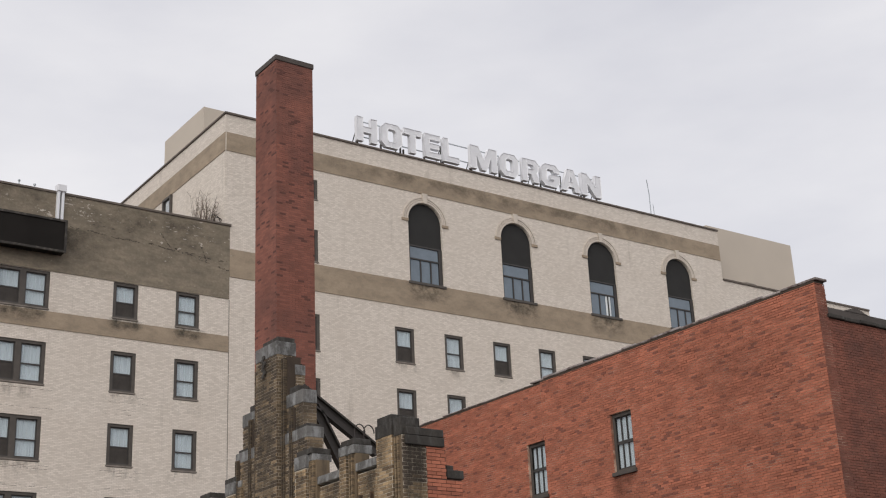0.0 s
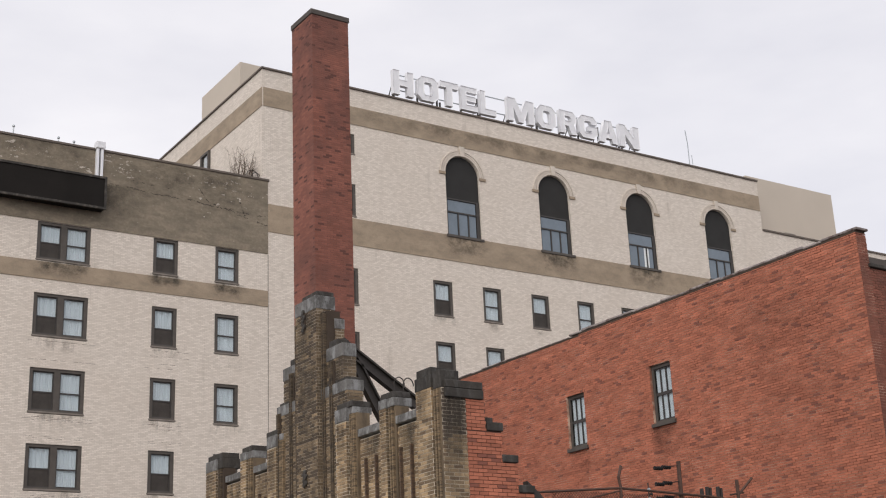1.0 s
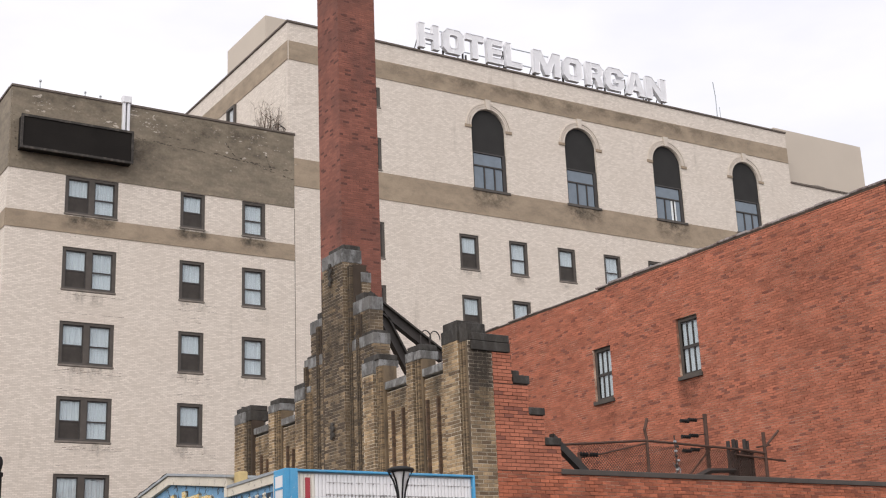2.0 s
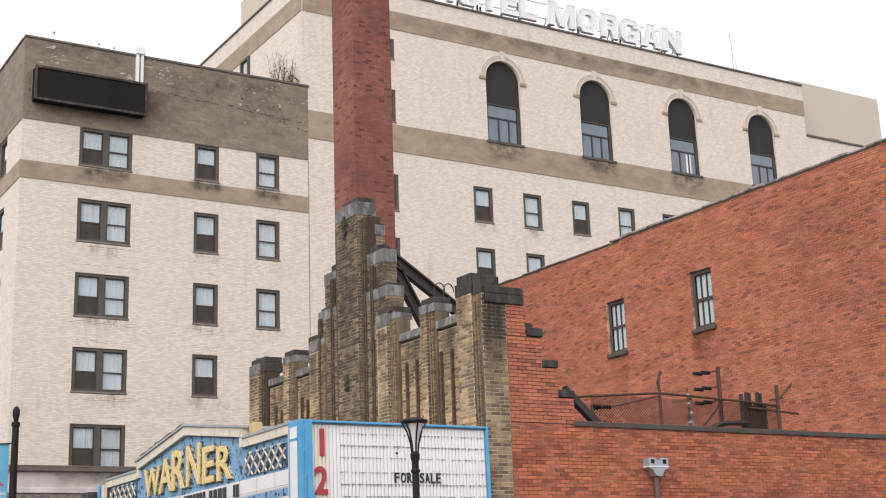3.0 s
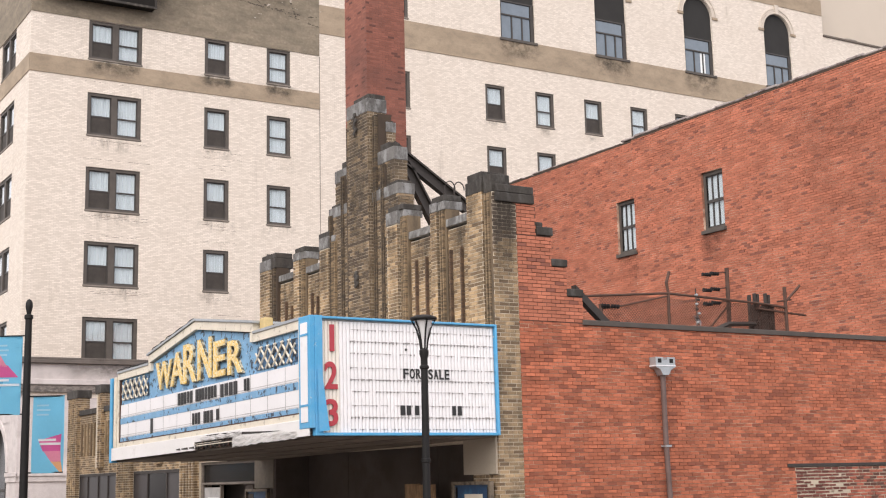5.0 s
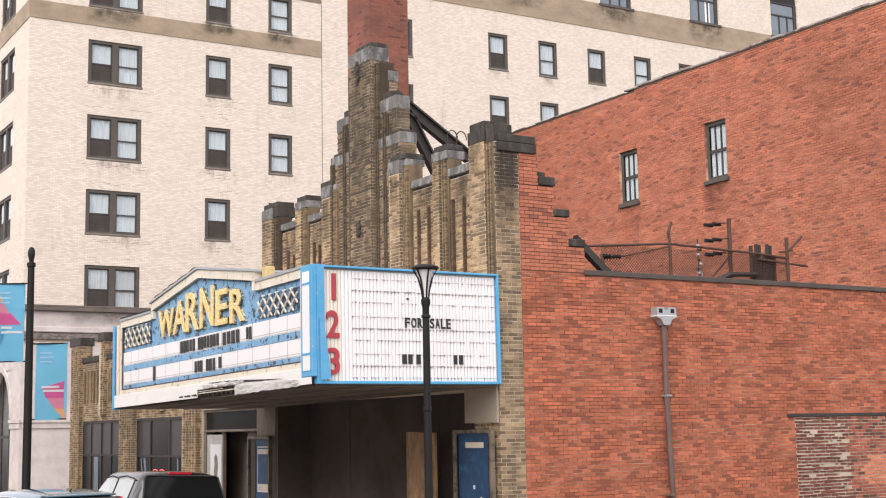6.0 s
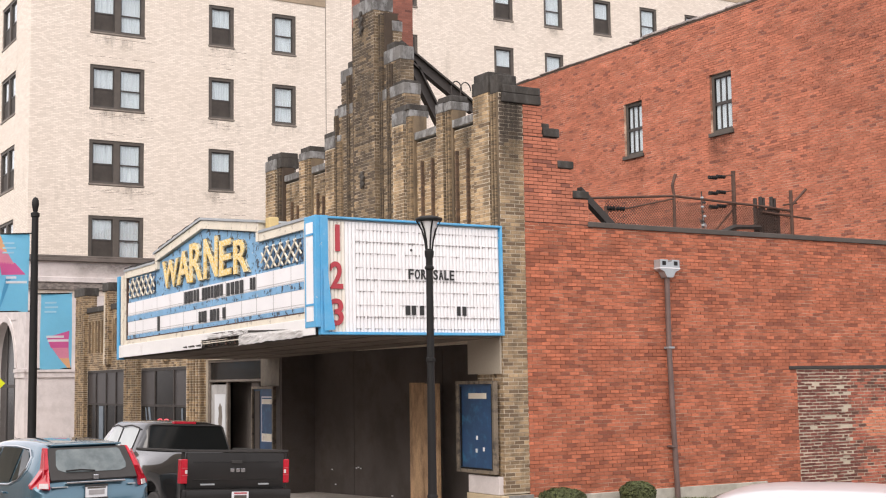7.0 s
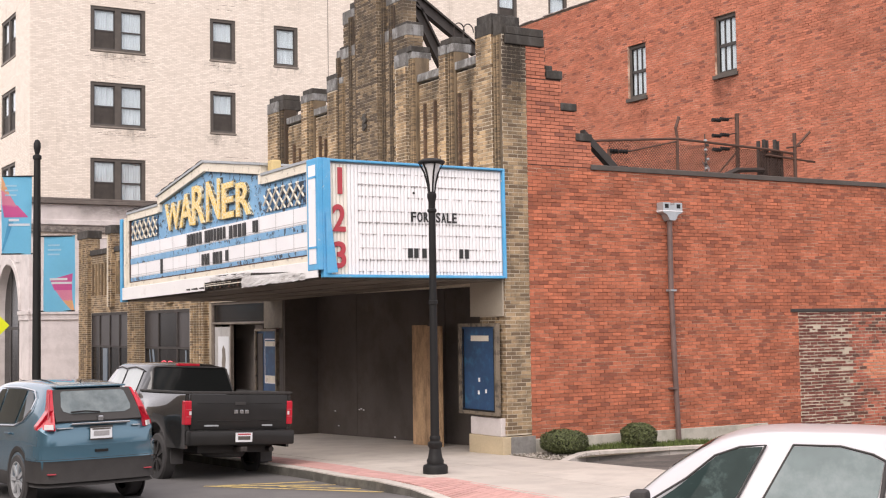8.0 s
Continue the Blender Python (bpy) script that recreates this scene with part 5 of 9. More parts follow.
for z in (2.86, 1.0):
    part("bracket", boxes((3.17, 3.31, -0.158, -0.002, z, z + 0.035)), M["galvanised" if z > 2 else "pipe_brown"], pipe)

def hedge(x, y, r, h, seed, label):
    """A clipped shrub: short stems and a crown of many small leaves with gaps."""
    root = thing("clipped_shrub", label, "shrub", pose(x, y, 0.0), group="shrubs at the wall")
    rnd = random.Random(seed)
    bm = bmesh.new()
    for k in range(7):
        a = k * 0.9
        tube(bm, [(0.05 * math.cos(a), 0.05 * math.sin(a), -0.05), (r * 0.5 * math.cos(a), r * 0.5 * math.sin(a), h * 0.6)], 0.014, 5, 0.005)
    part("stems", bm, M["twig"], root)
    vs, fs = [], []
    for k in range(5200):
        u, a = rnd.uniform(-0.9, 1), rnd.uniform(0, 6.283)
        s = math.sqrt(1 - u * u)
        d = Vector((s * math.cos(a), s * math.sin(a), u))
        lump = 1 + 0.10 * noise.noise(d * 2.6 + Vector((seed, 0, 0))) + 0.05 * noise.noise(d * 7)
        rad = lump * (1 - 0.35 * rnd.random() ** 2.2)
        c = Vector((d.x * r * rad, d.y * r * rad, h * 0.5 + (abs(d.z) ** 0.8) * (1 if d.z > 0 else -1) * h * 0.5 * rad))
        n1 = (d + Vector((rnd.uniform(-1, 1), rnd.uniform(-1, 1), rnd.uniform(-1, 1))) * 0.8).normalized()
        t = n1.orthogonal().normalized()
        t.rotate(Matrix.Rotation(rnd.uniform(0, 6.28), 3, n1))
        b, L, W, i = n1.cross(t), rnd.uniform(0.018, 0.032), rnd.uniform(0.009, 0.014), len(vs)
        vs += [tuple(c - t * L), tuple(c + b * W + n1 * 0.004), tuple(c + t * L), tuple(c - b * W + n1 * 0.004)]
        fs += [(i, i + 1, i + 2), (i, i + 2, i + 3)]
    crown = part("crown", quads("crown", vs, fs, M["leaf"]), None, root)
    crown["kind"] = "stuff"
    # solid dark core stands for the shade inside the crown
    part("inner_twigs", lathe(bmesh.new(), [(0.02, 0.06), (r * 0.62, h * 0.22), (r * 0.72, h * 0.5), (r * 0.6, h * 0.78), (0.02, h * 0.9)], 14), mat("shrub_core_shade_%d" % seed, (0.02, 0.026, 0.012), 0.9, 0.3, 6, 40), root)
hedge(0.30, -0.56, 0.42, 0.42, 3, "dark green clipped shrub beside the stone plinth")
hedge(2.02, -0.50, 0.33, 0.45, 7, "rounder taller clipped shrub before the foundation")
vs, fs = [], []
rnd = random.Random(17)
for k in range(16000):
    x = rnd.uniform(0.75, 4.9)
    y = rnd.uniform(-0.80, -0.06)
    dense = noise.noise(Vector((x * 1.6, y * 2.0, 0.0))) + (0.45 if x < 4.0 else 0.0)
    if dense < 0:
        continue
    h, a, i = rnd.uniform(0.03, 0.15) * (0.6 + 0.6 * max(0, dense)), rnd.uniform(0, 6.28), len(vs)
    z = -0.012 * x
    w, lean = 0.008, Vector((math.cos(a), math.sin(a), 0)) * h * rnd.uniform(0.1, 0.7)
    vs += [(x - w * math.sin(a), y + w * math.cos(a), z), (x + w * math.sin(a), y - w * math.cos(a), z), (x + lean.x, y + lean.y, z + h)]
    fs.append((i, i + 1, i + 2))
tagged(new("grass", quads("grass", vs, fs, M["grass"])), "rough green grass in the planting strip", "grass", kind="stuff")

vs, fs = [], []
rnd = random.Random(29)
for k in range(900):                # loose pebbles between the plinth and the planter's kerb
    x = rnd.uniform(-0.50, 1.0)
    y = rnd.uniform(-1.25, -0.06)
    if y < -0.25 - 0.8 * (0.6 - x) * 0.5 - 0.75 or rnd.random() < 0.25:
        continue
    r, i = rnd.uniform(0.008, 0.026), len(vs)
    a = rnd.uniform(0, 6.28)
    vs += [(x + r * math.cos(a + t) * rnd.uniform(0.7, 1.2), y + r * math.sin(a + t) * rnd.uniform(0.7, 1.2), 0.0) for t in (0, 1.57, 3.14, 4.71)] + [(x, y, r * rnd.uniform(0.7, 1.2))]
    fs += [(i, i + 1, i + 4), (i + 1, i + 2, i + 4), (i + 2, i + 3, i + 4), (i + 3, i, i + 4)]
tagged(new("gravel", quads("gravel", vs, fs, mat("gravel", (0.30, 0.27, 0.235), 0.9, 0.2, 3, 40, per_piece=0.45))), "loose grey pebbles beside the stone plinth", "gravel", kind="stuff")


# ---- low shop row between theatre and hotel ----
shops = thing("shop_row", "low tan brick shop row with dark shop windows", "building")
shop_holes = [(10.50, 14.2, -0.4, 2.95), (15.5, 19.5, 0.35, 2.82), (20.95, 25.0, 0.35, 2.82)]
vs, fs = holed_wall(10.46, 26.2, -0.6, 4.75, shop_holes, 0.35)
shop_wall = part("shop_wall", quads("shop_wall", [(XF + 0.03 + v, u, z) for u, v, z in vs], fs, M["tan_mortar"]), None, shops, "tan brick shop wall")
rr = lay_bricks([(10.46, 26.2, -0.4, 4.75)], None, 0.205, 0.069, 0.013, 0.010, holes=shop_holes, rnd=random.Random(31))
brickwork(shop_wall, rr, facing_street(XF + 0.03), M["tan_brick"])
for y0, y1, top in ((25.05, 26.2, 5.35), (22.4, 23.0, 5.35), (19.55, 20.9, 4.9), (14.31, 15.45, 4.9), (17.0, 17.5, 5.3)):
    p = part("pier", boxes((XF - 0.06, XF + 0.34, y0 + 0.01, y1 - 0.01, -0.4 if y1 - y0 > 0.8 else 3.0, top)), M["tan_mortar"], shops)
    z0 = -0.4 if y1 - y0 > 0.8 else 3.0
    for k in range(int((y1 - y0) / 0.22)):
        rr = lay_bricks([(y0 + k * 0.22, y0 + k * 0.22 + 0.16, z0, top)], None, 0.205, 0.069, 0.013, 0.03, rnd=random.Random(k))
        brickwork(p, rr, facing_street(XF - 0.06), M["tan_brick"])
    brickwork(p, lay_bricks([(XF - 0.06, XF + 0.34, z0, top)], None, 0.205, 0.069, 0.013, 0.012), facing_lot(y0 + 0.01), M["tan_brick"])
    part("cap", boxes((XF - 0.11, XF + 0.4, y0 - 0.02, y1 + 0.02, top, top + 0.28), bevel=0.02), M["stone_cap"], p, "soot-grey stone cap")
for y0, y1 in ((23.0, 25.05), (20.9, 22.4), (15.45, 17.0), (17.5, 19.55), (10.46, 14.31)):
    part("wall_cap", boxes((XF - 0.02, XF + 0.42, y0, y1, 4.752, 4.93), bevel=0.015), M["stone_cap"], shops, "grey stone wall cap")
    w = (y1 - y0) / 6
    for k in range(1, 6):
        part("fin", boxes((XF - 0.03, XF + 0.03, y0 + w * k - 0.03, y0 + w * k + 0.03, 3.4, 4.45), bevel=0.006), M["tan_brick"], shops)
part("shop_roof", boxes((XF + 0.4, 11.9, 10.5, 26.1, 4.3, 4.5)), M["gravel_roof"], shops)
part("shop_end", boxes((XF + 0.39, 11.9, 25.9, 26.19, -0.5, 4.29)), M["red_mortar"], shops)
def shop_window(y0, y1, z0, z1, mullions, rail, open_bays=()):
    """A framed shop window: grey blinds behind the upper panes but for the open bays, dark panes below."""
    x = XF + 0.035
    edges = [y0, *mullions, y1]
    cells = [(a + 0.035, b - 0.035, c, d) for a, b in zip(edges, edges[1:]) for c, d in ((z0 + 0.12, rail - 0.03), (rail + 0.03, z1 - 0.09))]
    w = part("shop_window", slotted(cells, y0, y1, z0, z1, 0.07, M["steel"], "shop_window", lambda u, v, z: (x + v, u, z)), None, shops, "dark framed shop window")
    for a, b in zip(edges, edges[1:]):
        for c, d in ((z0, rail), (rail, z1)):
            part("pane", boxes((x + 0.03, x + 0.04, a + 0.02, b - 0.02, c, d)), M["blind_glass" if c == rail and a not in open_bays else "dark_glass"], w)
    return w
w = shop_window(20.95, 25.0, 0.35, 2.82, (22.0, 23.0, 24.1), 1.72)
part("pale_strip", boxes((XF + 0.048, XF + 0.062, 23.3, 23.75, 0.4, 1.66)), M["glass"], w, "pale strip on the shop pane")
w = shop_window(15.5, 19.5, 0.35, 2.82, (16.7, 18.3), 1.72, (16.7,))
for y0, y1, y2 in ((18.75, 18.9, 18.6), (19.1, 19.15, 18.95), (16.0, 16.1, 16.05)):
    part("pale_strip", prism(bmesh.new(), [(y0, 1.66), (y1, 1.66), (y2, 0.7), (y2 - 0.1, 0.7)], "x", XF + 0.048, XF + 0.060), M["glass"], w, "pale strip on the shop pane")
part("blue_sheet", boxes((XF + 0.048, XF + 0.062, 15.8, 16.5, 0.7, 1.15)), M["poster_blue"], w, "blue sheet in the window")
front = part("shop_entrance", boxes((XF + 0.08, XF + 0.18, 10.52, 14.18, 2.36, 2.43), (XF + 0.08, XF + 0.18, 10.52, 14.18, 2.88, 2.94), (XF + 0.081, XF + 0.181, 14.02, 14.18, -0.35, 2.359), (XF + 0.081, XF + 0.181, 14.10, 14.18, 2.431, 2.879), (XF + 0.10, XF + 0.18, 12.86, 12.94, -0.35, 2.359)), mat("brown_shop_frame", (0.14, 0.115, 0.095), 0.7, 0.3, 3, 40, second=(0.24, 0.21, 0.18), amount=0.6, edge=(0.55, 0.65)), shops, "worn brown shop entrance frame with transom")
part("transom_pane", boxes((XF + 0.13, XF + 0.14, 10.53, 14.09, 2.432, 2.878)), M["dark_glass"], front, "dark transom pane")
part("rail_strip", boxes((XF + 0.062, XF + 0.079, 10.50, 14.16, 2.375, 2.405), bevel=0.004), M["sill"], front, "pale worn strip on the transom rail")
part("jamb_panel", boxes((XF + 0.12, XF + 0.17, 10.86, 11.33, -0.35, 2.359)), M["hoarding"], front, "dark panel beside the doorway")
# added sheet close behind the opening, coloured for the doorway's dimness
part("doorway_back", boxes((XF + 0.75, XF + 0.80, 10.55, 14.1, -0.4, 2.9)), mat("dim_doorway_shade", (0.17, 0.15, 0.138), 0.9, 0.2, 1.2, 20), front, "dark brown sheet standing for the dim doorway")
door = part("door", boxes((XF + 0.11, XF + 0.16, 12.95, 14.01, -0.3, 2.30)), mat("shop_door_paint", (0.40, 0.39, 0.38), 0.6, 0.15, 2, 30, second=(0.26, 0.25, 0.24), amount=0.5), front, "grey painted shop door with poster")
sheet = part("poster", boxes((XF + 0.100, XF + 0.108, 13.02, 13.76, 0.30, 2.05)), mat("white_poster", (0.62, 0.64, 0.66), 0.5, 0.08, 2, 30), door, "white poster sheet")
part("poster_mark", prism(bmesh.new(), [(13.30, 1.12), (13.42, 1.15), (13.50, 1.35), (13.45, 1.55), (13.48, 1.70), (13.38, 1.82), (13.26, 1.72), (13.22, 1.45), (13.26, 1.25)], "x", XF + 0.096, XF + 0.0995), M["sill"], sheet, "dark printed shape")
# plain sheet, coloured dark for the unlit shop
part("dark_inside", boxes((XF + 1.6, XF + 1.7, 10.6, 26, -0.4, 4.2)), mat("unlit_shop_dark", (0.095, 0.080, 0.070), 0.9, 0.3, 1, 20), shops, "dark sheet standing for the unlit shop interior")

# ---- the hotel: local u along its side wall, v into the building, z up ----
hotel = thing("hotel_building", "cream brick hotel with tan bands, arched top windows and roof sign", "building", pose(-0.10, 35.0, 0, 0, 0, -0.573))
ROWS_Z = (22.33, 19.10, 15.83, 12.62, 9.41)
single_wins, double_wins = [], []
for k, z in enumerate(ROWS_Z):
    double_wins.append((2.47, 4.83, z - 1.80 if k == 0 else z - 1.95, z, k))
    for c, u in enumerate((7.73, 10.75)):
        single_wins.append((u, u + 1.19, z - 1.76 if k == 0 else z - 1.92, z, c, k))
low_holes = [w[:4] for w in double_wins + single_wins]
vs, fs = holed_wall(0.0, 13.45, 6.05, 26.05, low_holes, 0.30)
low_wall = part("side_wall", quads("side_wall", vs, fs, M["cream_brick"]), None, hotel, "cream brick side wall")
tall_wins = []
for u in (17.20, 22.80, 25.90, 29.08, 32.23, 35.41, 38.56, 41.71):
    for k, z in enumerate((22.29, 19.03, 15.8, 12.6)):
        if k < 2 or u < 24:
            tall_wins.append((u, u + 1.19, z - 1.95, z, int(u * 7 + k) % 2, k))
tall_wins += [(17.20, 18.35, 28.34, 29.51, 0, 0), (17.20, 18.35, 24.96, 26.76, 1, 1)]
ARCH = [23.87, 30.06, 36.42, 42.70]
AW, SPRING, AR = 2.18, 28.42, 1.09
arch_holes = [(u, u + AW, 24.93, SPRING + AR) for u in ARCH]
vs, fs = holed_wall(13.452, 47.7, 6.05, 32.05, [w[:4] for w in tall_wins] + arch_holes, 0.30)
tall_wall = part("tower_wall", quads("tower_wall", vs, fs, M["cream_brick"]), None, hotel, "cream brick tower wall")
# spandrels that close the square openings to round arches
for u in ARCH:
    bm = bmesh.new()
    c, n = u + AW / 2, 20
    arc = [(c + AR * math.cos(math.pi * k / n), SPRING + AR * math.sin(math.pi * k / n)) for k in range(n + 1)]
    for v in (0.0, 0.28):
        for k in range(n):
            (a, b), (p, q) = arc[k], arc[k + 1]
            edge = lambda x, z: (x, SPRING + AR)
            vv = [bm.verts.new((x, v, z)) for x, z in ((a, b), (p, q), edge(p, q), edge(a, b))]
            bm.faces.new(vv)
    for k in range(n):
        (a, b), (p, q) = arc[k], arc[k + 1]
        bm.faces.new([bm.verts.new(x) for x in ((a, 0, b), (p, 0, q), (p, 0.28, q), (a, 0.28, b))])
    part("spandrel", bm, M["cream_brick"], tall_wall)
    ring = bmesh.new()                # moulded arch ring with imposts and keystone
    for r0, r1, proud in ((AR + 0.02, AR + 0.13, 0.05), (AR + 0.16, AR + 0.24, 0.035), (AR + 0.27, AR + 0.33, 0.05)):
        for k in range(n):
            a0, a1 = math.pi * k / n, math.pi * (k + 1) / n
            pts = [(c + r * math.cos(a), SPRING + r * math.sin(a)) for r, a in ((r0, a0), (r1, a0), (r1, a1), (r0, a1))]
            prism(ring, pts, "y", -proud, -0.001)
    part("arch_ring", ring, M["arch_brick"], tall_wall, "cream moulded arch ring")
    part("impost", boxes((u - 0.42, u + 0.0, -0.06, -0.002, SPRING - 0.12, SPRING + 0.04), bevel=0.01), M["band"], tall_wall)
    part("impost", boxes((u + AW, u + AW + 0.42, -0.06, -0.002, SPRING - 0.12, SPRING + 0.04), bevel=0.01), M["band"], tall_wall)
    key = bmesh.new()
    prism(key, [(c - 0.11, SPRING + AR - 0.02), (c + 0.11, SPRING + AR - 0.02), (c + 0.17, 30.06), (c - 0.17, 30.06)], "y", -0.10, -0.003)
    part("keystone", key, M["arch_brick"], tall_wall)
    infill = bmesh.new()
    prism(infill, [(c - AR, 27.05), (c + AR, 27.05), *arc], "y", 0.14, 0.20)
    part("arch_infill", infill, M["arch_infill"], tall_wall, "dark board in the arch head")
    x0, x1, z0, z1 = u, u + AW, 24.93, 27.05
    m0, m1 = u + AW * 0.34, u + AW * 0.64
    cells = [(x0 + 0.12, m0, z0 + 0.08, z0 + 1.30), (m0 + 0.07, m1, z0 + 0.08, z0 + 1.30), (m1 + 0.07, x1 - 0.22, z0 + 0.08, z0 + 1.30), (x0 + 0.12, x1 - 0.22, z0 + 1.38, z1 - 0.08)]
    w = part("window", slotted(cells, x0, x1, z0, z1, 0.12, M["sash"], "window", lambda u, v, z: (u, v + 0.10, z)), None, tall_wall, "dark framed window below the arch")
    for a, b, p, q in ((x0 + 0.1, m0, z0, z0 + 1.3), (m0, m1, z0, z0 + 1.3), (m1, x1 - 0.25, z0, z0 + 1.3), (x0 + 0.1, x1 - 0.25, z0 + 1.38, z1 - 0.1)):
        part("pane", boxes((a + 0.04, b, 0.155, 0.165, p, q)), M["glass"], w)
    if 33 < u < 40:
        part("curtain", boxes((x0 + 1.25, x0 + 1.62, 0.150, 0.153, z0 + 0.08, z0 + 1.28)), M["curtain"], w, "pale curtain edge")
    part("sill", boxes((x0 - 0.1, x1 + 0.1, -0.08, 0.12, z0 - 0.14, z0 - 0.002), bevel=0.012), M["window_frame"], w)

CACHE = {}
def sash_window(parent, u0, u1, z0, z1, double, kind, wall=None):
    """A brown framed sash window in its opening; kind 0: curtains drawn, 1: screen in the lower half, 2: half and half."""
    key = (round(u1 - u0, 3), round(z1 - z0, 3), double, kind)
    W, H = u1 - u0, z1 - z0
    if key not in CACHE:
        c = {}
        rim_w = 0.15
        bays = [(rim_w, W - rim_w)]
        if double:
            bays = [(rim_w, W / 2 - 0.13), (W / 2 + 0.13, W - rim_w)]
        vs, fs = holed_wall(0.0, W, 0.10, H, [(a, b, 0.18, H - 0.13) for a, b in bays], 0.18)
        c["frame"] = quads("window", [(x, y - 0.02, z) for x, y, z in vs], fs, M["window_frame"])
        c["sill"] = mesh_of(boxes((-0.03, W + 0.03, -0.08, 0.15, 0.02, 0.098), bevel=0.012), M["sill"], "sill")
        zm = 0.18 + (H - 0.31) * 0.46
        c["bays"] = []
        for i, (a, b) in enumerate(bays):
            open_low = kind == 1 or (kind == 2 and i == 0)
            vs, fs = holed_wall(a, b, 0.18, H - 0.13, [(a + 0.045, b - 0.045, 0.23, zm - 0.03), (a + 0.045, b - 0.045, zm + 0.03, H - 0.175)], 0.05)
            sash = quads("sash", [(x, y + 0.04, z) for x, y, z in vs], fs, M["sash"])
            top = mesh_of(boxes((a + 0.02, b - 0.02, 0.062, 0.07, zm + 0.03, H - 0.15)), M["clear"], "pane")
            low = mesh_of(boxes((a + 0.02, b - 0.02, 0.062, 0.07, 0.2, zm - 0.03)), M["screen"] if open_low else M["clear"], "screen" if open_low else "pane")
            cur = bmesh.new()
            k, z_lo = 26, (zm + 0.02 if open_low else 0.2)
            cols = []
            for j in range(k + 1):
                x = a + 0.01 + (b - a - 0.02) * j / k
                d = 0.115 + 0.012 * math.sin(j * 1.9) + 0.008 * math.sin(j * 0.7)
                cols.append((cur.verts.new((x, d, z_lo)), cur.verts.new((x, d, H - 0.14))))
            for p, q in zip(cols, cols[1:]):
                cur.faces.new((p[0], q[0], q[1], p[1]))
            c["bays"].append((sash, top, low, mesh_of(cur, M["curtain"], "curtain", True), open_low))
        CACHE[key] = c
    c = CACHE[key]
    m = Matrix.Translation((u0, 0.06, z0)) if wall is None else wall @ Matrix.Translation((u0, 0.06, z0))
    w = part("window", c["frame"], None, parent, at=m)
    part("sill", c["sill"], None, w)
    for sash, top, low, cur, open_low in c["bays"]:
        part("sash", sash, None, w)
        for nm, me in (("pane", top), ("screen" if open_low else "pane", low)):
            part(nm, me, None, w).visible_shadow = nm == "screen"
        part("curtain", cur, None, w)
    return w
for u0, u1, z0, z1, k in double_wins:
    w = sash_window(low_wall, u0, u1, z0, z1, True, 2)
    w["label"] = "brown paired sash window with net curtains"
for u0, u1, z0, z1, c, k in single_wins:
    sash_window(low_wall, u0, u1, z0, z1, False, 1 if c == 0 else 0)
for u0, u1, z0, z1, c, k in tall_wins:
    odd = round((u0 - 22.80) / 3.15) % 2 == 0 if u0 > 20 else c
    sash_window(tall_wall, u0, u1, z0, z1, False, 1 if odd else 0)
# one dark sheet stands for the unlit rooms
part("room_dark", boxes((0.5, 47.2, 0.9, 1.0, 6.2, 25.5), (13.6, 47.2, 0.9, 1.0, 25.51, 31.8)), M["hoarding"], hotel, "dark sheet standing for unlit rooms behind the windows")

# joints washed out in broken dark lines below and beside the windows
M["worn_joint"] = mat("washed_out_joint", (0.16, 0.12, 0.09), 0.95, 0.3, 4, 30)
rnd = random.Random(52)
for u0, u1, z0, z1, *_ in double_wins + single_wins[::2]:
    vs, fs = [], []
    for k in range(rnd.randint(5, 9)):
        z = 0.068 * round((z0 - rnd.choice((0.12, 0.2, 0.27, 0.4, 0.7, 0.95, 1.0))) / 0.068)
        u = u0 - 0.3 + rnd.random() * 0.6
        while u < u1 + 0.4:
            L = rnd.uniform(0.05, 0.32)
            if rnd.random() < 0.5:
                i = len(vs)
                h = rnd.uniform(0.006, 0.016)
                vs += [(u, -0.002, z), (u + L, -0.002, z), (u + L, -0.002, z + h), (u, -0.002, z + h), (u, 0.01, z), (u + L, 0.01, z), (u + L, 0.01, z + h), (u, 0.01, z + h)]
                fs += [tuple(i + j for j in f) for f in ((0, 1, 2, 3), (0, 4, 5, 1), (1, 5, 6, 2), (2, 6, 7, 3), (3, 7, 4, 0))]
            u += L + rnd.uniform(0.0, 0.15)
    if vs:
        ob = part("worn_joints", quads("worn_joints", vs, fs, M["worn_joint"]), None, low_wall, "broken dark brick joints")
        ob["kind"] = "stuff"

for u0, u1, z0, z1, *_ in double_wins + single_wins:     # soot washed down from the sills
    film(low_wall, [(u0 - 0.45, -0.036, z0 - 0.85), (u1 + 0.45, -0.036, z0 - 0.85), (u1 + 0.45, -0.036, z0 + 0.06), (u0 - 0.45, -0.036, z0 + 0.06)], M["band_soot" if z0 > 20 else "soot_film"])
for u0, u1, z0, z1, *_ in tall_wins:
    film(tall_wall, [(u0 - 0.3, -0.036, z0 - 0.6), (u1 + 0.3, -0.036, z0 - 0.6), (u1 + 0.3, -0.036, z0 + 0.05), (u0 - 0.3, -0.036, z0 + 0.05)], M["soot_film"])
for u in ARCH:                      # run-off below the arched windows
    film(tall_wall, [(u - 0.5, -0.036, 23.5), (u + AW + 0.5, -0.036, 23.5), (u + AW + 0.5, -0.036, 24.92), (u - 0.5, -0.036, 24.92)], M["band_soot"])
film(low_wall, [(5.2, -0.041, 23.1), (13.4, -0.041, 23.1), (13.4, -0.041, 26.04), (5.2, -0.041, 26.04)], M["top_soot"], label="dark weathering under the parapet edge")
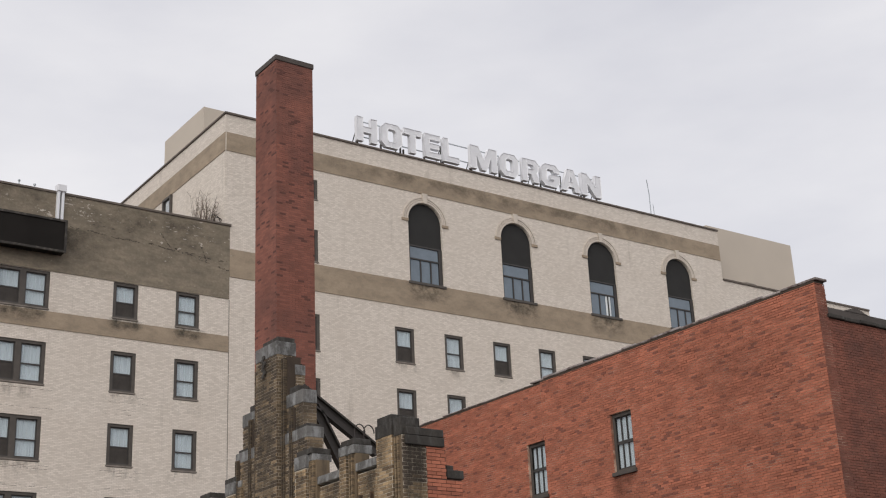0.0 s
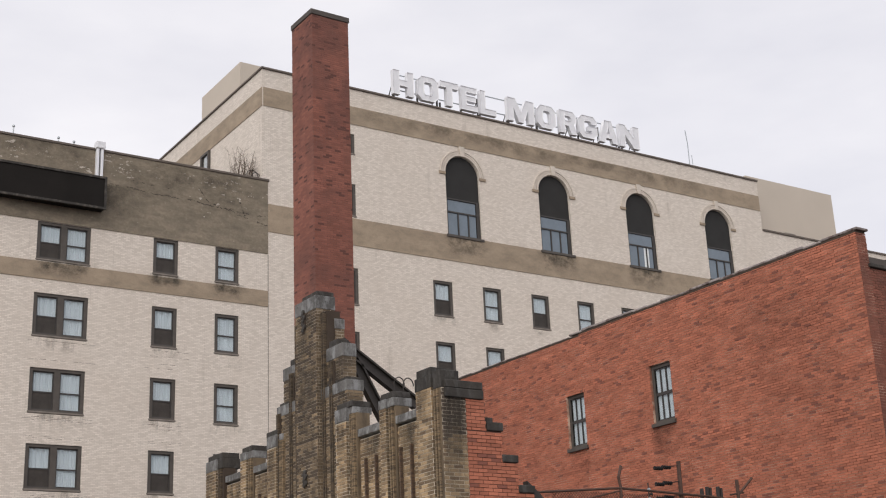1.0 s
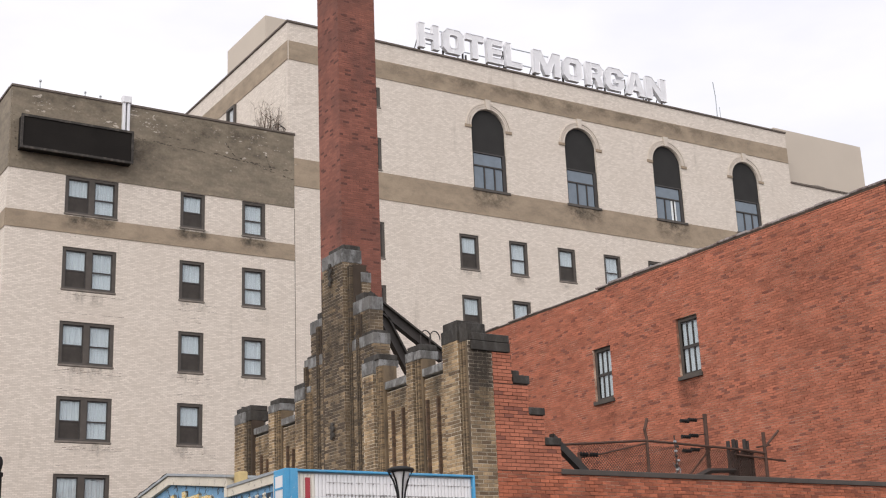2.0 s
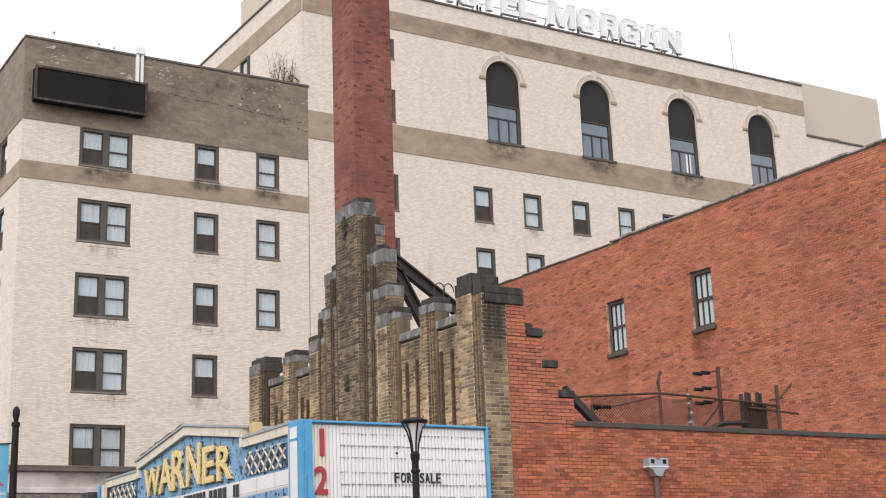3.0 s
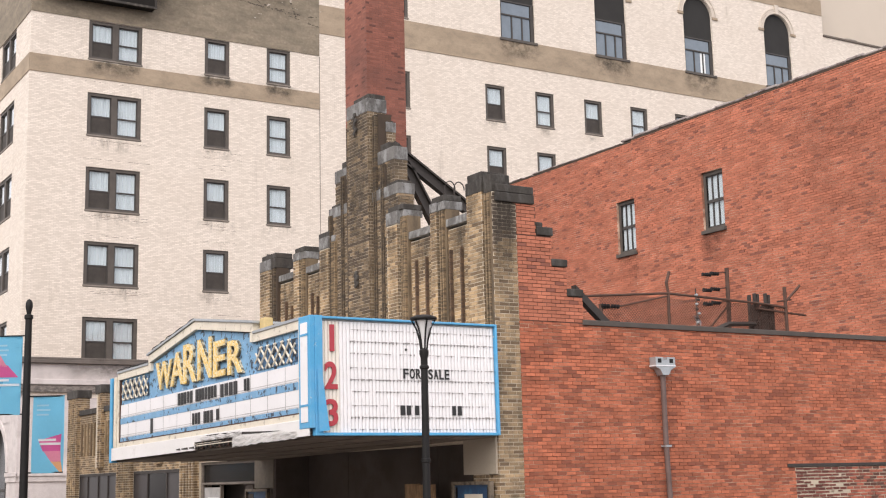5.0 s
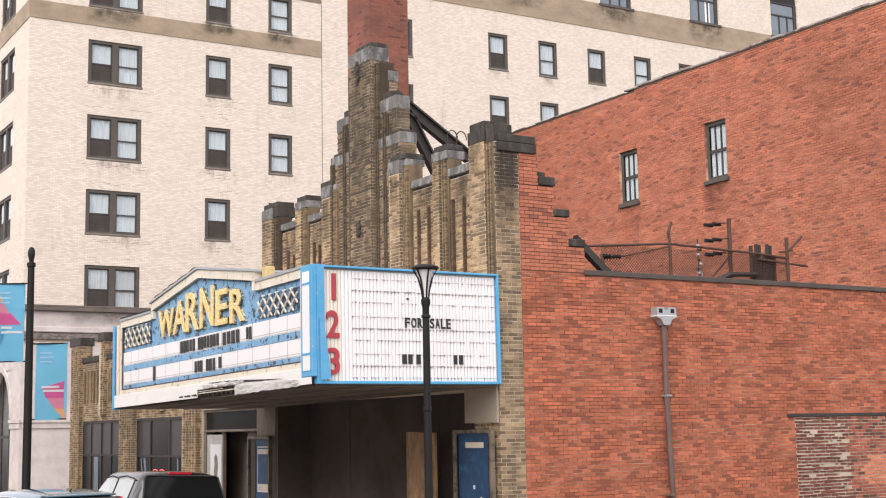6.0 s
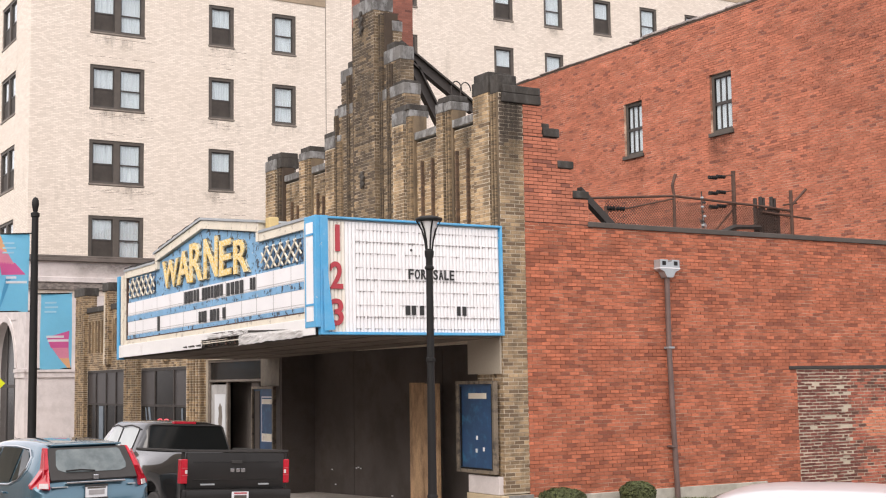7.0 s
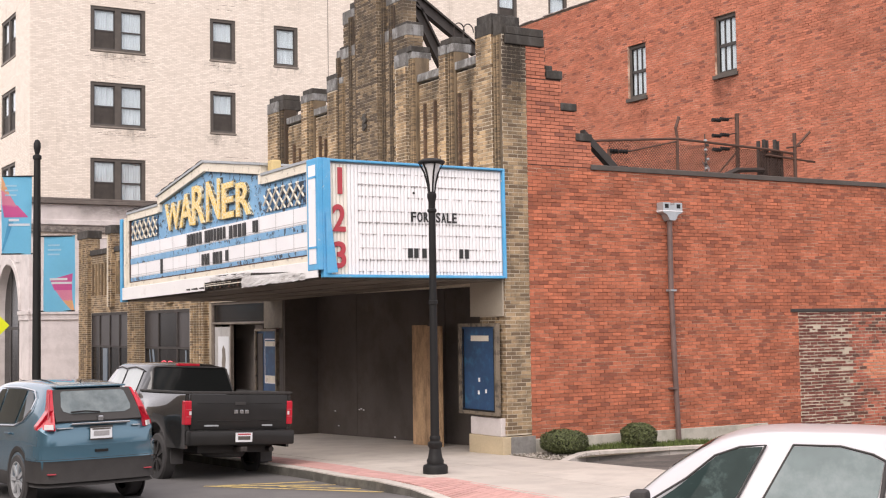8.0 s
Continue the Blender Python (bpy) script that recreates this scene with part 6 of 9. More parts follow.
film(low_wall, [(0.0, -0.041, 24.7), (5.1, -0.041, 24.7), (5.1, -0.041, 26.04), (0.0, -0.041, 26.04)], M["top_soot"], label="dark weathering under the parapet edge")
film(tall_wall, [(13.6, -0.041, 30.06), (47.6, -0.041, 30.06), (47.6, -0.041, 31.04), (13.6, -0.041, 31.04)], M["top_soot"], label="dark weathering on the band")
# film carries both the soot stain and the sign box's shade
film(low_wall, [(-0.0, -0.038, 22.36), (7.4, -0.038, 22.36), (7.4, -0.038, 24.6), (-0.0, -0.038, 24.6)], M["sign_soot_shade"], label="broad soot stain and painted shade round the sign box")

# the rendered parapet: a long broken crack with side branches, and patches where the coat has flaked off
rnd = random.Random(61)
vs, fs = [], []
def chip(u, z, w, h, v0):
    """A small ragged chip lying on the render."""
    i, n = len(vs), 6
    for k in range(n):
        a = 2 * math.pi * k / n + rnd.uniform(-0.3, 0.3)
        q = rnd.uniform(0.55, 1.0)
        vs.append((u + w * q * math.cos(a), v0, z + h * q * math.sin(a)))
    vs.append((u, v0 - 0.003, z))
    fs.extend((i + k, i + (k + 1) % n, i + n) for k in range(n))
for u_a, z_a, u_b, z_b, count in ((5.6, 24.55, 13.4, 24.20, 260), (10.6, 24.45, 13.4, 23.75, 90), (9.9, 25.1, 10.4, 24.4, 24), (11.9, 24.9, 12.3, 23.9, 30), (0.1, 24.9, 0.35, 22.6, 16), (6.4, 24.9, 8.4, 24.8, 20)):
    for k in range(count):
        t = rnd.random()
        u = u_a + (u_b - u_a) * t
        z = z_a + (z_b - z_a) * t + 0.10 * noise.noise(Vector((u * 0.9, z_a, 3.0))) + 0.05 * noise.noise(Vector((u * 4, z_a, 0.0)))
        if noise.noise(Vector((u * 1.7, z_a * 2, 9.0))) > -0.15:
            chip(u, z + rnd.gauss(0, 0.018), rnd.uniform(0.02, 0.08), rnd.uniform(0.008, 0.022), -0.031)
part("broken_cracks", quads("broken_cracks", vs, fs, mat("dark_crack", (0.055, 0.044, 0.034), 0.95, 0.3, 4, 30)), None, low_wall, "broken dark crack in the render")["kind"] = "stuff"
vs, fs = [], []
for u_c, z_c, su, sz, count in ((5.8, 25.6, 0.45, 0.22, 34), (6.4, 25.3, 0.3, 0.12, 20), (1.2, 25.5, 0.35, 0.25, 26), (2.6, 25.4, 0.3, 0.15, 8), (4.2, 25.1, 0.25, 0.15, 14), (10.4, 25.55, 0.6, 0.15, 22), (12.0, 25.3, 0.7, 0.3, 22), (8.4, 25.4, 0.8, 0.2, 10), (11.2, 24.7, 1.2, 0.4, 20)):
    for k in range(count):
        u, z = u_c + rnd.gauss(0, su), min(26.0, z_c + rnd.gauss(0, sz))
        w = 0.012 + rnd.expovariate(1 / 0.022)
        for j in range(rnd.randint(1, 3)):
            chip(u + rnd.gauss(0, 0.06), min(26.02, z + rnd.gauss(0, 0.02)), w * rnd.uniform(0.5, 1.6), w * rnd.uniform(0.3, 0.8), -0.031)
part("flaked_render", quads("flaked_render", vs, fs, mat("bare_render_patch", (0.50, 0.445, 0.38), 0.9, 0.2, 3, 30)), None, low_wall, "pale patches of flaked render")["kind"] = "stuff"

# bands and parapets
part("parapet_face", boxes((0.0, 13.44, -0.03, -0.003, 22.345, 26.05), bevel=0.006), M["parapet"], hotel, "stained tan rendered parapet")
part("band", boxes((0.0, 13.44, -0.03, -0.003, 19.72, 20.50), bevel=0.006), M["band"], hotel, "tan rendered band")
part("band", boxes((13.442, 47.7, -0.03, -0.003, 23.47, 24.90), bevel=0.006), M["band"], hotel, "tan rendered band")
part("band", boxes((13.2, 47.7, -0.03, -0.003, 30.05, 31.06), bevel=0.006), M["band"], hotel, "tan rendered band")
part("roof_edge", boxes((-0.06, 13.5, -0.08, 0.36, 26.05, 26.16), bevel=0.015), M["hotel_coping"], hotel, "brown metal roof edging")
part("roof_edge", boxes((13.08, 47.75, -0.08, 0.36, 32.05, 32.16), bevel=0.015), M["hotel_coping"], hotel, "brown metal roof edging")
part("expansion_joint", boxes((13.435, 13.465, -0.006, 0.0, 6.1, 22.3)), M["sill"], hotel)
# wall of the tower above the low block, and street side of the low block
tower_end = part("tower_end_wall", boxes((13.15, 13.45, 0.31, 19.0, 26.0, 32.05), (13.15, 13.451, 0.0, 0.305, 26.0, 32.05)), M["cream_brick"], hotel, "cream brick end wall of the tower")
part("band", boxes((13.12, 13.148, 0.0, 19.0, 30.05, 31.06)), M["band"], hotel, "tan rendered band")
part("roof_edge", boxes((13.08, 13.5, 0.37, 19.0, 32.05, 32.16), bevel=0.015), M["hotel_coping"], hotel, "brown metal roof edging")
turn = Matrix(((0, 1, 0, 0), (-1, 0, 0, 0), (0, 0, 1, 0), (0, 0, 0, 1)))   # u runs back along the street side
sash_window(tower_end, 0, 1.1, 28.0, 30.0, False, 0, Matrix.Translation((12.98, 7.4, 0)) @ turn)
street_wins = [(-5.25, -2.55, z - 1.80 if k == 0 else z - 1.95, z) for k, z in enumerate(ROWS_Z)] + [(-12.2, -9.6, z - 1.9, z) for z in ROWS_Z]
vs, fs = holed_wall(-34.0, -0.303, 6.05, 26.05, street_wins, 0.30)
street_wall = part("street_wall", quads("street_wall", [(v, -u, z) for u, v, z in vs], fs, M["cream_brick"]), None, hotel, "cream brick street wall")
for u0, u1, z0, z1 in street_wins:
    w = sash_window(street_wall, u0, u1, z0, z1, True, 1, Matrix.Identity(4) @ turn)
part("parapet_face", boxes((-0.03, -0.003, 0.0, 34.0, 22.345, 26.05)), M["parapet"], hotel, "stained tan rendered parapet")
part("band", boxes((-0.03, -0.003, 0.0, 34.0, 19.72, 20.50)), M["band"], hotel, "tan rendered band")
part("roof_edge", boxes((-0.08, 0.36, 0.365, 34.0, 26.05, 26.16), bevel=0.015), M["hotel_coping"], hotel, "brown metal roof edging")
part("low_roof", boxes((0.3, 13.15, 0.3, 34, 25.2, 25.35)), M["gravel_roof"], hotel)
part("tower_roof", boxes((13.45, 47.4, 0.3, 19, 31.6, 31.75)), M["gravel_roof"], hotel)
part("tower_back", boxes((13.45, 47.4, 18.8, 19, 6, 31.6)), M["cream_brick"], hotel)

# stone base of the hotel
part("stone_base", boxes((0.12, 13.4, 0.02, 0.3, -0.6, 6.05), (0.0, 13.4, -0.04, 0.3, 6.79, 7.42)), M["pale_stone"], hotel, "pale stone base walls")
part("ledge", boxes((-0.18, 13.5, -0.22, 0.2, 7.43, 7.58), (-0.12, 13.5, -0.16, 0.2, 7.585, 7.68), bevel=0.02), mat("stained_ledge", (0.13, 0.11, 0.098), 0.85, 0.3, 2, 30, 0.2), hotel, "dark stained stone ledge")
part("moulding", boxes((-0.16, 13.5, -0.18, 0.2, 6.56, 6.785), bevel=0.03), M["pale_stone"], hotel, "pale moulded course")
part("moulding", boxes((-0.10, 13.5, -0.12, 0.2, 6.25, 6.555), bevel=0.03), mat("sooty_moulding", (0.24, 0.21, 0.19), 0.85, 0.4, 2, 20, 0.2, second=(0.06, 0.055, 0.05), amount=0.8, edge=(0.45, 0.6), streak=3.0), hotel, "soot-stained moulded course")
part("wall_plinth_cap", boxes((0.02, 13.4, -0.10, 0.02, 2.90, 3.06), (0.05, 13.4, -0.05, 0.02, 2.68, 2.895), bevel=0.015), M["pale_stone"], hotel, "pale moulded string course")
M["frieze_soot"] = soot_film("frieze_soot", (0.10, 0.088, 0.080), 0.75, 1.2, 2.0, (0.30, 0.66))
film(hotel, [(0.0, -0.19, 6.55), (13.4, -0.19, 6.55), (13.4, -0.19, 7.43), (0.0, -0.19, 7.43)], M["frieze_soot"], label="grime washed down the stone frieze")
arch_open = [(-5.6, -1.6, -0.6, 5.05)]
vs, fs = holed_wall(-34.0, -0.0, -0.6, 7.42, arch_open, 0.45)
base_street = part("stone_street_wall", quads("stone_street_wall", [(v - 0.02, -u, z) for u, v, z in vs], fs, M["pale_stone"]), None, hotel, "pale stone street wall with arched openings")
c, R, n = 3.6, 2.0, 20
arc = [(c + R * math.cos(math.pi * k / n), 3.10 + R * math.sin(math.pi * k / n)) for k in range(n + 1)]
ring = [(c + (R + 0.26) * math.cos(math.pi * k / n), 3.10 + (R + 0.26) * math.sin(math.pi * k / n)) for k in range(n + 1)]
bm, moulding = bmesh.new(), bmesh.new()
for k in range(n):
    (a, b), (p, q) = arc[k], arc[k + 1]
    for x in (-0.02, 0.2):
        bm.faces.new([bm.verts.new(v) for v in ((x, a, b), (x, p, q), (x, p, 5.12), (x, a, 5.12))])
    bm.faces.new([bm.verts.new(v) for v in ((-0.02, a, b), (-0.02, p, q), (0.42, p, q), (0.42, a, b))])
    prism(moulding, [arc[k], ring[k], ring[k + 1], arc[k + 1]], "x", -0.075, -0.022)
part("arch_head", bm, M["pale_stone"], base_street)
bmesh.ops.remove_doubles(moulding, verts=list(moulding.verts), dist=0.0005)
part("archivolt", moulding, M["pale_stone"], base_street, "raised stone moulding round the arch")
part("string_course", boxes((-0.11, -0.021, -0.10, 1.598, 2.90, 3.06), (-0.07, -0.021, -0.05, 1.598, 2.68, 2.895), bevel=0.015), M["pale_stone"], base_street, "pale moulded string course")
w = part("arched_window", boxes((0.25, 0.32, 1.65, 5.55, 2.3, 2.42), (0.25, 0.32, 2.9, 3.0, -0.4, 5.0), (0.25, 0.32, 4.3, 4.4, -0.4, 5.0)), M["sash"], base_street, "dark arched shop window")
part("pane", boxes((0.28, 0.30, 1.55, 5.65, -0.5, 5.1)), M["dark_glass"], w)

# roof boxes, lower wing, rooftop sign and small gear
part("roof_house", boxes((15.08, 21.0, 6.85, 12.15, 31.7, 35.90)), M["beige"], hotel, "beige clad lift house")
part("roof_house", boxes((47.72, 55.8, 0.9, 9.0, 20.0, 32.81)), M["beige"], hotel, "beige clad stair block")
part("lower_wing", boxes((47.702, 62.0, 0.0, 0.3, 6.0, 28.74), (61.7, 62.0, 0.31, 19, 6, 28.74)), M["cream_brick"], hotel, "cream brick lower wing")
part("roof_edge", boxes((47.72, 62.0, -0.08, 0.36, 28.74, 28.86), bevel=0.012), M["hotel_coping"], hotel, "brown metal roof edging")
bm = bmesh.new()
for u0, r, h in ((50.6, 0.9, 0.5),):
    lathe(bm, [(r, 0), (r * 0.92, h * 0.5), (r * 0.5, h * 0.92), (0.02, h)], 16, (u0, 0.9, 28.74))
part("roof_vent", bm, M["sill"], hotel, "round roof vent", smooth=True)
M["sign_rim"] = mat("weathered_sign_rim", (0.035, 0.030, 0.026), 0.8, 0.4, 1.5, 30, second=(0.15, 0.13, 0.11), amount=0.6, edge=(0.5, 0.64))
box_sign = thing("black_sign_box", "weathered black sign box hung on the rendered parapet", "sign", pose(-0.10, 35.0, 0, 0, 0, -0.573))
part("case", boxes((0.34, 5.24, -0.55, -0.032, 23.12, 24.60), bevel=0.02), M["black_box"], box_sign)
part("rim", slotted([(0.41, 5.17, 23.19, 24.53)], 0.31, 5.27, 23.09, 24.63, 0.1, M["sign_rim"], "rim", lambda u, v, z: (u, v - 0.60, z)), None, box_sign, "weathered dark raised rim")
ducts = thing("vent_pipes", "pair of white metal pipes with a box on the parapet", "pipe", pose(-0.10, 35.0, 0, 0, 0, -0.573))
for u in (4.86, 5.06):
    part("pipe", boxes((u, u + 0.12, -0.24, -0.032, 24.58, 26.22), bevel=0.015), M["white_metal"], ducts)
part("box", boxes((4.82, 5.24, -0.30, 0.1, 26.10, 26.44), bevel=0.03), M["white_metal"], ducts, "white metal box")
gear = thing("roof_fittings", "small lights and clips along the roof edge", "fitting", pose(-0.10, 35.0, 0, 0, 0, -0.573))
for u, h in ((1.2, 0.35), (3.2, 0.18), (3.9, 0.12)):
    bm = tube(bmesh.new(), [(u, 0.1, 26.2), (u, 0.1, 26.2 + h)], 0.03, 6)
    lathe(bm, [(0.03, 0), (0.06, 0.04), (0.06, 0.09), (0.02, 0.13)], 10, (u, 0.1, 26.2 + h - 0.05))
    part("fitting", bm, M["galvanised"], gear)
antenna = thing("antenna", "thin pale whip antenna on the roof edge", "antenna", pose(-0.10, 35.0, 0, 0, 0, -0.573))
part("whip", tube(bmesh.new(), [(42.6, 0.6, 31.7), (42.6, 0.6, 33.9), (42.5, 0.6, 34.8)], 0.03, 5), M["galvanised"], antenna)
part("stay", tube(bmesh.new(), [(42.9, 0.6, 31.9), (42.85, 0.6, 33.2)], 0.02, 5), M["galvanised"], antenna)

# bare weeds growing on the low roof beside the tower
weed = thing("roof_weed", "bare twiggy weed growing from the roof edge", "weed", pose(-0.10, 35.0, 0, 0, 0, -0.573))
rnd = random.Random(77)
bm = bmesh.new()
for k in range(46):
    a, h = rnd.uniform(0, 6.28), rnd.uniform(0.5, 1.7)
    b = Vector((12.4 + rnd.uniform(-0.5, 0.5), 0.6 + rnd.uniform(-0.2, 0.3), 25.35))
    tip = b + Vector((math.cos(a) * h * 0.3, math.sin(a) * h * 0.2, 0.9 + h))
    mid = b.lerp(tip, 0.5) + Vector((rnd.uniform(-0.1, 0.1), 0, 0.1))
    tube(bm, [b, mid, tip], 0.018, 4, 0.004)
    for j in range(3):
        p = mid.lerp(tip, rnd.random())
        tube(bm, [p, p + Vector((rnd.uniform(-0.3, 0.3), rnd.uniform(-0.1, 0.1), rnd.uniform(0.05, 0.3)))], 0.008, 4, 0.003)
part("twigs", bm, M["twig"], weed)
loop = thing("wire_loops", "small dark wire loops standing on the roof edge", "wire", pose(-0.10, 35.0, 0, 0, 0, -0.573))
for u, r in ((12.75, 0.34), (12.95, 0.26)):
    part("loop", tube(bmesh.new(), [(u + r * math.cos(a), 0.30, 26.2 + r * 1.3 * math.sin(a)) for a in (math.pi * k / 12 for k in range(13))], 0.022, 6), M["steel"], loop)

# raised roof sign
sign = thing("roof_sign", "large white metal letters on a steel frame along the roof edge", "sign", pose(-0.10, 35.0, 0, 0, 0, -0.573))
SPANS = [("H", 20.96, 22.25), ("O", 22.50, 23.85), ("T", 23.96, 25.16), ("E", 25.34, 26.41), ("L", 26.60, 27.68), ("M", 28.47, 30.36), ("O", 30.59, 31.91), ("R", 32.20, 33.46), ("G", 33.60, 35.00), ("A", 35.14, 36.59), ("N", 36.70, 38.25)]
ROUND = [(0.5, 0), (0.2, 0), (0, 0.2), (0, 0.8), (0.2, 1), (0.5, 1), (0.5, 0.77), (0.37, 0.77), (0.31, 0.70), (0.31, 0.30), (0.37, 0.23), (0.5, 0.23)]
SLANT = [(0, 0), (0.30, 0), (0.35, 0.2), (0.5, 0.2), (0.5, 0.42), (0.42, 0.42), (0.5, 0.70), (0.5, 1), (0.33, 1)]
mirrored = lambda pts: [(1 - x, z) for x, z in reversed(pts)]
BLOCK = {  # heavy square-cut capitals on a unit box
    "H": [[(0, 0), (0.31, 0), (0.31, 0.38), (0.69, 0.38), (0.69, 0), (1, 0), (1, 1), (0.69, 1), (0.69, 0.62), (0.31, 0.62), (0.31, 1), (0, 1)]],
    "T": [[(0.34, 0), (0.66, 0), (0.66, 0.75), (1, 0.75), (1, 1), (0, 1), (0, 0.75), (0.34, 0.75)]],
    "E": [[(0, 0), (1, 0), (1, 0.23), (0.33, 0.23), (0.33, 0.39), (0.92, 0.39), (0.92, 0.61), (0.33, 0.61), (0.33, 0.77), (1, 0.77), (1, 1), (0, 1)]],
    "L": [[(0, 0), (1, 0), (1, 0.24), (0.34, 0.24), (0.34, 1), (0, 1)]],
    "M": [[(0, 0), (0.23, 0), (0.23, 0.58), (0.41, 0), (0.59, 0), (0.77, 0.58), (0.77, 0), (1, 0), (1, 1), (0.70, 1), (0.5, 0.42), (0.30, 1), (0, 1)]],
    "N": [[(0, 0), (0.29, 0), (0.29, 0.55), (0.70, 0), (1, 0), (1, 1), (0.71, 1), (0.71, 0.45), (0.30, 1), (0, 1)]],
    "R": [[(0, 0), (0.31, 0), (0.31, 1), (0, 1)], [(0.31, 1), (0.31, 0.78), (0.60, 0.78), (0.67, 0.72), (0.67, 0.62), (0.60, 0.56), (0.31, 0.56), (0.31, 0.35), (0.50, 0.35), (0.66, 0), (1, 0), (0.83, 0.40), (0.97, 0.54), (0.97, 0.82), (0.80, 1)]],
    "G": [[(1, 0.66), (0.70, 0.66), (0.64, 0.77), (0.37, 0.77), (0.31, 0.70), (0.31, 0.30), (0.37, 0.23), (0.63, 0.23), (0.69, 0.30), (0.69, 0.35), (0.52, 0.35), (0.52, 0.55), (1, 0.55), (1, 0.2), (0.8, 0), (0.2, 0), (0, 0.2), (0, 0.8), (0.2, 1), (0.8, 1), (1, 0.8)]],
    "O": [ROUND, mirrored(ROUND)], "A": [SLANT, mirrored(SLANT)]}
for ch, a, b in SPANS:                # channel letters: a sunk grey face inside a white rim
    case, face = bmesh.new(), bmesh.new()
    for outline in BLOCK[ch]:
        pts = [(a + (b - a) * x, 32.53 + 1.42 * z) for x, z in outline]
        prism(case, pts, "y", 0.24, 0.50)
    fronts = [f for f in case.faces if f.normal.y < -0.9]
    bmesh.ops.inset_region(case, faces=fronts, thickness=0.045, depth=-0.03)
    part("letter", case, M["white_metal"], sign)
for u in (21.24, 24.0, 26.72, 28.83, 30.81, 33.3, 35.4, 37.2, 38.2):
    part("support", boxes((u - 0.04, u + 0.04, 0.66, 0.74, 31.7, 33.6)), M["steel"], sign)
    part("stay", tube(bmesh.new(), [(u, 0.74, 33.5), (u - 0.02, 1.9, 31.7)], 0.03, 5), M["steel"], sign)
for z in (32.95, 33.85):
    part("rail", boxes((21.2, 38.4, 0.63, 0.67, z, z + 0.05)), M["galvanised"], sign)
for ch, a, b in SPANS:
    part("leg", boxes((a + 0.1, a + 0.17, 0.5, 0.6, 32.16, 32.75)), M["steel"], sign)


# ---- the marquee; it hangs a little lower towards the hotel ----
XM = -4.15
marquee = thing("marquee", "old theatre marquee with yellow letters, blue frames and white letter boards", "marquee", pose(0, 0, 0, -0.83, 0, 0))
body = part("body", prism(bmesh.new(), [(-0.05, 3.10), (10.10, 3.10), (10.10, 4.94), (7.65, 4.94), (7.65, 5.06), (4.95, 5.46), (2.18, 5.06), (2.18, 4.94), (-0.05, 4.94)], "x", XM + 0.14, XF + 0.06), M["cream_paint"], marquee, "cream painted marquee body")
soffit = part("soffit", boxes((XM + 0.06, XF - 0.02, -0.04, 10.08, 3.05, 3.096)), M["soffit"], marquee, "stained soffit boarding")
for x in (XM + 0.9, XM + 1.8, XM + 2.7):
    part("soffit_batten", boxes((x, x + 0.05, 0.0, 10.0, 3.040, 3.0499)), M["soffit"], soffit)
# front: blue field, cream trim, fascia
part("blue_field", prism(bmesh.new(), [(0.26, 3.44), (9.64, 3.44), (9.64, 4.86), (7.54, 4.86), (7.54, 5.02), (4.95, 5.42), (2.29, 5.02), (2.29, 4.86), (0.26, 4.86)], "x", XM + 0.02, XM + 0.135), M["worn_blue"], marquee, "blue field with flaking paint")
def rim(pts, w, x0, x1, name="trim", m="cream_paint"):
    """Mitred boards along a run of (y, z) points, w below the line."""
    for (a, b), (c, d) in zip(pts, pts[1:]):
        bm = bmesh.new()
        if abs(a - c) < 1e-6:
            prism(bm, [(a - w / 2, min(b, d)), (a + w / 2, min(b, d)), (a + w / 2, max(b, d)), (a - w / 2, max(b, d))], "x", x0, x1)
        else:
            prism(bm, [(a, b - w), (c, d - w), (c, d), (a, b)], "x", x0, x1)
        part(name, bm, M[m], marquee, "cream trim board with worn paint")
for run, w, out in (([(0.24, 5.0), (2.16, 5.0)], 0.15, 0.040), ([(7.67, 5.0), (9.70, 5.0)], 0.15, 0.040), ([(2.18, 5.19), (4.95, 5.58)], 0.16, 0.050), ([(4.95, 5.58), (7.65, 5.19)], 0.16, 0.050),
                    ([(2.24, 4.86), (2.24, 5.03)], 0.13, 0.045), ([(7.59, 4.86), (7.59, 5.03)], 0.13, 0.045), ([(0.27, 3.36), (0.27, 4.86)], 0.10, 0.042), ([(9.66, 3.36), (9.66, 4.86)], 0.10, 0.042), ([(0.23, 3.45), (9.70, 3.45)], 0.10, 0.043)):
    rim(run, w, XM - out, XM + 0.13)
for a, b in ((0.22, 2.16), (7.67, 9.72)):
    part("cap_strip", prism(bmesh.new(), [(a, 5.0), (b, 5.0), (b, 5.045), (a, 5.045)], "x", XM - 0.06, XM + 0.5), M["galvanised"], marquee)
part("gable_cap", prism(bmesh.new(), [(2.12, 5.19), (4.95, 5.59), (7.71, 5.19), (7.71, 5.23), (4.95, 5.635), (2.12, 5.23)], "x", XM - 0.08, XM + 0.6), M["galvanised"], marquee, "grey metal gable capping")
# a thin raised bead and rust line inside the trim
for a, b, z0, z1 in ((0.34, 9.58, 3.455, 3.475), (0.325, 0.345, 3.46, 4.86), (9.575, 9.595, 3.46, 4.86)):
    part("trim_bead", boxes((XM - 0.030, XM + 0.02, a, b, z0, z1)), M["rust"], marquee, "rusty bead inside the trim")
part("roof_block", boxes((XM + 0.06, XM + 0.24, 1.92, 2.12, 4.95, 5.27), bevel=0.02), mat("ochre_box", (0.55, 0.42, 0.20), 0.7, 0.15, 3, 40), marquee, "ochre box on the marquee roof")
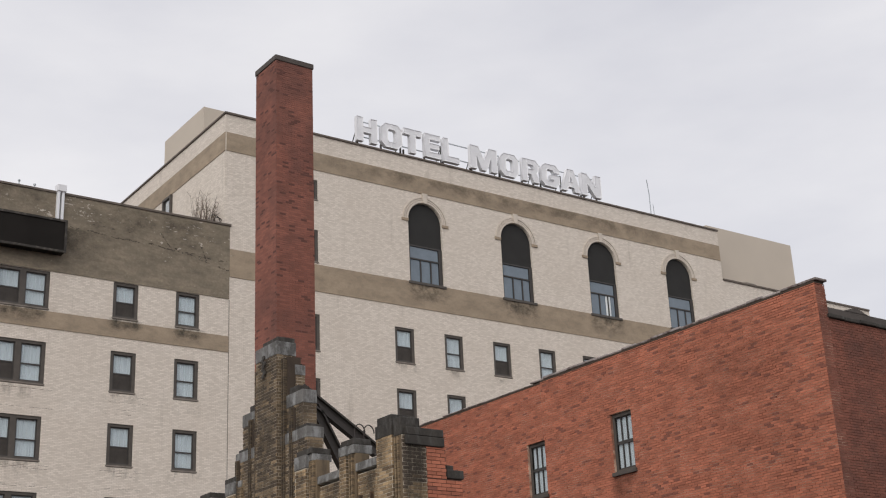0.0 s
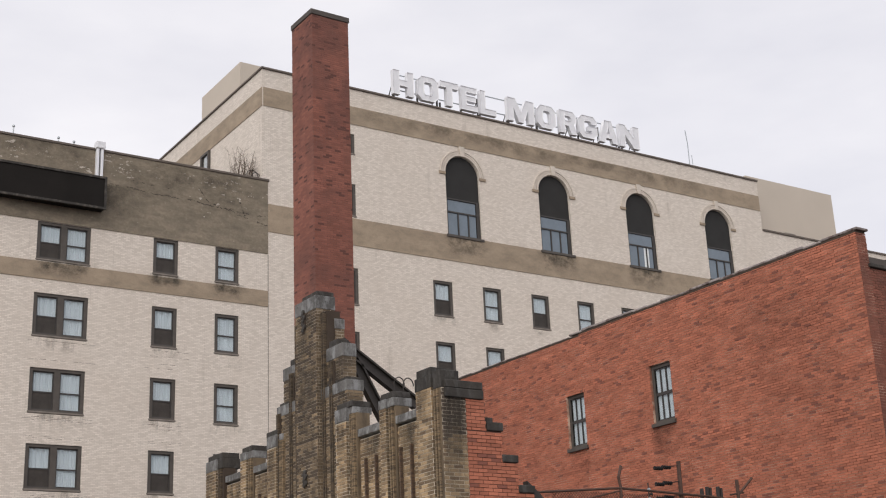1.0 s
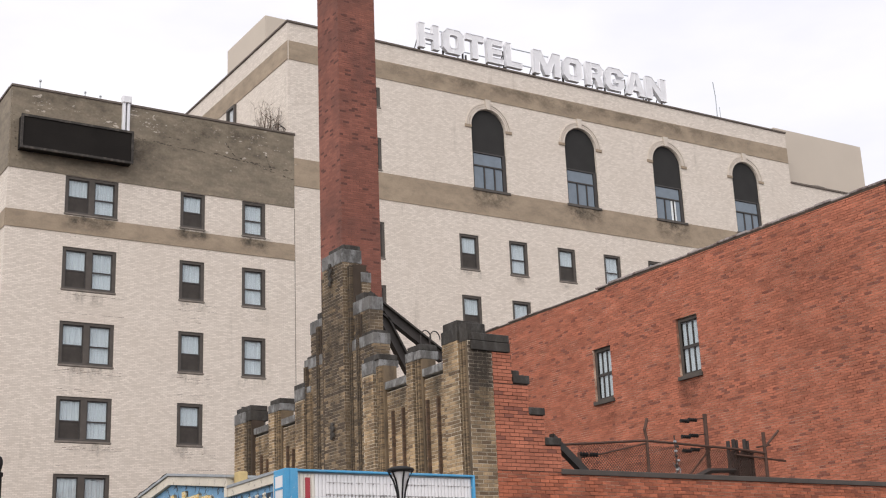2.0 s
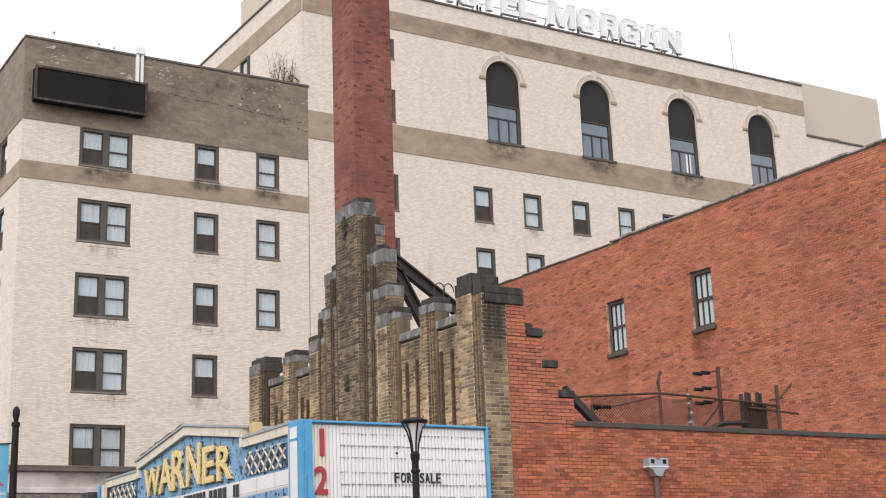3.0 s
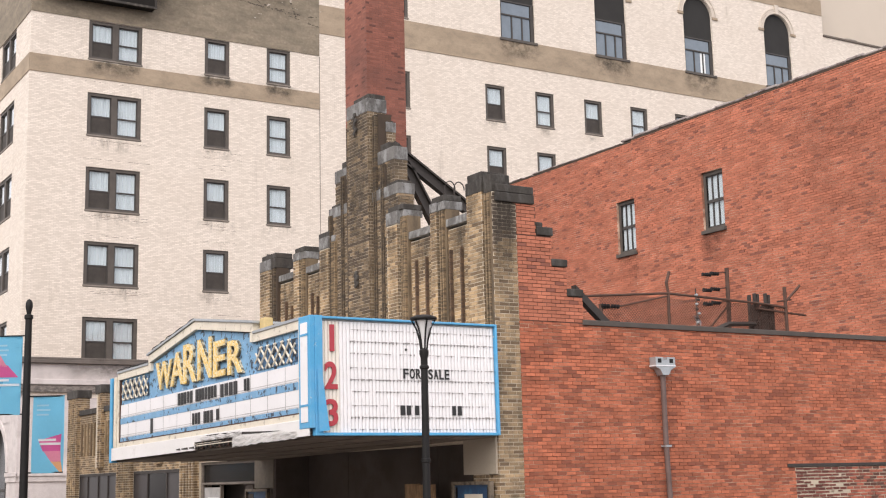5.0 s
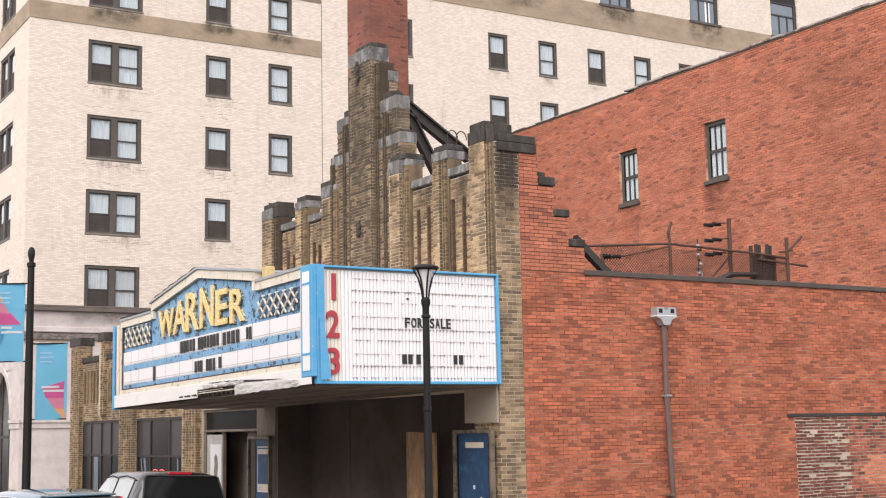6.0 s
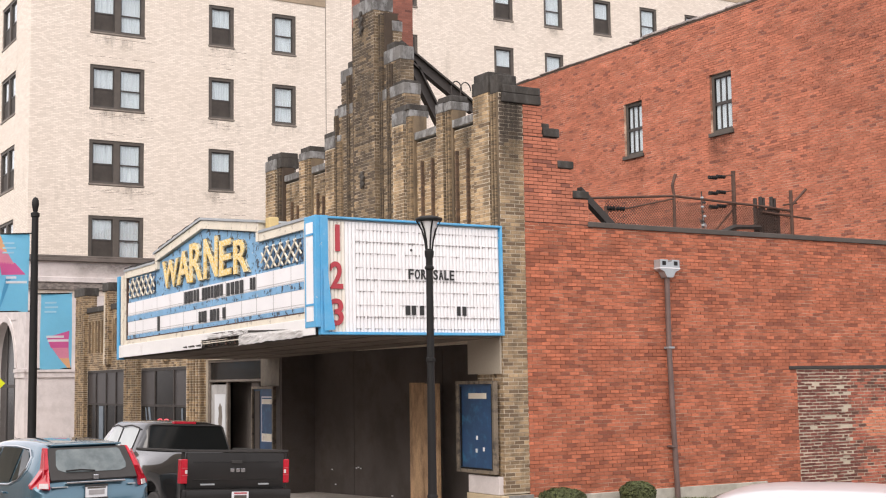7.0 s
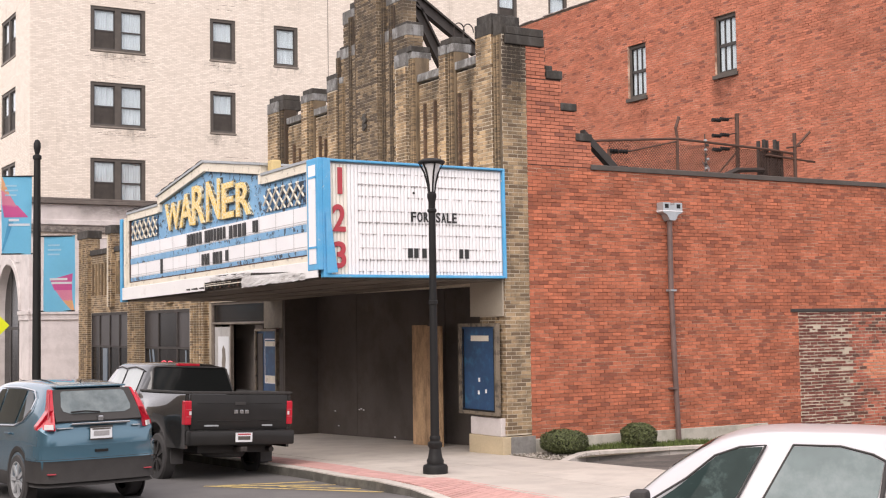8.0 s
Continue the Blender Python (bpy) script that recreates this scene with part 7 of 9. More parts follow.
# fascia below: a straight board, torn open in the middle, with a crumpled sheet hanging beside the hole
part("fascia", boxes((XM - 0.060, XM - 0.035, 4.95, 10.10, 3.08, 3.355), (XM - 0.060, XM - 0.035, 2.98, 4.95, 3.23, 3.355), (XM - 0.060, XM - 0.035, -0.08, 2.98, 3.08, 3.355), bevel=0.004), M["fascia"], marquee, "white fascia board")
part("fascia_core", boxes((XM - 0.03, XM + 0.12, -0.05, 10.08, 3.12, 3.34)), M["steel"], marquee)
rnd = random.Random(9)
for k in range(9):                      # ribs and scraps inside the hole
    y0 = 3.06 + k * 0.215
    part("torn_rib", boxes((XM - 0.05, XM - 0.032, y0, y0 + rnd.uniform(0.015, 0.04), 3.085, 3.232)), M["rust" if k % 2 else "steel"], marquee, "rusty rib in the torn opening")
part("torn_lath", boxes((XM - 0.066, XM - 0.052, 3.1, 4.85, 3.150, 3.168), (XM - 0.064, XM - 0.05, 3.6, 4.95, 3.19, 3.20)), M["cream_paint"], marquee, "bare lath in the torn opening")
def crumpled(y0, y1, top, low, seed, out):
    """A bent sheet between two ends; top(t) and low(t) are heights along it."""
    bm, rows, n, m = bmesh.new(), [], 44, 7
    for j in range(n + 1):
        t = j / n
        y = y0 + (y1 - y0) * t
        row = []
        for q in range(m + 1):
            f = q / m
            z = low(t) + (top(t) - low(t)) * f + 0.008 * noise.noise(Vector((y * 6, f * 3, seed)))
            row.append(bm.verts.new((XM - 0.066 - out * (1 - f) * math.sin(math.pi * min(1.0, t * 1.15)) - 0.030 * abs(noise.noise(Vector((y * 3.1, f * 2, seed + 4)))) - 0.012 * abs(noise.noise(Vector((y * 11, f * 6, seed)))), y, z)))
        rows.append(row)
    for a, b in zip(rows, rows[1:]):
        for q in range(m):
            bm.faces.new((a[q], b[q], b[q + 1], a[q + 1]))
    bmesh.ops.solidify(bm, geom=list(bm.faces), thickness=0.006)
    return bm
ragged = lambda t, a, seed: a * noise.noise(Vector((t * 9, seed, 0.0))) + a * 0.6 * noise.noise(Vector((t * 27, seed, 1.0)))
part("crumpled_sheet", crumpled(3.02, 0.35, lambda t: 3.235 + ragged(t, 0.035, 2.0) - 0.05 * t, lambda t: 3.045 + 0.02 * t + ragged(t, 0.02, 5.0), 3.0, 0.05), M["fascia"], marquee, "crumpled white metal sheet hanging from the fascia")
part("crumpled_sheet", crumpled(4.6, 2.6, lambda t: 3.315 + ragged(t, 0.03, 7.0), lambda t: 3.245 + ragged(t, 0.035, 8.0), 6.0, 0.05), M["fascia"], marquee, "torn lip of the fascia")
# dark piece stands for the ragged shadow and split above the sheet
dark = bmesh.new()
prism(dark, [(4.35, 3.335), (3.6, 3.33), (2.9, 3.315), (2.0, 3.27), (0.95, 3.225), (1.9, 3.235), (2.8, 3.262), (3.5, 3.29), (4.2, 3.315)], "x", XM - 0.068, XM - 0.061)
part("torn_gap", dark, M["steel"], marquee, "dark strip for split and shadow above the hanging sheet")
for a, b in ((5.92, 5.72), (5.64, 5.30), (5.22, 4.96)):
    part("torn_slot", prism(bmesh.new(), [(a, 3.145), (b, 3.155), (b - 0.03, 3.115), (a - 0.04, 3.125)], "x", XM - 0.068, XM - 0.061), M["steel"], marquee, "dark split in the fascia")
# letter boards on the front
for z0, z1 in ((3.99, 4.285), (3.56, 3.86)):
    edges = (0.35, 0.91, 1.64, 2.37, 3.05, 3.82, 4.56, 5.30, 6.04, 6.83, 7.63, 8.53, 9.05, 9.57)
    for a, b in zip(edges, edges[1:]):
        part("letter_board", boxes((XM - 0.005, XM + 0.018, a + 0.004, b - 0.004, z0, z1)), M["white_panel"], marquee)
    for a in edges[1:-1]:
        part("board_joint", boxes((XM - 0.0065, XM + 0.010, a - 0.006, a + 0.006, z0, z1)), M["joint"], marquee, "grey joint between letter boards")
    part("blue_band", boxes((XM - 0.012, XM + 0.0195, 0.33, 9.59, z0 - (0.128 if z0 > 3.9 else 0.082), z0 - 0.002), bevel=0.003), M["worn_blue"], marquee, "blue band with flaking paint")
    part("track", boxes((XM - 0.010, XM - 0.0055, 0.35, 9.57, (z0 + z1) / 2 - 0.1, (z0 + z1) / 2 - 0.093)), M["track"], marquee)
    part("track", boxes((XM - 0.010, XM - 0.0055, 0.35, 9.57, z0 + 0.01, z0 + 0.017)), M["track"], marquee)
# writing on the boards that cannot be read: plain dark bars
rnd = random.Random(4)
def bars(y_from, y_to, z0, z1, n):
    w = (y_from - y_to) / n
    for k in range(n):
        a = y_from - k * w
        part("text_bar", boxes((XM - 0.022, XM - 0.014, a - w * 0.86, a - w * rnd.uniform(0.05, 0.2), z0 + rnd.uniform(0, 0.02), z1)), M["ink"], marquee)
bars(5.98, 5.15, 4.01, 4.25, 5)
bars(5.02, 3.92, 4.01, 4.25, 7)
bars(3.78, 2.92, 4.00, 4.24, 4)
bars(2.66, 2.38, 4.01, 4.24, 2)
bars(5.20, 4.75, 3.57, 3.80, 3)
bars(4.60, 4.10, 3.57, 3.80, 3)
bars(3.95, 3.78, 3.58, 3.80, 1)
bars(7.58, 7.42, 3.54, 3.86, 1)
# lattice panels
M["peeled_blue"] = mat("peeled_blue_paint", (0.10, 0.21, 0.36), 0.7, 0.3, 3.0, 40, 0.1, second=(0.022, 0.026, 0.034), amount=0.95, edge=(0.47, 0.52))
for y0, y1, z0, z1 in ((0.46, 2.10, 4.34, 4.73), (7.76, 9.42, 4.38, 4.80)):
    part("lattice_ground", boxes((XM + 0.004, XM + 0.018, y0, y1, z0, z1)), M["peeled_blue"], marquee, "blue ground peeled to dark metal")
    bm = bmesh.new()
    run, gap = 0.42, 0.29
    for s in (0, 1):
        y = y0 - run
        while y < y1:
            p, q = [y, z0], [y + run, z1]
            if p[0] < y0:
                p = [y0, z0 + (y0 - y) / run * (z1 - z0)]
            if q[0] > y1:
                q = [y1, z0 + (y1 - y) / run * (z1 - z0)]
            if q[0] - p[0] > 0.04:
                if s:
                    p, q = [y0 + y1 - p[0], p[1]], [y0 + y1 - q[0], q[1]]
                tube(bm, [(XM - 0.02 - 0.012 * s, *p), (XM - 0.02 - 0.012 * s, *q)], 0.018, 5)
            y += gap
    part("lattice", bm, M["cream_paint"], marquee, "cream diamond lattice")
# raised yellow letters, taller towards the middle
M["letter_rim"] = mat("dark_letter_edge", (0.10, 0.085, 0.06), 0.7, 0.4, 4, 40, second=(0.6, 0.55, 0.42), amount=0.9, edge=(0.5, 0.56))
NAME = [("W", 7.19, 6.26, 4.41, 4.98), ("A", 6.32, 5.60, 4.42, 5.08), ("R", 5.60, 4.92, 4.41, 5.18), ("N", 4.83, 4.13, 4.41, 5.19), ("E", 4.02, 3.46, 4.39, 5.06), ("R", 3.33, 2.66, 4.37, 4.99)]
for ch, a, b, z0, z1 in NAME:
    back = letter(ch, marquee, M["letter_rim"], lambda u, v, d: (XM + 0.03 - 0.06 * d, a + 0.012 + (b - a - 0.024) * u, z0 - 0.012 + (z1 - z0 + 0.024) * v), bold=0.035, name="letter_case")
    front = letter(ch, back, M["yellow_letter"], lambda u, v, d: (XM - 0.032 - 0.02 * d, a + (b - a) * u, z0 + (z1 - z0) * v), bold=0.015)
    front["label"] = "flaking yellow raised letter"
# corner light boxes
part("corner_box", boxes((XM - 0.07, XM + 0.02, -0.17, 0.25, 3.20, 5.03), bevel=0.01), M["blue_paint"], marquee, "blue corner box")
part("corner_panel", boxes((XM - 0.078, XM - 0.072, -0.09, 0.17, 3.30, 4.92)), M["white_panel"], marquee, "white corner panel")
for z in (4.70, 3.55):
    part("corner_bar", boxes((XM - 0.086, XM - 0.073, -0.10, 0.18, z, z + 0.035)), M["blue_paint"], marquee)
part("corner_box", boxes((XM - 0.07, XM + 0.10, 10.03, 10.17, 3.04, 4.93), bevel=0.01), M["blue_paint"], marquee, "blue corner box")
# solid dark strip takes the place of the gap's shade
part("corner_gap", boxes((XM - 0.03, XM + 0.02, 9.94, 10.03, 3.40, 4.86)), M["steel"], marquee, "dark strip standing for the shaded gap beside the box")
part("corner_strip", boxes((XM - 0.055, XM + 0.02, 9.76, 9.93, 3.36, 4.93), bevel=0.008), M["cream_paint"], marquee, "cream end board with worn paint")
# side letter board towards the lot
YS = -0.12
M["slat_gap"] = mat("slat_gap", (0.50, 0.48, 0.46), 0.7, 0.2, 3, 40)
M["joint_dark"] = mat("groove_dirt_shadow", (0.33, 0.32, 0.31), 0.9, 0.3, 3, 40)
part("side_back", boxes((-3.98, XF - 0.01, YS + 0.02, YS + 0.07, 3.12, 4.98)), M["slat_gap"], marquee)
for x0, x1, z0, z1 in ((-4.13, -3.99, 3.08, 5.03), (-0.60, -0.56, 3.08, 5.02), (-3.99, -0.60, 4.985, 5.02), (-3.99, -0.61, 3.08, 3.125)):
    part("side_frame", boxes((x0, x1, YS - 0.06, YS + 0.07, z0, z1), bevel=0.008), M["blue_paint"], marquee, "bright blue frame")
part("peeling_strip", prism(bmesh.new(), [(-4.10, 4.14), (-4.03, 4.16), (-4.00, 3.9), (-3.90, 3.16), (-4.09, 3.14)], "y", YS - 0.10, YS - 0.085), M["blue_paint"], marquee, "peeling blue strip")
n = 50
w = (3.99 - 0.61) / n
slat = bmesh.new()
profile = [(0.0, 0.0), (0.006, -0.016), (w * 0.3, -0.022), (w * 0.7, -0.022), (w - 0.012, -0.016), (w - 0.006, 0.0)]
lo, hi = [slat.verts.new((x, y, 0.0)) for x, y in profile], [slat.verts.new((x, y, 1.82)) for x, y in profile]
for k in range(len(profile) - 1):
    slat.faces.new((lo[k], lo[k + 1], hi[k + 1], hi[k]))
slat.faces.new(hi)
slat.faces.new(list(reversed(lo)))
slat_mesh = mesh_of(slat, M["white_panel"], "slat")
cream_slat = slat_mesh.copy()
cream_slat.materials[0] = mat("yellowed_sign_panel", (0.78, 0.74, 0.66), 0.5, 0.05, 1.5, 40)
for k in range(n):
    part("slat", cream_slat if k < 5 else slat_mesh, None, marquee, at=Matrix.Translation((-3.99 + k * w, YS + 0.02, 3.13)))
rnd = random.Random(6)
track, dirt = bmesh.new(), bmesh.new()
for k, z in enumerate((4.82, 4.625, 4.43, 4.19, 3.995, 3.80, 3.57, 3.375, 3.18)):
    heavy = k % 3 == 1
    for j in range(8, n):               # a clear bead on each slat; dark dashes for groove shadow and dirt
        x = -3.99 + j * w
        if rnd.random() < (0.96 if heavy else 0.8):
            box(track, x + 0.006, x + w - 0.008, YS - 0.009, YS - 0.001, z, z + 0.008)
        if rnd.random() < (0.85 if heavy else 0.5):
            d = rnd.uniform(0.010, 0.030) * (1.3 if heavy else 0.8)
            box(dirt, x - 0.008, x + 0.009, YS - 0.006, YS + 0.016, z - d * 0.7, z + d * 0.5)
        if heavy and rnd.random() < 0.35:
            box(dirt, x + 0.012, x + w - 0.016, YS - 0.0105, YS - 0.0095, z - 0.008, z + rnd.uniform(0.004, 0.016))
part("letter_track", track, M["track"], marquee)["kind"] = "stuff"
part("track_dirt", dirt, M["joint_dark"], marquee)["kind"] = "stuff"
part("clip", lathe(bmesh.new(), [(0.004, -0.012), (0.022, -0.008), (0.022, 0.0)], 10, (-2.40, YS - 0.008, 4.52), "y"), M["ink"], marquee)
for ch, x0, x1, z0, z1 in (("1", -3.84, -3.76, 4.45, 4.89), ("2", -3.94, -3.71, 3.83, 4.28), ("3", -3.93, -3.71, 3.23, 3.67)):
    if ch == "1":
        part("numeral", boxes((x0, x1, YS - 0.03, YS - 0.004, z0, z1)), M["red_letter"], marquee, "dull red numeral")
    else:
        letter(ch, marquee, M["red_letter"], lambda u, v, d: (x0 + (x1 - x0) * u, YS - 0.004 - 0.026 * d, z0 + (z1 - z0) * v), bold=0.02, name="numeral")
def board_word(word, x0, x1, z0, z1):
    step = (x1 - x0) / len(word)
    for k, ch in enumerate(word):
        a, b = x0 + step * k, x0 + step * (k + 0.80)
        letter(ch, marquee, M["ink"], lambda u, v, d: (a + (b - a) * u, YS - 0.004 - 0.012 * d, z0 + (z1 - z0) * v), bold=0.02)
board_word("FOR", -2.46, -2.09, 4.03, 4.20)
board_word("SALE", -1.97, -1.53, 4.03, 4.20)
for x0, x1 in ((-2.53, -2.42), (-2.41, -2.31), (-2.25, -2.15), (-2.07, -1.99), (-1.51, -1.42), (-1.40, -1.30)):
    part("text_bar", boxes((x0, x1 - 0.02, YS - 0.016, YS - 0.004, 3.42, 3.58)), M["ink"], marquee)

# ---- street lamp ----
lamp = thing("street_lamp", "black cast iron street lamp with flared lantern on the pavement", "street lamp", pose(-3.05, -1.75, 0.0))
lamp.scale = (0.86, 0.86, 1)
part("base", lathe(bmesh.new(), [(0.225, 0.0), (0.225, 0.10), (0.21, 0.13), (0.15, 0.15), (0.155, 0.20), (0.13, 0.24), (0.105, 0.38), (0.13, 0.42), (0.13, 0.47), (0.09, 0.50), (0.10, 0.55), (0.085, 0.58)], 20), M["black"], lamp, "fluted cast iron base", smooth=True)
part("pole", lathe(bmesh.new(), [(0.082, 0.55), (0.075, 1.5), (0.068, 2.6), (0.085, 2.61), (0.085, 2.66), (0.068, 2.67), (0.062, 4.03), (0.085, 4.05), (0.085, 4.08), (0.062, 4.10), (0.062, 4.20), (0.085, 4.27), (0.085, 4.33), (0.05, 4.36)], 20), M["black"], lamp, smooth=True)
head = part("lantern", lathe(bmesh.new(), [(0.235, 4.80), (0.25, 4.82), (0.245, 4.84), (0.17, 4.87), (0.08, 4.885), (0.0, 4.89)], 24), M["black"], lamp, "flared black lantern", smooth=True)
part("lens", lathe(bmesh.new(), [(0.05, 4.36), (0.06, 4.46), (0.10, 4.64), (0.17, 4.79), (0.10, 4.80)], 20), M["lamp_glass"], head, "frosted lantern glass", smooth=True)
for k in range(6):
    a = k * math.pi / 3 + 0.3
    part("rib", tube(bmesh.new(), [(r * math.cos(a), r * math.sin(a), z) for r, z in ((0.055, 4.34), (0.075, 4.48), (0.13, 4.66), (0.225, 4.81))], 0.016, 6), M["black"], head)

# ---- banner pole, banners, warning sign ----
BX, BY = -3.8, 19.25
banner_pole = thing("banner_pole", "black street pole with two hanging banners", "pole", pose(BX, BY, fall(BY)))
part("pole", lathe(bmesh.new(), [(0.18, 0.0), (0.18, 0.5), (0.125, 0.7), (0.115, 4.0), (0.095, 7.5), (0.125, 7.52), (0.125, 7.62), (0.06, 7.66), (0.08, 7.75), (0.105, 7.86), (0.10, 7.98), (0.06, 8.07), (0.0, 8.1)], 16), M["black"], banner_pole, smooth=True)
right = Vector((0.855, -0.519, 0))
def banner(s0, s1, z0, z1, seed, cone):
    """A printed cloth banner between two arms; s is the distance from the pole across the street view."""
    o = Vector((0, 0, 0))
    n = Vector((-0.519, -0.855, 0))
    def at(s, z, d):
        return tuple(right * s + n * (d + 0.03 * math.sin(s * 3.0 + z * 1.7 + seed)) + Vector((0, 0, z)))
    for z in (z0 + 0.02, z1 - 0.02):
        part("arm", tube(bmesh.new(), [tuple(right * (0.1 if s1 > 0 else -0.1) + Vector((0, 0, z))), tuple(right * (s1 if s1 > 0 else s0) + Vector((0, 0, z)))], 0.022, 6), M["black"], banner_pole)
    def sheet(pts_uv, d, m, name, label=""):
        bm = bmesh.new()
        k = 10
        (a, b, c, e) = pts_uv          # corners in 0..1: left-low, right-low, right-high, left-high
        grid = []
        for j in range(k + 1):
            row = []
            for i in range(k + 1):
                u, v = i / k, j / k
                p = [(1 - v) * ((1 - u) * a[q] + u * b[q]) + v * ((1 - u) * e[q] + u * c[q]) for q in (0, 1)]
                row.append(bm.verts.new(at(s0 + (s1 - s0) * p[0], z0 + (z1 - z0) * p[1], d)))
            grid.append(row)
        for r, t in zip(grid, grid[1:]):
            for i in range(k):
                bm.faces.new((r[i], r[i + 1], t[i + 1], t[i]))
        bmesh.ops.solidify(bm, geom=list(bm.faces), thickness=0.004)
        return part(name, bm, m, cloth if name != "cloth" else banner_pole, label, True)
    cloth = sheet(((0, 0), (1, 0), (1, 1), (0, 1)), 0.0, M["banner_cyan"], "cloth", "sky blue printed banner")
    for quad, m in cone:
        sheet(quad, 0.006, m, "print")
    for v, u0, u1 in ((0.86, 0.12, 0.5), (0.80, 0.12, 0.55), (0.74, 0.12, 0.5)):
        sheet(((u0, v), (u1, v), (u1, v + 0.022), (u0, v + 0.022)), 0.010, M["banner_pale"], "text_bar")
    for v, u0, u1 in ((0.41, 0.2, 0.75), (0.36, 0.25, 0.9)) if seed else ((0.42, 0.25, 0.6), (0.36, 0.25, 0.95)):
        sheet(((u0, v), (u1, v), (u1, v + 0.03), (u0, v + 0.03)), 0.012, M["white_metal"], "text_bar")
M["banner_cyan"] = mat("banner_cyan", (0.20, 0.55, 0.74), 0.7, 0.08, 1, 30)
M["banner_pale"] = mat("banner_pale_print", (0.45, 0.68, 0.80), 0.7, 0.05, 1, 30)
M["banner_pink"] = mat("banner_pink", (0.72, 0.13, 0.36), 0.7, 0.1, 1, 30)
M["banner_rose"] = mat("banner_rose", (0.80, 0.30, 0.42), 0.7, 0.1, 1, 30)
M["banner_orange"] = mat("banner_orange", (0.85, 0.48, 0.25), 0.7, 0.1, 1, 30)
M["banner_deep"] = mat("banner_deep_blue", (0.10, 0.40, 0.62), 0.7, 0.1, 1, 30)
banner(-1.02, -0.16, 4.76, 7.05, 0, [(((0.0, 0.80), (0.32, 0.72), (0.0, 1.0), (0.0, 1.0)), M["banner_orange"]), (((0.02, 0.62), (0.52, 0.60), (0.30, 0.74), (0.0, 0.82)), M["banner_rose"]), (((0.1, 0.47), (0.90, 0.47), (0.54, 0.62), (0.02, 0.63)), M["banner_pink"]), (((0.0, 0.05), (0.05, 0.05), (0.45, 0.45), (0.25, 0.45)), M["banner_deep"])])
banner(0.20, 1.10, 3.10, 5.30, 1, [(((0.30, 0.40), (0.90, 0.40), (0.92, 0.50), (0.22, 0.42)), M["banner_pink"]), (((0.35, 0.28), (0.90, 0.28), (0.90, 0.41), (0.22, 0.41)), M["banner_pink"]), (((0.62, 0.14), (0.92, 0.14), (0.90, 0.28), (0.38, 0.28)), M["banner_rose"]), (((0.92, 0.0), (0.99, 0.0), (0.92, 0.15), (0.60, 0.15)), M["banner_orange"])])
caution = thing("warning_sign", "fluorescent yellow diamond warning sign on a post", "sign", pose(-5.34, 18.6, fall(18)))
part("plate", prism(bmesh.new(), [(-0.62, 2.72), (0.0, 2.10), (0.62, 2.72), (0.0, 3.34)], "y", -0.02, 0.0), M["sign_yellow"], caution, "fluorescent yellow plate")
part("post", boxes((-0.03, 0.03, 0.002, 0.05, 0.0, 3.1)), M["galvanised"], caution)

# ---- railing with dry shrubs ----
rail = thing("iron_railing", "low black iron railing round a dry planting bed", "railing")
for k in range(23):
    y = 17.4 + k * 0.26
    part("bar", boxes((-3.21, -3.19, y, y + 0.02, fall(y), fall(y) + 0.86)), M["black"], rail)
for y in (17.35, 19.9, 23.1):
    part("post", boxes((-3.24, -3.16, y, y + 0.08, fall(y), fall(y) + 1.02), bevel=0.01), M["black"], rail)
for z in (0.12, 0.84):
    part("rail", boxes((-3.215, -3.185, 17.4, 23.1, fall(20) + z, fall(20) + z + 0.035)), M["black"], rail)
for k in range(8):
    part("bar", boxes((-3.2 + k * 0.3, -3.18 + k * 0.3, 17.34, 17.36, fall(18), fall(18) + 0.86)), M["black"], rail)
part("rail", boxes((-3.2, -0.9, 17.335, 17.365, fall(18) + 0.84, fall(18) + 0.875)), M["black"], rail)
rnd = random.Random(40)
for cx, cy in ((-2.6, 20.6), (-2.4, 22.6)):
    bush = thing("dry_shrub", "bare brown shrub behind the iron railing", "shrub", pose(cx, cy, fall(cy)), group="dry shrubs")
    bm = bmesh.new()
    for k in range(150):
        a, l = rnd.uniform(0, 6.28), rnd.uniform(0.5, 1.1)
        b = Vector((0.25 * math.cos(a), 0.25 * math.sin(a), 0))
        tube(bm, [b, b + Vector((math.cos(a) * l * 0.45, math.sin(a) * l * 0.6, l * 0.7)), b + Vector((math.cos(a + 0.4) * l * 0.75, math.sin(a + 0.4) * l * 0.9, l))], 0.009, 4, 0.003)
    part("twigs", bm, M["twig"], bush)

# red neon loops hanging in the shop window
neon = thing("neon_sign", "small red neon loops hanging in the shop window", "neon sign")
glow = mat("red_neon", (0.8, 0.08, 0.10), 0.4, 0.05, 3, 30)
glow.node_tree.nodes["Principled BSDF"].inputs["Emission Color"].default_value = (1.0, 0.12, 0.16, 1)
glow.node_tree.nodes["Principled BSDF"].inputs["Emission Strength"].default_value = 0.55
for cy in (17.22, 17.76):
    part("loop", tube(bmesh.new(), [(-0.53, cy + 0.20 * math.cos(a), 1.28 + 0.06 * math.sin(a)) for a in (2 * math.pi * k / 16 for k in range(17))], 0.013, 6), glow, neon)
part("hanger", tube(bmesh.new(), [(-0.53, 17.49, 1.33), (-0.53, 17.49, 1.75)], 0.004, 5), M["steel"], neon)

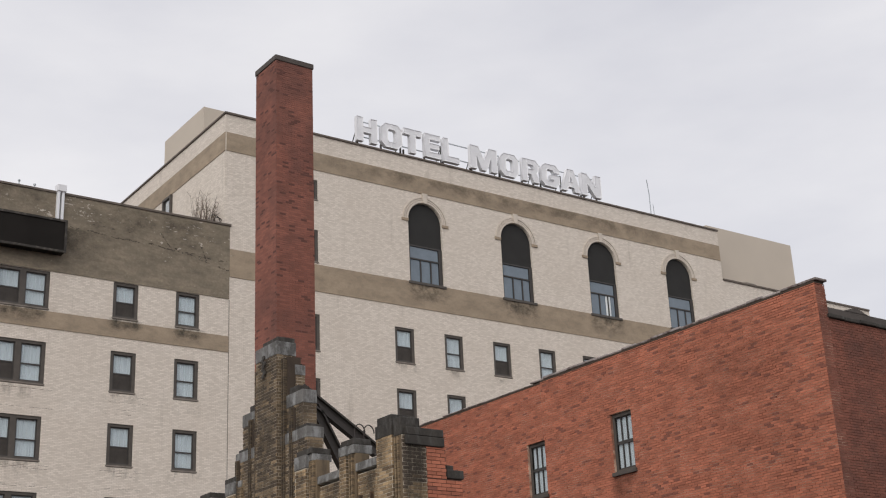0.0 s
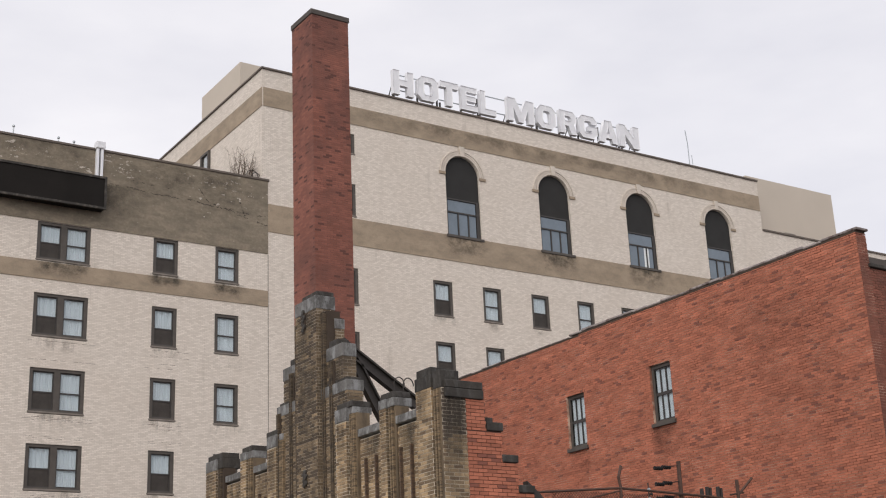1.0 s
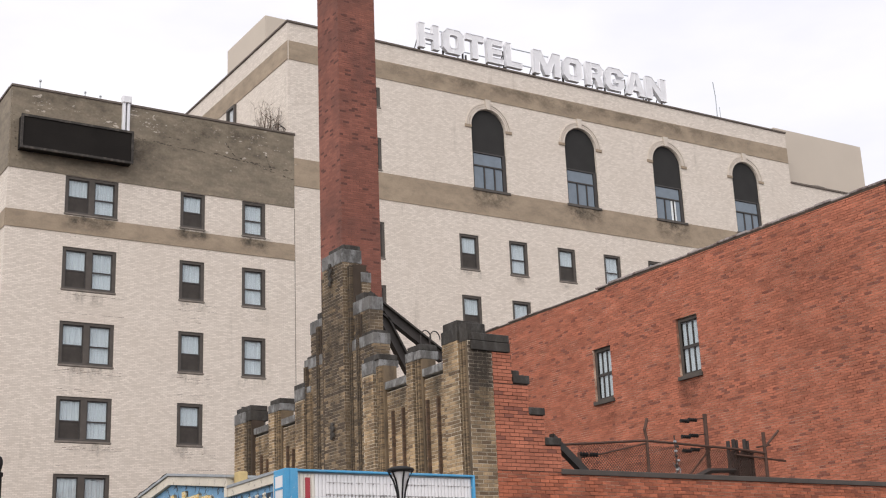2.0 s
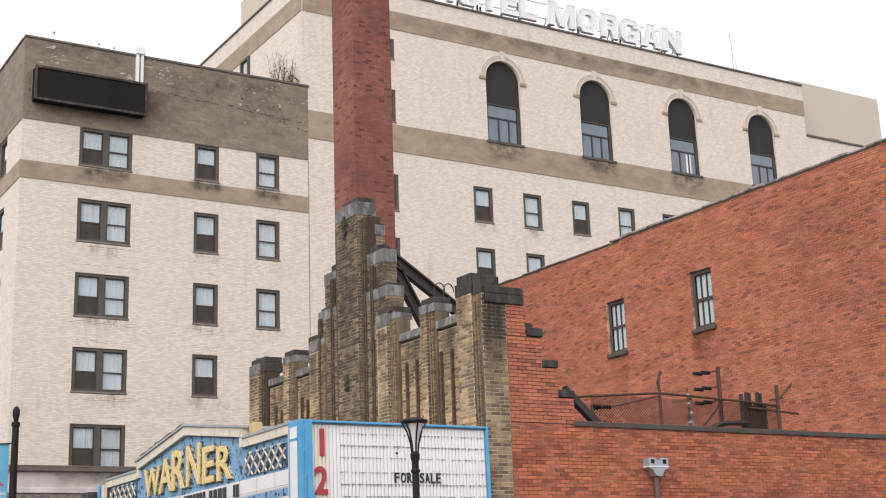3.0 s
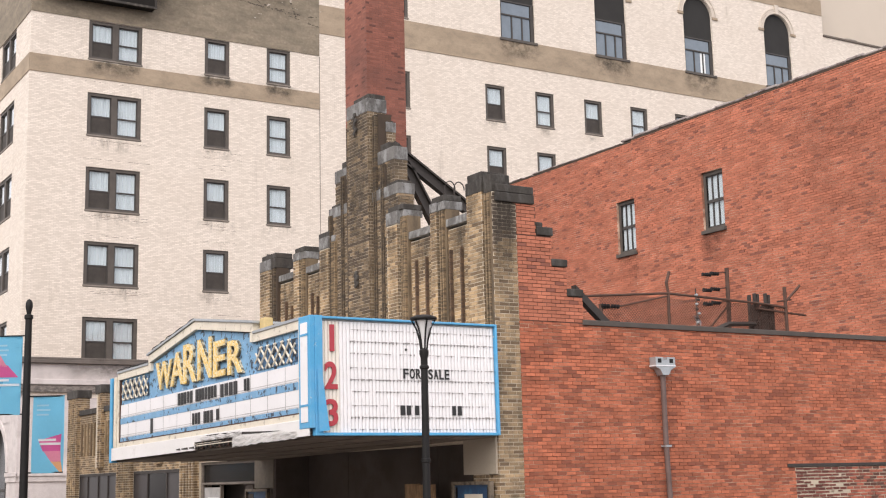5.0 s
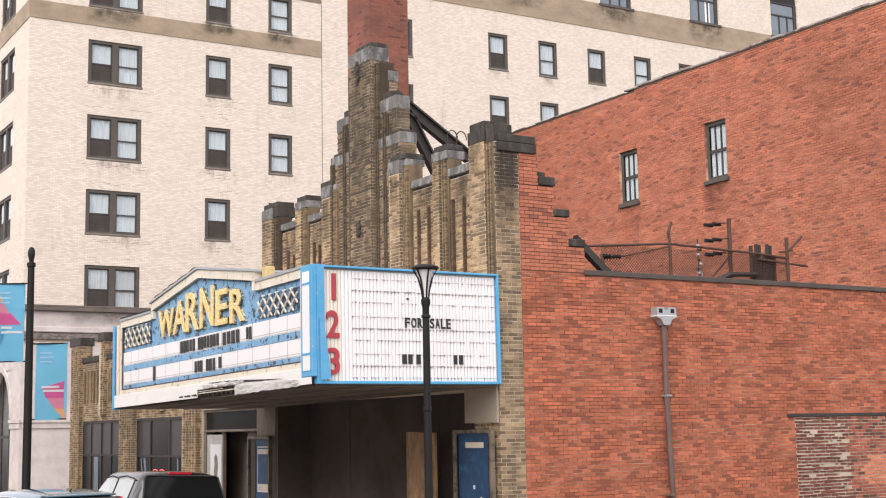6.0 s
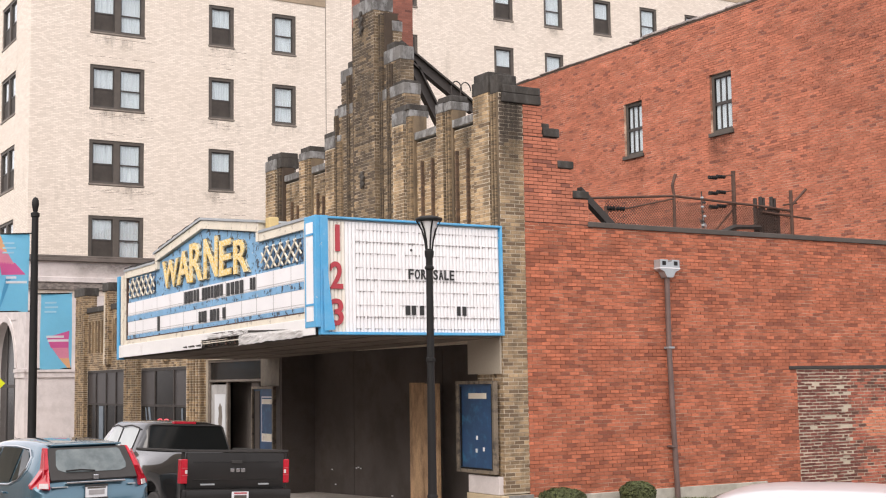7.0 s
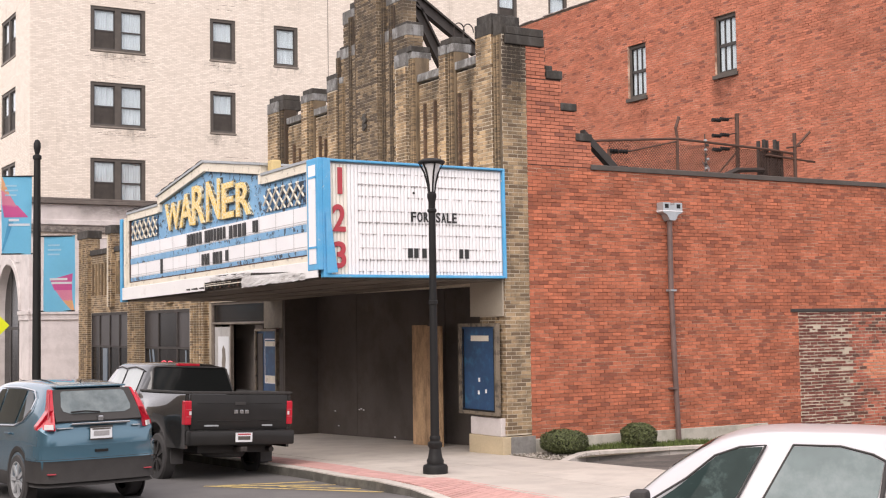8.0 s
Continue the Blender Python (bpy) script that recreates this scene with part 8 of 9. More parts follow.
# cable left lying along the gable and the roof edge of the marquee
cable = thing("marquee_cable", "thin dark cable looped along the marquee roof edge", "cable", pose(0, 0, 0, -0.83, 0, 0))
rnd = random.Random(77)
for y0, y1, base in ((7.6, 5.1, 0), (9.7, 7.8, 2)):
    pts = []
    for k in range(15):
        y = y0 + (y1 - y0) * k / 14
        top = 5.64 - 0.145 * abs(y - 4.95) if y < 7.7 else 5.05
        pts.append((XM - 0.02 + rnd.uniform(-0.03, 0.03), y, top + 0.015 + (0.05 if base == 1 else 0.02) * abs(math.sin(k * 1.3)) + rnd.uniform(0, 0.012)))
    part("cable", tube(bmesh.new(), pts, 0.011, 5), M["black"], cable)


# ---- vehicles: local x across, y forward from the rear bumper, z up ----
def ring_at(keys, s):
    """Catmull-Rom between the key stations (s, zb, wb, wm, zm, wbelt, zbelt, wr, zt)."""
    ks = [k[0] for k in keys]
    i = max(0, min(len(keys) - 2, sum(1 for k in ks if k <= s) - 1))
    t = (s - ks[i]) / (ks[i + 1] - ks[i])
    p = [np.array(keys[max(0, min(len(keys) - 1, j))][1:]) for j in (i - 1, i, i + 1, i + 2)]
    h = ks[i + 1] - ks[i]
    m0 = (p[2] - p[0]) / max(1e-6, ks[i + 1] - ks[max(0, i - 1)])
    m1 = (p[3] - p[1]) / max(1e-6, ks[min(len(ks) - 1, i + 2)] - ks[i])
    d = (p[2] - p[1]) / h
    m0 = np.where(m0 * d > 0, np.sign(d) * np.minimum(abs(m0), 2.5 * abs(d)), 0)
    m1 = np.where(m1 * d > 0, np.sign(d) * np.minimum(abs(m1), 2.5 * abs(d)), 0)
    v = (2 * t**3 - 3 * t**2 + 1) * p[1] + (t**3 - 2 * t**2 + t) * h * m0 + (-2 * t**3 + 3 * t**2) * p[2] + (t**3 - t**2) * h * m1
    zb, wb, wm, zm, wbelt, zbelt, wr, zt = v
    return [(0, zb), (wb, zb), (wm, zb + 0.16), (wm + 0.012, (zb + 0.16 + zm) / 2), (wm, zm), (wbelt, zbelt), (wr, zt - 0.075), (wr - 0.06, zt - 0.025), (wr - 0.2, zt), (0, zt + 0.012)]


def body_mesh(keys, material, n=64):
    bm = bmesh.new()
    s0, s1 = keys[0][0], keys[-1][0]
    rings = []
    for j in range(n + 1):
        s = s0 + (s1 - s0) * j / n
        half = ring_at(keys, s)
        pts = [(x, z) for x, z in half] + [(-x, z) for x, z in reversed(half[1:-1])]
        rings.append([bm.verts.new((x, s, z)) for x, z in pts])
    k = len(rings[0])
    for a, b in zip(rings, rings[1:]):
        for i in range(k):
            bm.faces.new((a[i], a[(i + 1) % k], b[(i + 1) % k], b[i]))
    bm.faces.new(rings[0])
    bm.faces.new(list(reversed(rings[-1])))
    bmesh.ops.recalc_face_normals(bm, faces=list(bm.faces))
    return bm


def on_side(keys, s, f, side, out=0.012):
    """A point on the glass zone: f from 0 at the belt to 1 at the roof's edge."""
    r = ring_at(keys, s)
    (x0, z0), (x1, z1) = r[5], r[6]
    n = math.hypot(x1 - x0, z1 - z0)
    return (side * (x0 + (x1 - x0) * f + out * (z1 - z0) / n), s, z0 + (z1 - z0) * f + out * (x0 - x1) / n)


def side_glass(keys, corners, side, out=0.012):
    """A pane that follows the side; corners are (s, f) in order."""
    bm = bmesh.new()
    lo, hi = min(c[0] for c in corners), max(c[0] for c in corners)
    n, rows = 30, []
    for j in range(n + 1):
        s = lo + 0.002 + (hi - lo - 0.004) * j / n
        cuts = []
        for (a, b), (c, d) in zip(corners, corners[1:] + corners[:1]):
            if min(a, c) <= s <= max(a, c) and abs(a - c) > 1e-6:
                cuts.append(b + (d - b) * (s - a) / (c - a))
        f0, f1 = min(cuts), max(cuts)
        rows.append([bm.verts.new(on_side(keys, s, f0 + (f1 - f0) * q / 5, side, out)) for q in range(6)])
    for a, b in zip(rows, rows[1:]):
        for q in range(5):
            bm.faces.new((a[q], b[q], b[q + 1], a[q + 1]))
    bmesh.ops.recalc_face_normals(bm, faces=list(bm.faces))
    return bm


def top_glass(keys, s0, s1, narrow=False):
    """A screen that follows the sloping top between two stations."""
    bm = bmesh.new()
    rows = []
    for j in range(11):
        s = s0 + (s1 - s0) * j / 10
        r = ring_at(keys, s)
        edge = (r[7][0] * 0.5 + r[8][0] * 0.5, r[7][1] * 0.5 + r[8][1] * 0.5)
        pts = [edge, (r[8][0], r[8][1]), (r[9][0], r[9][1])][1 if narrow else 0:]
        pts = pts + [(-x, z) for x, z in reversed(pts[:-1])]
        rows.append([bm.verts.new((x, s, z + 0.010)) for x, z in pts])
    for a, b in zip(rows, rows[1:]):
        for q in range(len(a) - 1):
            bm.faces.new((a[q], a[q + 1], b[q + 1], b[q]))
    bmesh.ops.solidify(bm, geom=list(bm.faces), thickness=0.012)
    return bm


def plate_of(pts, thick=0.012):
    """A thin plate through a loop of points."""
    bm = bmesh.new()
    vs = [bm.verts.new(p) for p in pts]
    f = bm.faces.new(vs)
    bm.normal_update()
    n = f.normal.copy()
    back = [bm.verts.new(Vector(p) - n * thick) for p in pts]
    bm.faces.new(list(reversed(back)))
    for i in range(len(pts)):
        j = (i + 1) % len(pts)
        bm.faces.new((vs[j], vs[i], back[i], back[j]))
    bmesh.ops.recalc_face_normals(bm, faces=list(bm.faces))
    return bm


def wheel(parent, x, y, r, side, rim="alloy", low=0.0):
    w = 0.11
    tyre = part("wheel", lathe(bmesh.new(), [(r * 0.70, -w), (r * 0.93, -w), (r, -w * 0.75), (r, w * 0.75), (r * 0.93, w), (r * 0.70, w)], 32, (0, 0, 0), "x", False), M["tyre"], parent, "black rubber tyre", True, pose(x, y, r - low))
    part("rim", lathe(bmesh.new(), [(r * 0.66, 0.0), (r * 0.715, w * 1.02 * side), (r * 0.66, w * 0.95 * side), (r * 0.62, 0.02 * side)], 32, (0, 0, 0), "x", False), M[rim], tyre, smooth=True)
    spokes = bmesh.new()
    for k in range(7):
        a = k * 2 * math.pi / 7
        c = [(w * 0.96 * side, q * math.cos(a + o), q * math.sin(a + o)) for q, o in ((0.05, -0.45), (r * 0.67, -0.12), (r * 0.67, 0.12), (0.05, 0.45))]
        lo = [spokes.verts.new(p) for p in c]
        hi = [spokes.verts.new((p[0] - 0.03 * side, p[1], p[2])) for p in c]
        spokes.faces.new(lo)
        for i in range(4):
            spokes.faces.new((lo[i], lo[(i + 1) % 4], hi[(i + 1) % 4], hi[i]))
    bmesh.ops.recalc_face_normals(spokes, faces=list(spokes.faces))
    part("spokes", spokes, M[rim], tyre)
    part("hub_back", lathe(bmesh.new(), [(0.01, -0.02), (r * 0.64, -0.02), (r * 0.64, 0.02), (0.01, 0.02)], 24, (0, 0, 0), "x"), M["trim_black"], tyre)
    return tyre


def arch(parent, x, y, r, side, material="trim_black"):
    part("wheel_arch", lathe(bmesh.new(), [(r * 1.20, 0.0), (r * 1.20, 0.02 * side), (r * 1.04, 0.024 * side), (r * 0.98, 0.012 * side)], 36, (x, y, r * 1.02), "x", False), M[material], parent, smooth=True)


# blue-grey crossover waiting behind the pickup
SUV = [  # s, zb, wb, wm, zm, wbelt, zbelt, wr, zt
    (-0.03, 0.46, 0.60, 0.72, 0.84, 0.74, 0.98, 0.62, 1.06), (0.01, 0.38, 0.70, 0.82, 0.86, 0.82, 1.02, 0.70, 1.13), (0.08, 0.32, 0.74, 0.875, 0.88, 0.865, 1.07, 0.72, 1.24), (0.22, 0.28, 0.76, 0.90, 0.88, 0.885, 1.10, 0.68, 1.43),
    (0.34, 0.26, 0.78, 0.905, 0.88, 0.89, 1.10, 0.61, 1.57), (0.44, 0.25, 0.78, 0.91, 0.88, 0.89, 1.10, 0.605, 1.64), (0.62, 0.24, 0.78, 0.91, 0.88, 0.89, 1.09, 0.62, 1.675), (1.4, 0.22, 0.78, 0.91, 0.86, 0.885, 1.06, 0.65, 1.70), (2.2, 0.22, 0.78, 0.91, 0.85, 0.88, 1.03, 0.65, 1.68),
    (2.75, 0.22, 0.78, 0.91, 0.84, 0.875, 1.01, 0.67, 1.56), (3.35, 0.22, 0.78, 0.90, 0.82, 0.86, 0.98, 0.74, 1.12), (4.1, 0.24, 0.76, 0.87, 0.78, 0.82, 0.90, 0.70, 0.97), (4.5, 0.30, 0.66, 0.74, 0.66, 0.70, 0.74, 0.6, 0.80)]
def hatch(z, out=0.0):
    """Depth of the sloping tailgate at a height."""
    return max(0.0, z - 1.12) * 0.75 - 0.045 - out
suv = thing("crossover_car", "blue-grey crossover car with tall red tail lamps on the street", "car", pose(-8.10, -1.12, -0.15, 0, 0, 4.5))
suv.scale = (0.93, 1, 1)
suv_body = part("body", body_mesh(SUV, None), M["suv_paint"], suv, smooth=True)
for s in (-1, 1):
    part("side_window", side_glass(SUV, [(2.75, 0.10), (2.05, 0.08), (2.05, 0.93), (2.28, 0.93)], s), M["car_glass"], suv_body, smooth=True)
    part("side_window", side_glass(SUV, [(1.98, 0.08), (1.15, 0.10), (1.15, 0.93), (1.98, 0.93)], s), M["car_glass"], suv_body, smooth=True)
    part("side_window", side_glass(SUV, [(1.08, 0.10), (0.86, 0.20), (0.73, 0.46), (0.76, 0.70), (0.88, 0.87), (1.08, 0.93)], s), M["car_glass"], suv_body, smooth=True)
    loop = [on_side(SUV, a, f, s, 0.02) for a, f in ((2.8, 0.03), (2.0, 0.02), (1.1, 0.03), (0.82, 0.15), (0.67, 0.45), (0.70, 0.76), (0.85, 0.93), (1.4, 0.97), (2.2, 0.97))]
    part("window_trim", tube(bmesh.new(), loop, 0.011, 6), M["chrome"], suv_body, smooth=True)
    lamp_pts = [(0.600, 1.615), (0.640, 1.61), (0.690, 1.47), (0.745, 1.33), (0.825, 1.215), (0.893, 1.125), (0.900, 1.072), (0.69, 1.065), (0.68, 1.20), (0.655, 1.34), (0.63, 1.48)]
    bm = bmesh.new()
    outer = [bm.verts.new((s * x, hatch(z, 0.02) + 1.5 * max(0.0, x - 0.75), z)) for x, z in lamp_pts]
    inner = [bm.verts.new((s * x * 0.985, v.co.y + 0.16, z)) for (x, z), v in zip(lamp_pts, outer)]
    bm.faces.new(outer)
    for i in range(len(outer)):
        j = (i + 1) % len(outer)
        bm.faces.new((outer[i], outer[j], inner[j], inner[i]))
    bmesh.ops.recalc_face_normals(bm, faces=list(bm.faces))
    bmesh.ops.bevel(bm, geom=list(bm.edges), offset=0.008, segments=2, affect="EDGES")
    lamp = part("tail_lamp", bm, M["tail_red"], suv_body, "tall red tail lamp")
    part("reversing_lens", plate_of([(s * x, hatch(z, 0.026) + 1.5 * max(0.0, x - 0.75), z) for x, z in ((0.72, 1.15), (0.72, 1.082), (0.82, 1.084), (0.81, 1.15))], 0.02), M["tail_clear"], lamp, "clear reversing lens")
    part("lamp_rib", tube(bmesh.new(), [(s * x, hatch(z, 0.026) + 1.5 * max(0.0, x - 0.75), z) for x, z in ((0.675, 1.56), (0.73, 1.36), (0.77, 1.22))], 0.010, 6), M["red_letter"], lamp, "darker red rib")
    part("door_handle", boxes((s * 0.905, s * 0.94, 1.22, 1.42, 0.96, 0.99), (s * 0.905, s * 0.94, 2.10, 2.30, 0.94, 0.97), bevel=0.006), M["suv_paint"], suv_body)
    part("door_mirror", boxes((s * 0.90, s * 1.10, 2.62, 2.74, 1.04, 1.18), bevel=0.03), M["suv_paint"], suv_body, smooth=True)
    for y in (0.86, 3.55):
        arch(suv, s * 0.908, y, 0.37, s)
        wheel(suv, s * 0.83, y, 0.355, s)
part("tailgate_panel", plate_of([(x, hatch(z, 0.010), z) for x, z in ((-0.66, 1.19), (0.66, 1.19), (0.655, 1.34), (0.625, 1.48), (0.595, 1.61), (-0.595, 1.61), (-0.625, 1.48), (-0.655, 1.34))], 0.05), M["trim_black"], suv_body, "black glass surround of the tailgate")
part("rear_glass", plate_of([(x, hatch(z, 0.018), z) for x, z in ((-0.42, 1.285), (0.42, 1.285), (0.52, 1.32), (0.54, 1.38), (0.495, 1.565), (0.465, 1.585), (-0.465, 1.585), (-0.495, 1.565), (-0.54, 1.38), (-0.52, 1.32))], 0.02), M["pale_glass"], suv_body, "rear window with painted pale reflections")
part("spoiler", boxes((-0.545, 0.545, 0.31, 0.60, 1.632, 1.658), bevel=0.012), M["suv_paint"], suv_body, smooth=True)
part("tailgate_strip", boxes((-0.45, 0.45, -0.075, 0.06, 1.135, 1.162), bevel=0.006), M["chrome"], suv_body, "chrome tailgate strip")
part("badge", boxes((-0.04, 0.04, -0.055, 0.05, 1.18, 1.245), bevel=0.008), M["chrome"], suv_body, "small chrome badge")
for a, b in ((-0.66, -0.42), (0.50, 0.62)):
    part("badge_bar", boxes((a, b, -0.052, 0.0, 1.088, 1.102), bevel=0.003), M["galvanised"], suv_body, "small grey badge bar")
plate = part("number_plate", boxes((-0.165, 0.165, -0.075, -0.05, 0.925, 1.105), bevel=0.004), M["plate"], suv_body, "white number plate in a dark frame")
part("plate_frame", boxes((-0.175, 0.175, -0.080, -0.055, 1.085, 1.112), (-0.175, 0.175, -0.080, -0.055, 0.918, 0.938)), M["trim_black"], plate)
part("text_bar", boxes((-0.12, 0.12, -0.081, -0.0755, 0.975, 1.04)), M["joint"], plate)
part("state_band", boxes((-0.14, 0.14, -0.081, -0.0755, 1.058, 1.078)), M["window_frame"], plate, "dark band on the plate")
part("wiper", tube(bmesh.new(), [(0.02, hatch(1.30, 0.05), 1.295), (-0.20, hatch(1.31, 0.05), 1.315), (-0.42, hatch(1.30, 0.045), 1.305)], 0.012, 6), M["black"], suv_body)
def skirt(name, z0, z1, out, material, label):
    """A strip wrapped round the rear corners and along both sides."""
    line = [(-0.945, 0.50), (-0.94, 0.24), (-0.895, 0.06), (-0.76, -0.045), (-0.5, -0.065), (0.0, -0.08), (0.5, -0.065), (0.76, -0.045), (0.895, 0.06), (0.94, 0.24), (0.945, 0.50)]
    bm = bmesh.new()
    cols = []
    for x, y in line:
        d = Vector((x, y - 0.9)).normalized() * out
        col = [(x * 0.9, y * 0.9 + 0.12, z0), (x + d.x * 0.3, y + d.y * 0.3, z0), (x + d.x, y + d.y, z0 + 0.05), (x + d.x, y + d.y, z1 - 0.03), (x + d.x * 0.2, y + d.y * 0.2, z1), (x * 0.9, y * 0.9 + 0.12, z1)]
        cols.append([bm.verts.new(p) for p in col])
    for a, b in zip(cols, cols[1:]):
        for q in range(6):
            bm.faces.new((a[q], b[q], b[(q + 1) % 6], a[(q + 1) % 6]))
    bm.faces.new(cols[0])
    bm.faces.new(list(reversed(cols[-1])))
    bmesh.ops.recalc_face_normals(bm, faces=list(bm.faces))
    return part(name, bm, M[material], suv_body, label, True)
skirt("bumper_upper", 0.655, 0.86, -0.006, "suv_paint", "painted bumper shoulder")
skirt("rear_bumper", 0.36, 0.68, -0.010, "trim_black", "black plastic bumper skirt")
skirt("bumper_lip", 0.30, 0.40, -0.075, "trim_black", "tucked lower lip")
for s in (-1, 1):
    part("reflector", boxes((s * 0.68, s * 0.80, -0.064, 0.0, 0.475, 0.49), bevel=0.004), M["red_letter"], suv_body, "low red reflector")
    part("sill", boxes((s * 0.80, s * 0.925, 1.22, 3.16, 0.24, 0.44), bevel=0.02), M["trim_black"], suv_body, "black plastic sill", True)
part("tow_slot", boxes((-0.10, 0.10, -0.092, -0.07, 0.755, 0.79)), M["black"], suv_body)
part("exhaust", tube(bmesh.new(), [(0.5, 0.3, 0.33), (0.5, 0.0, 0.33)], 0.035, 10), M["steel"], suv)
part("rear_axle", tube(bmesh.new(), [(-0.7, 0.86, 0.34), (0.7, 0.86, 0.34)], 0.05, 8), M["steel"], suv)
part("aerial", tube(bmesh.new(), [(0, 0.80, 1.68), (0, 0.70, 1.72)], 0.010, 6), M["black"], suv_body)

# black pickup at the kerb
truck = thing("pickup_truck", "black crew cab pickup truck parked at the kerb", "pickup truck", pose(-5.16, 1.02, fall(3) - 0.105, -0.8, 2.5, 3.2))   # it leans towards the gutter
truck.scale = (0.955, 1, 1)
CAB = [(1.95, 0.45, 0.80, 0.98, 0.95, 0.97, 1.28, 0.78, 1.40), (2.05, 0.42, 0.82, 0.985, 0.95, 0.97, 1.28, 0.765, 1.62), (2.20, 0.40, 0.84, 0.99, 0.95, 0.965, 1.25, 0.735, 1.845), (2.6, 0.40, 0.84, 0.99, 0.95, 0.96, 1.25, 0.74, 1.885), (3.5, 0.40, 0.84, 0.99, 0.95, 0.96, 1.25, 0.74, 1.885),
    (3.85, 0.40, 0.84, 0.99, 0.95, 0.96, 1.24, 0.72, 1.82), (4.55, 0.40, 0.84, 0.99, 0.95, 0.95, 1.22, 0.84, 1.30), (5.5, 0.42, 0.82, 0.98, 0.93, 0.92, 1.12, 0.82, 1.17), (5.75, 0.45, 0.78, 0.92, 0.85, 0.86, 1.02, 0.76, 1.06)]
cab = part("cab", body_mesh(CAB, None), M["truck_paint"], truck, smooth=True)
bed = part("bed", boxes((-0.92, 0.92, 0.06, 1.98, 0.70, 0.78), (-0.92, 0.92, 1.90, 1.979, 0.78, 1.38), (-0.93, -0.92, 0.06, 1.98, 0.70, 1.38), (0.92, 0.93, 0.06, 1.98, 0.70, 1.38), bevel=0.004), M["truck_paint"], truck, "black pickup bed", True)
gate = part("tailgate", boxes((-0.91, 0.91, 0.0, 0.06, 0.80, 1.37), bevel=0.015), M["tailgate_paint"], truck, "black tailgate", True)
part("bed_rail", boxes((-1.005, -0.90, 0.02, 1.97, 1.381, 1.42), (0.90, 1.005, 0.02, 1.97, 1.381, 1.42), (-0.90, 0.90, 0.0, 0.08, 1.381, 1.42), bevel=0.008), M["trim_black"], truck, "black plastic bed rail")
part("handle", boxes((-0.10, 0.10, -0.02, 0.0, 1.20, 1.25), bevel=0.006), M["trim_black"], gate)
for x in (-0.115, -0.01, 0.085):
    part("badge_shape", boxes((x, x + 0.075, -0.012, 0.0, 1.06, 1.12), bevel=0.004), M["chrome"], gate, "small chrome badge shape")
for a, b in ((-0.66, -0.40), (0.42, 0.62)):
    part("badge_bar", boxes((a, b, -0.008, 0.0, 0.855, 0.88)), M["galvanised"], gate, "small grey badge bar")
part("gate_rib", boxes((-0.80, 0.80, -0.008, 0.0, 0.94, 0.95), (-0.80, 0.80, -0.008, 0.0, 1.22, 1.23)), M["truck_paint"], gate)
bumper = part("rear_bumper", boxes((-0.98, 0.98, -0.16, 0.05, 0.555, 0.79), bevel=0.03), M["tailgate_paint"], truck, "black step bumper", True)
plate = part("number_plate", boxes((-0.155, 0.155, -0.18, -0.161, 0.605, 0.755), bevel=0.004), M["plate"], bumper, "white number plate")
part("text_bar", boxes((-0.115, 0.115, -0.185, -0.181, 0.64, 0.70)), M["window_frame"], plate)
part("plate_band", boxes((-0.12, 0.12, -0.184, -0.181, 0.72, 0.743)), M["red_letter"], plate, "thin red band on the plate")
part("hitch", boxes((-0.06, 0.06, -0.2, 0.1, 0.45, 0.53), bevel=0.01), M["steel"], truck)
part("axle", tube(bmesh.new(), [(-0.7, 1.15, 0.40), (0.7, 1.15, 0.40)], 0.06, 8), M["steel"], truck)
part("underbody", boxes((-0.7, 0.7, 0.15, 5.4, 0.42, 0.56)), M["trim_black"], truck)
for s in (-1, 1):
    part("mud_flap", boxes((s * 0.74, s * 0.97, 0.62, 0.64, 0.22, 0.62), bevel=0.004), M["tyre"], truck, "black rubber mud flap")
part("spare_wheel", lathe(bmesh.new(), [(0.12, -0.09), (0.34, -0.09), (0.38, -0.05), (0.38, 0.05), (0.34, 0.09), (0.12, 0.09)], 24, (0, 0.62, 0.42), "z", False), M["tyre"], truck, "spare wheel slung under the bed", True)
part("exhaust", tube(bmesh.new(), [(0.62, 0.9, 0.47), (0.62, 0.0, 0.47)], 0.045, 10), M["steel"], truck)
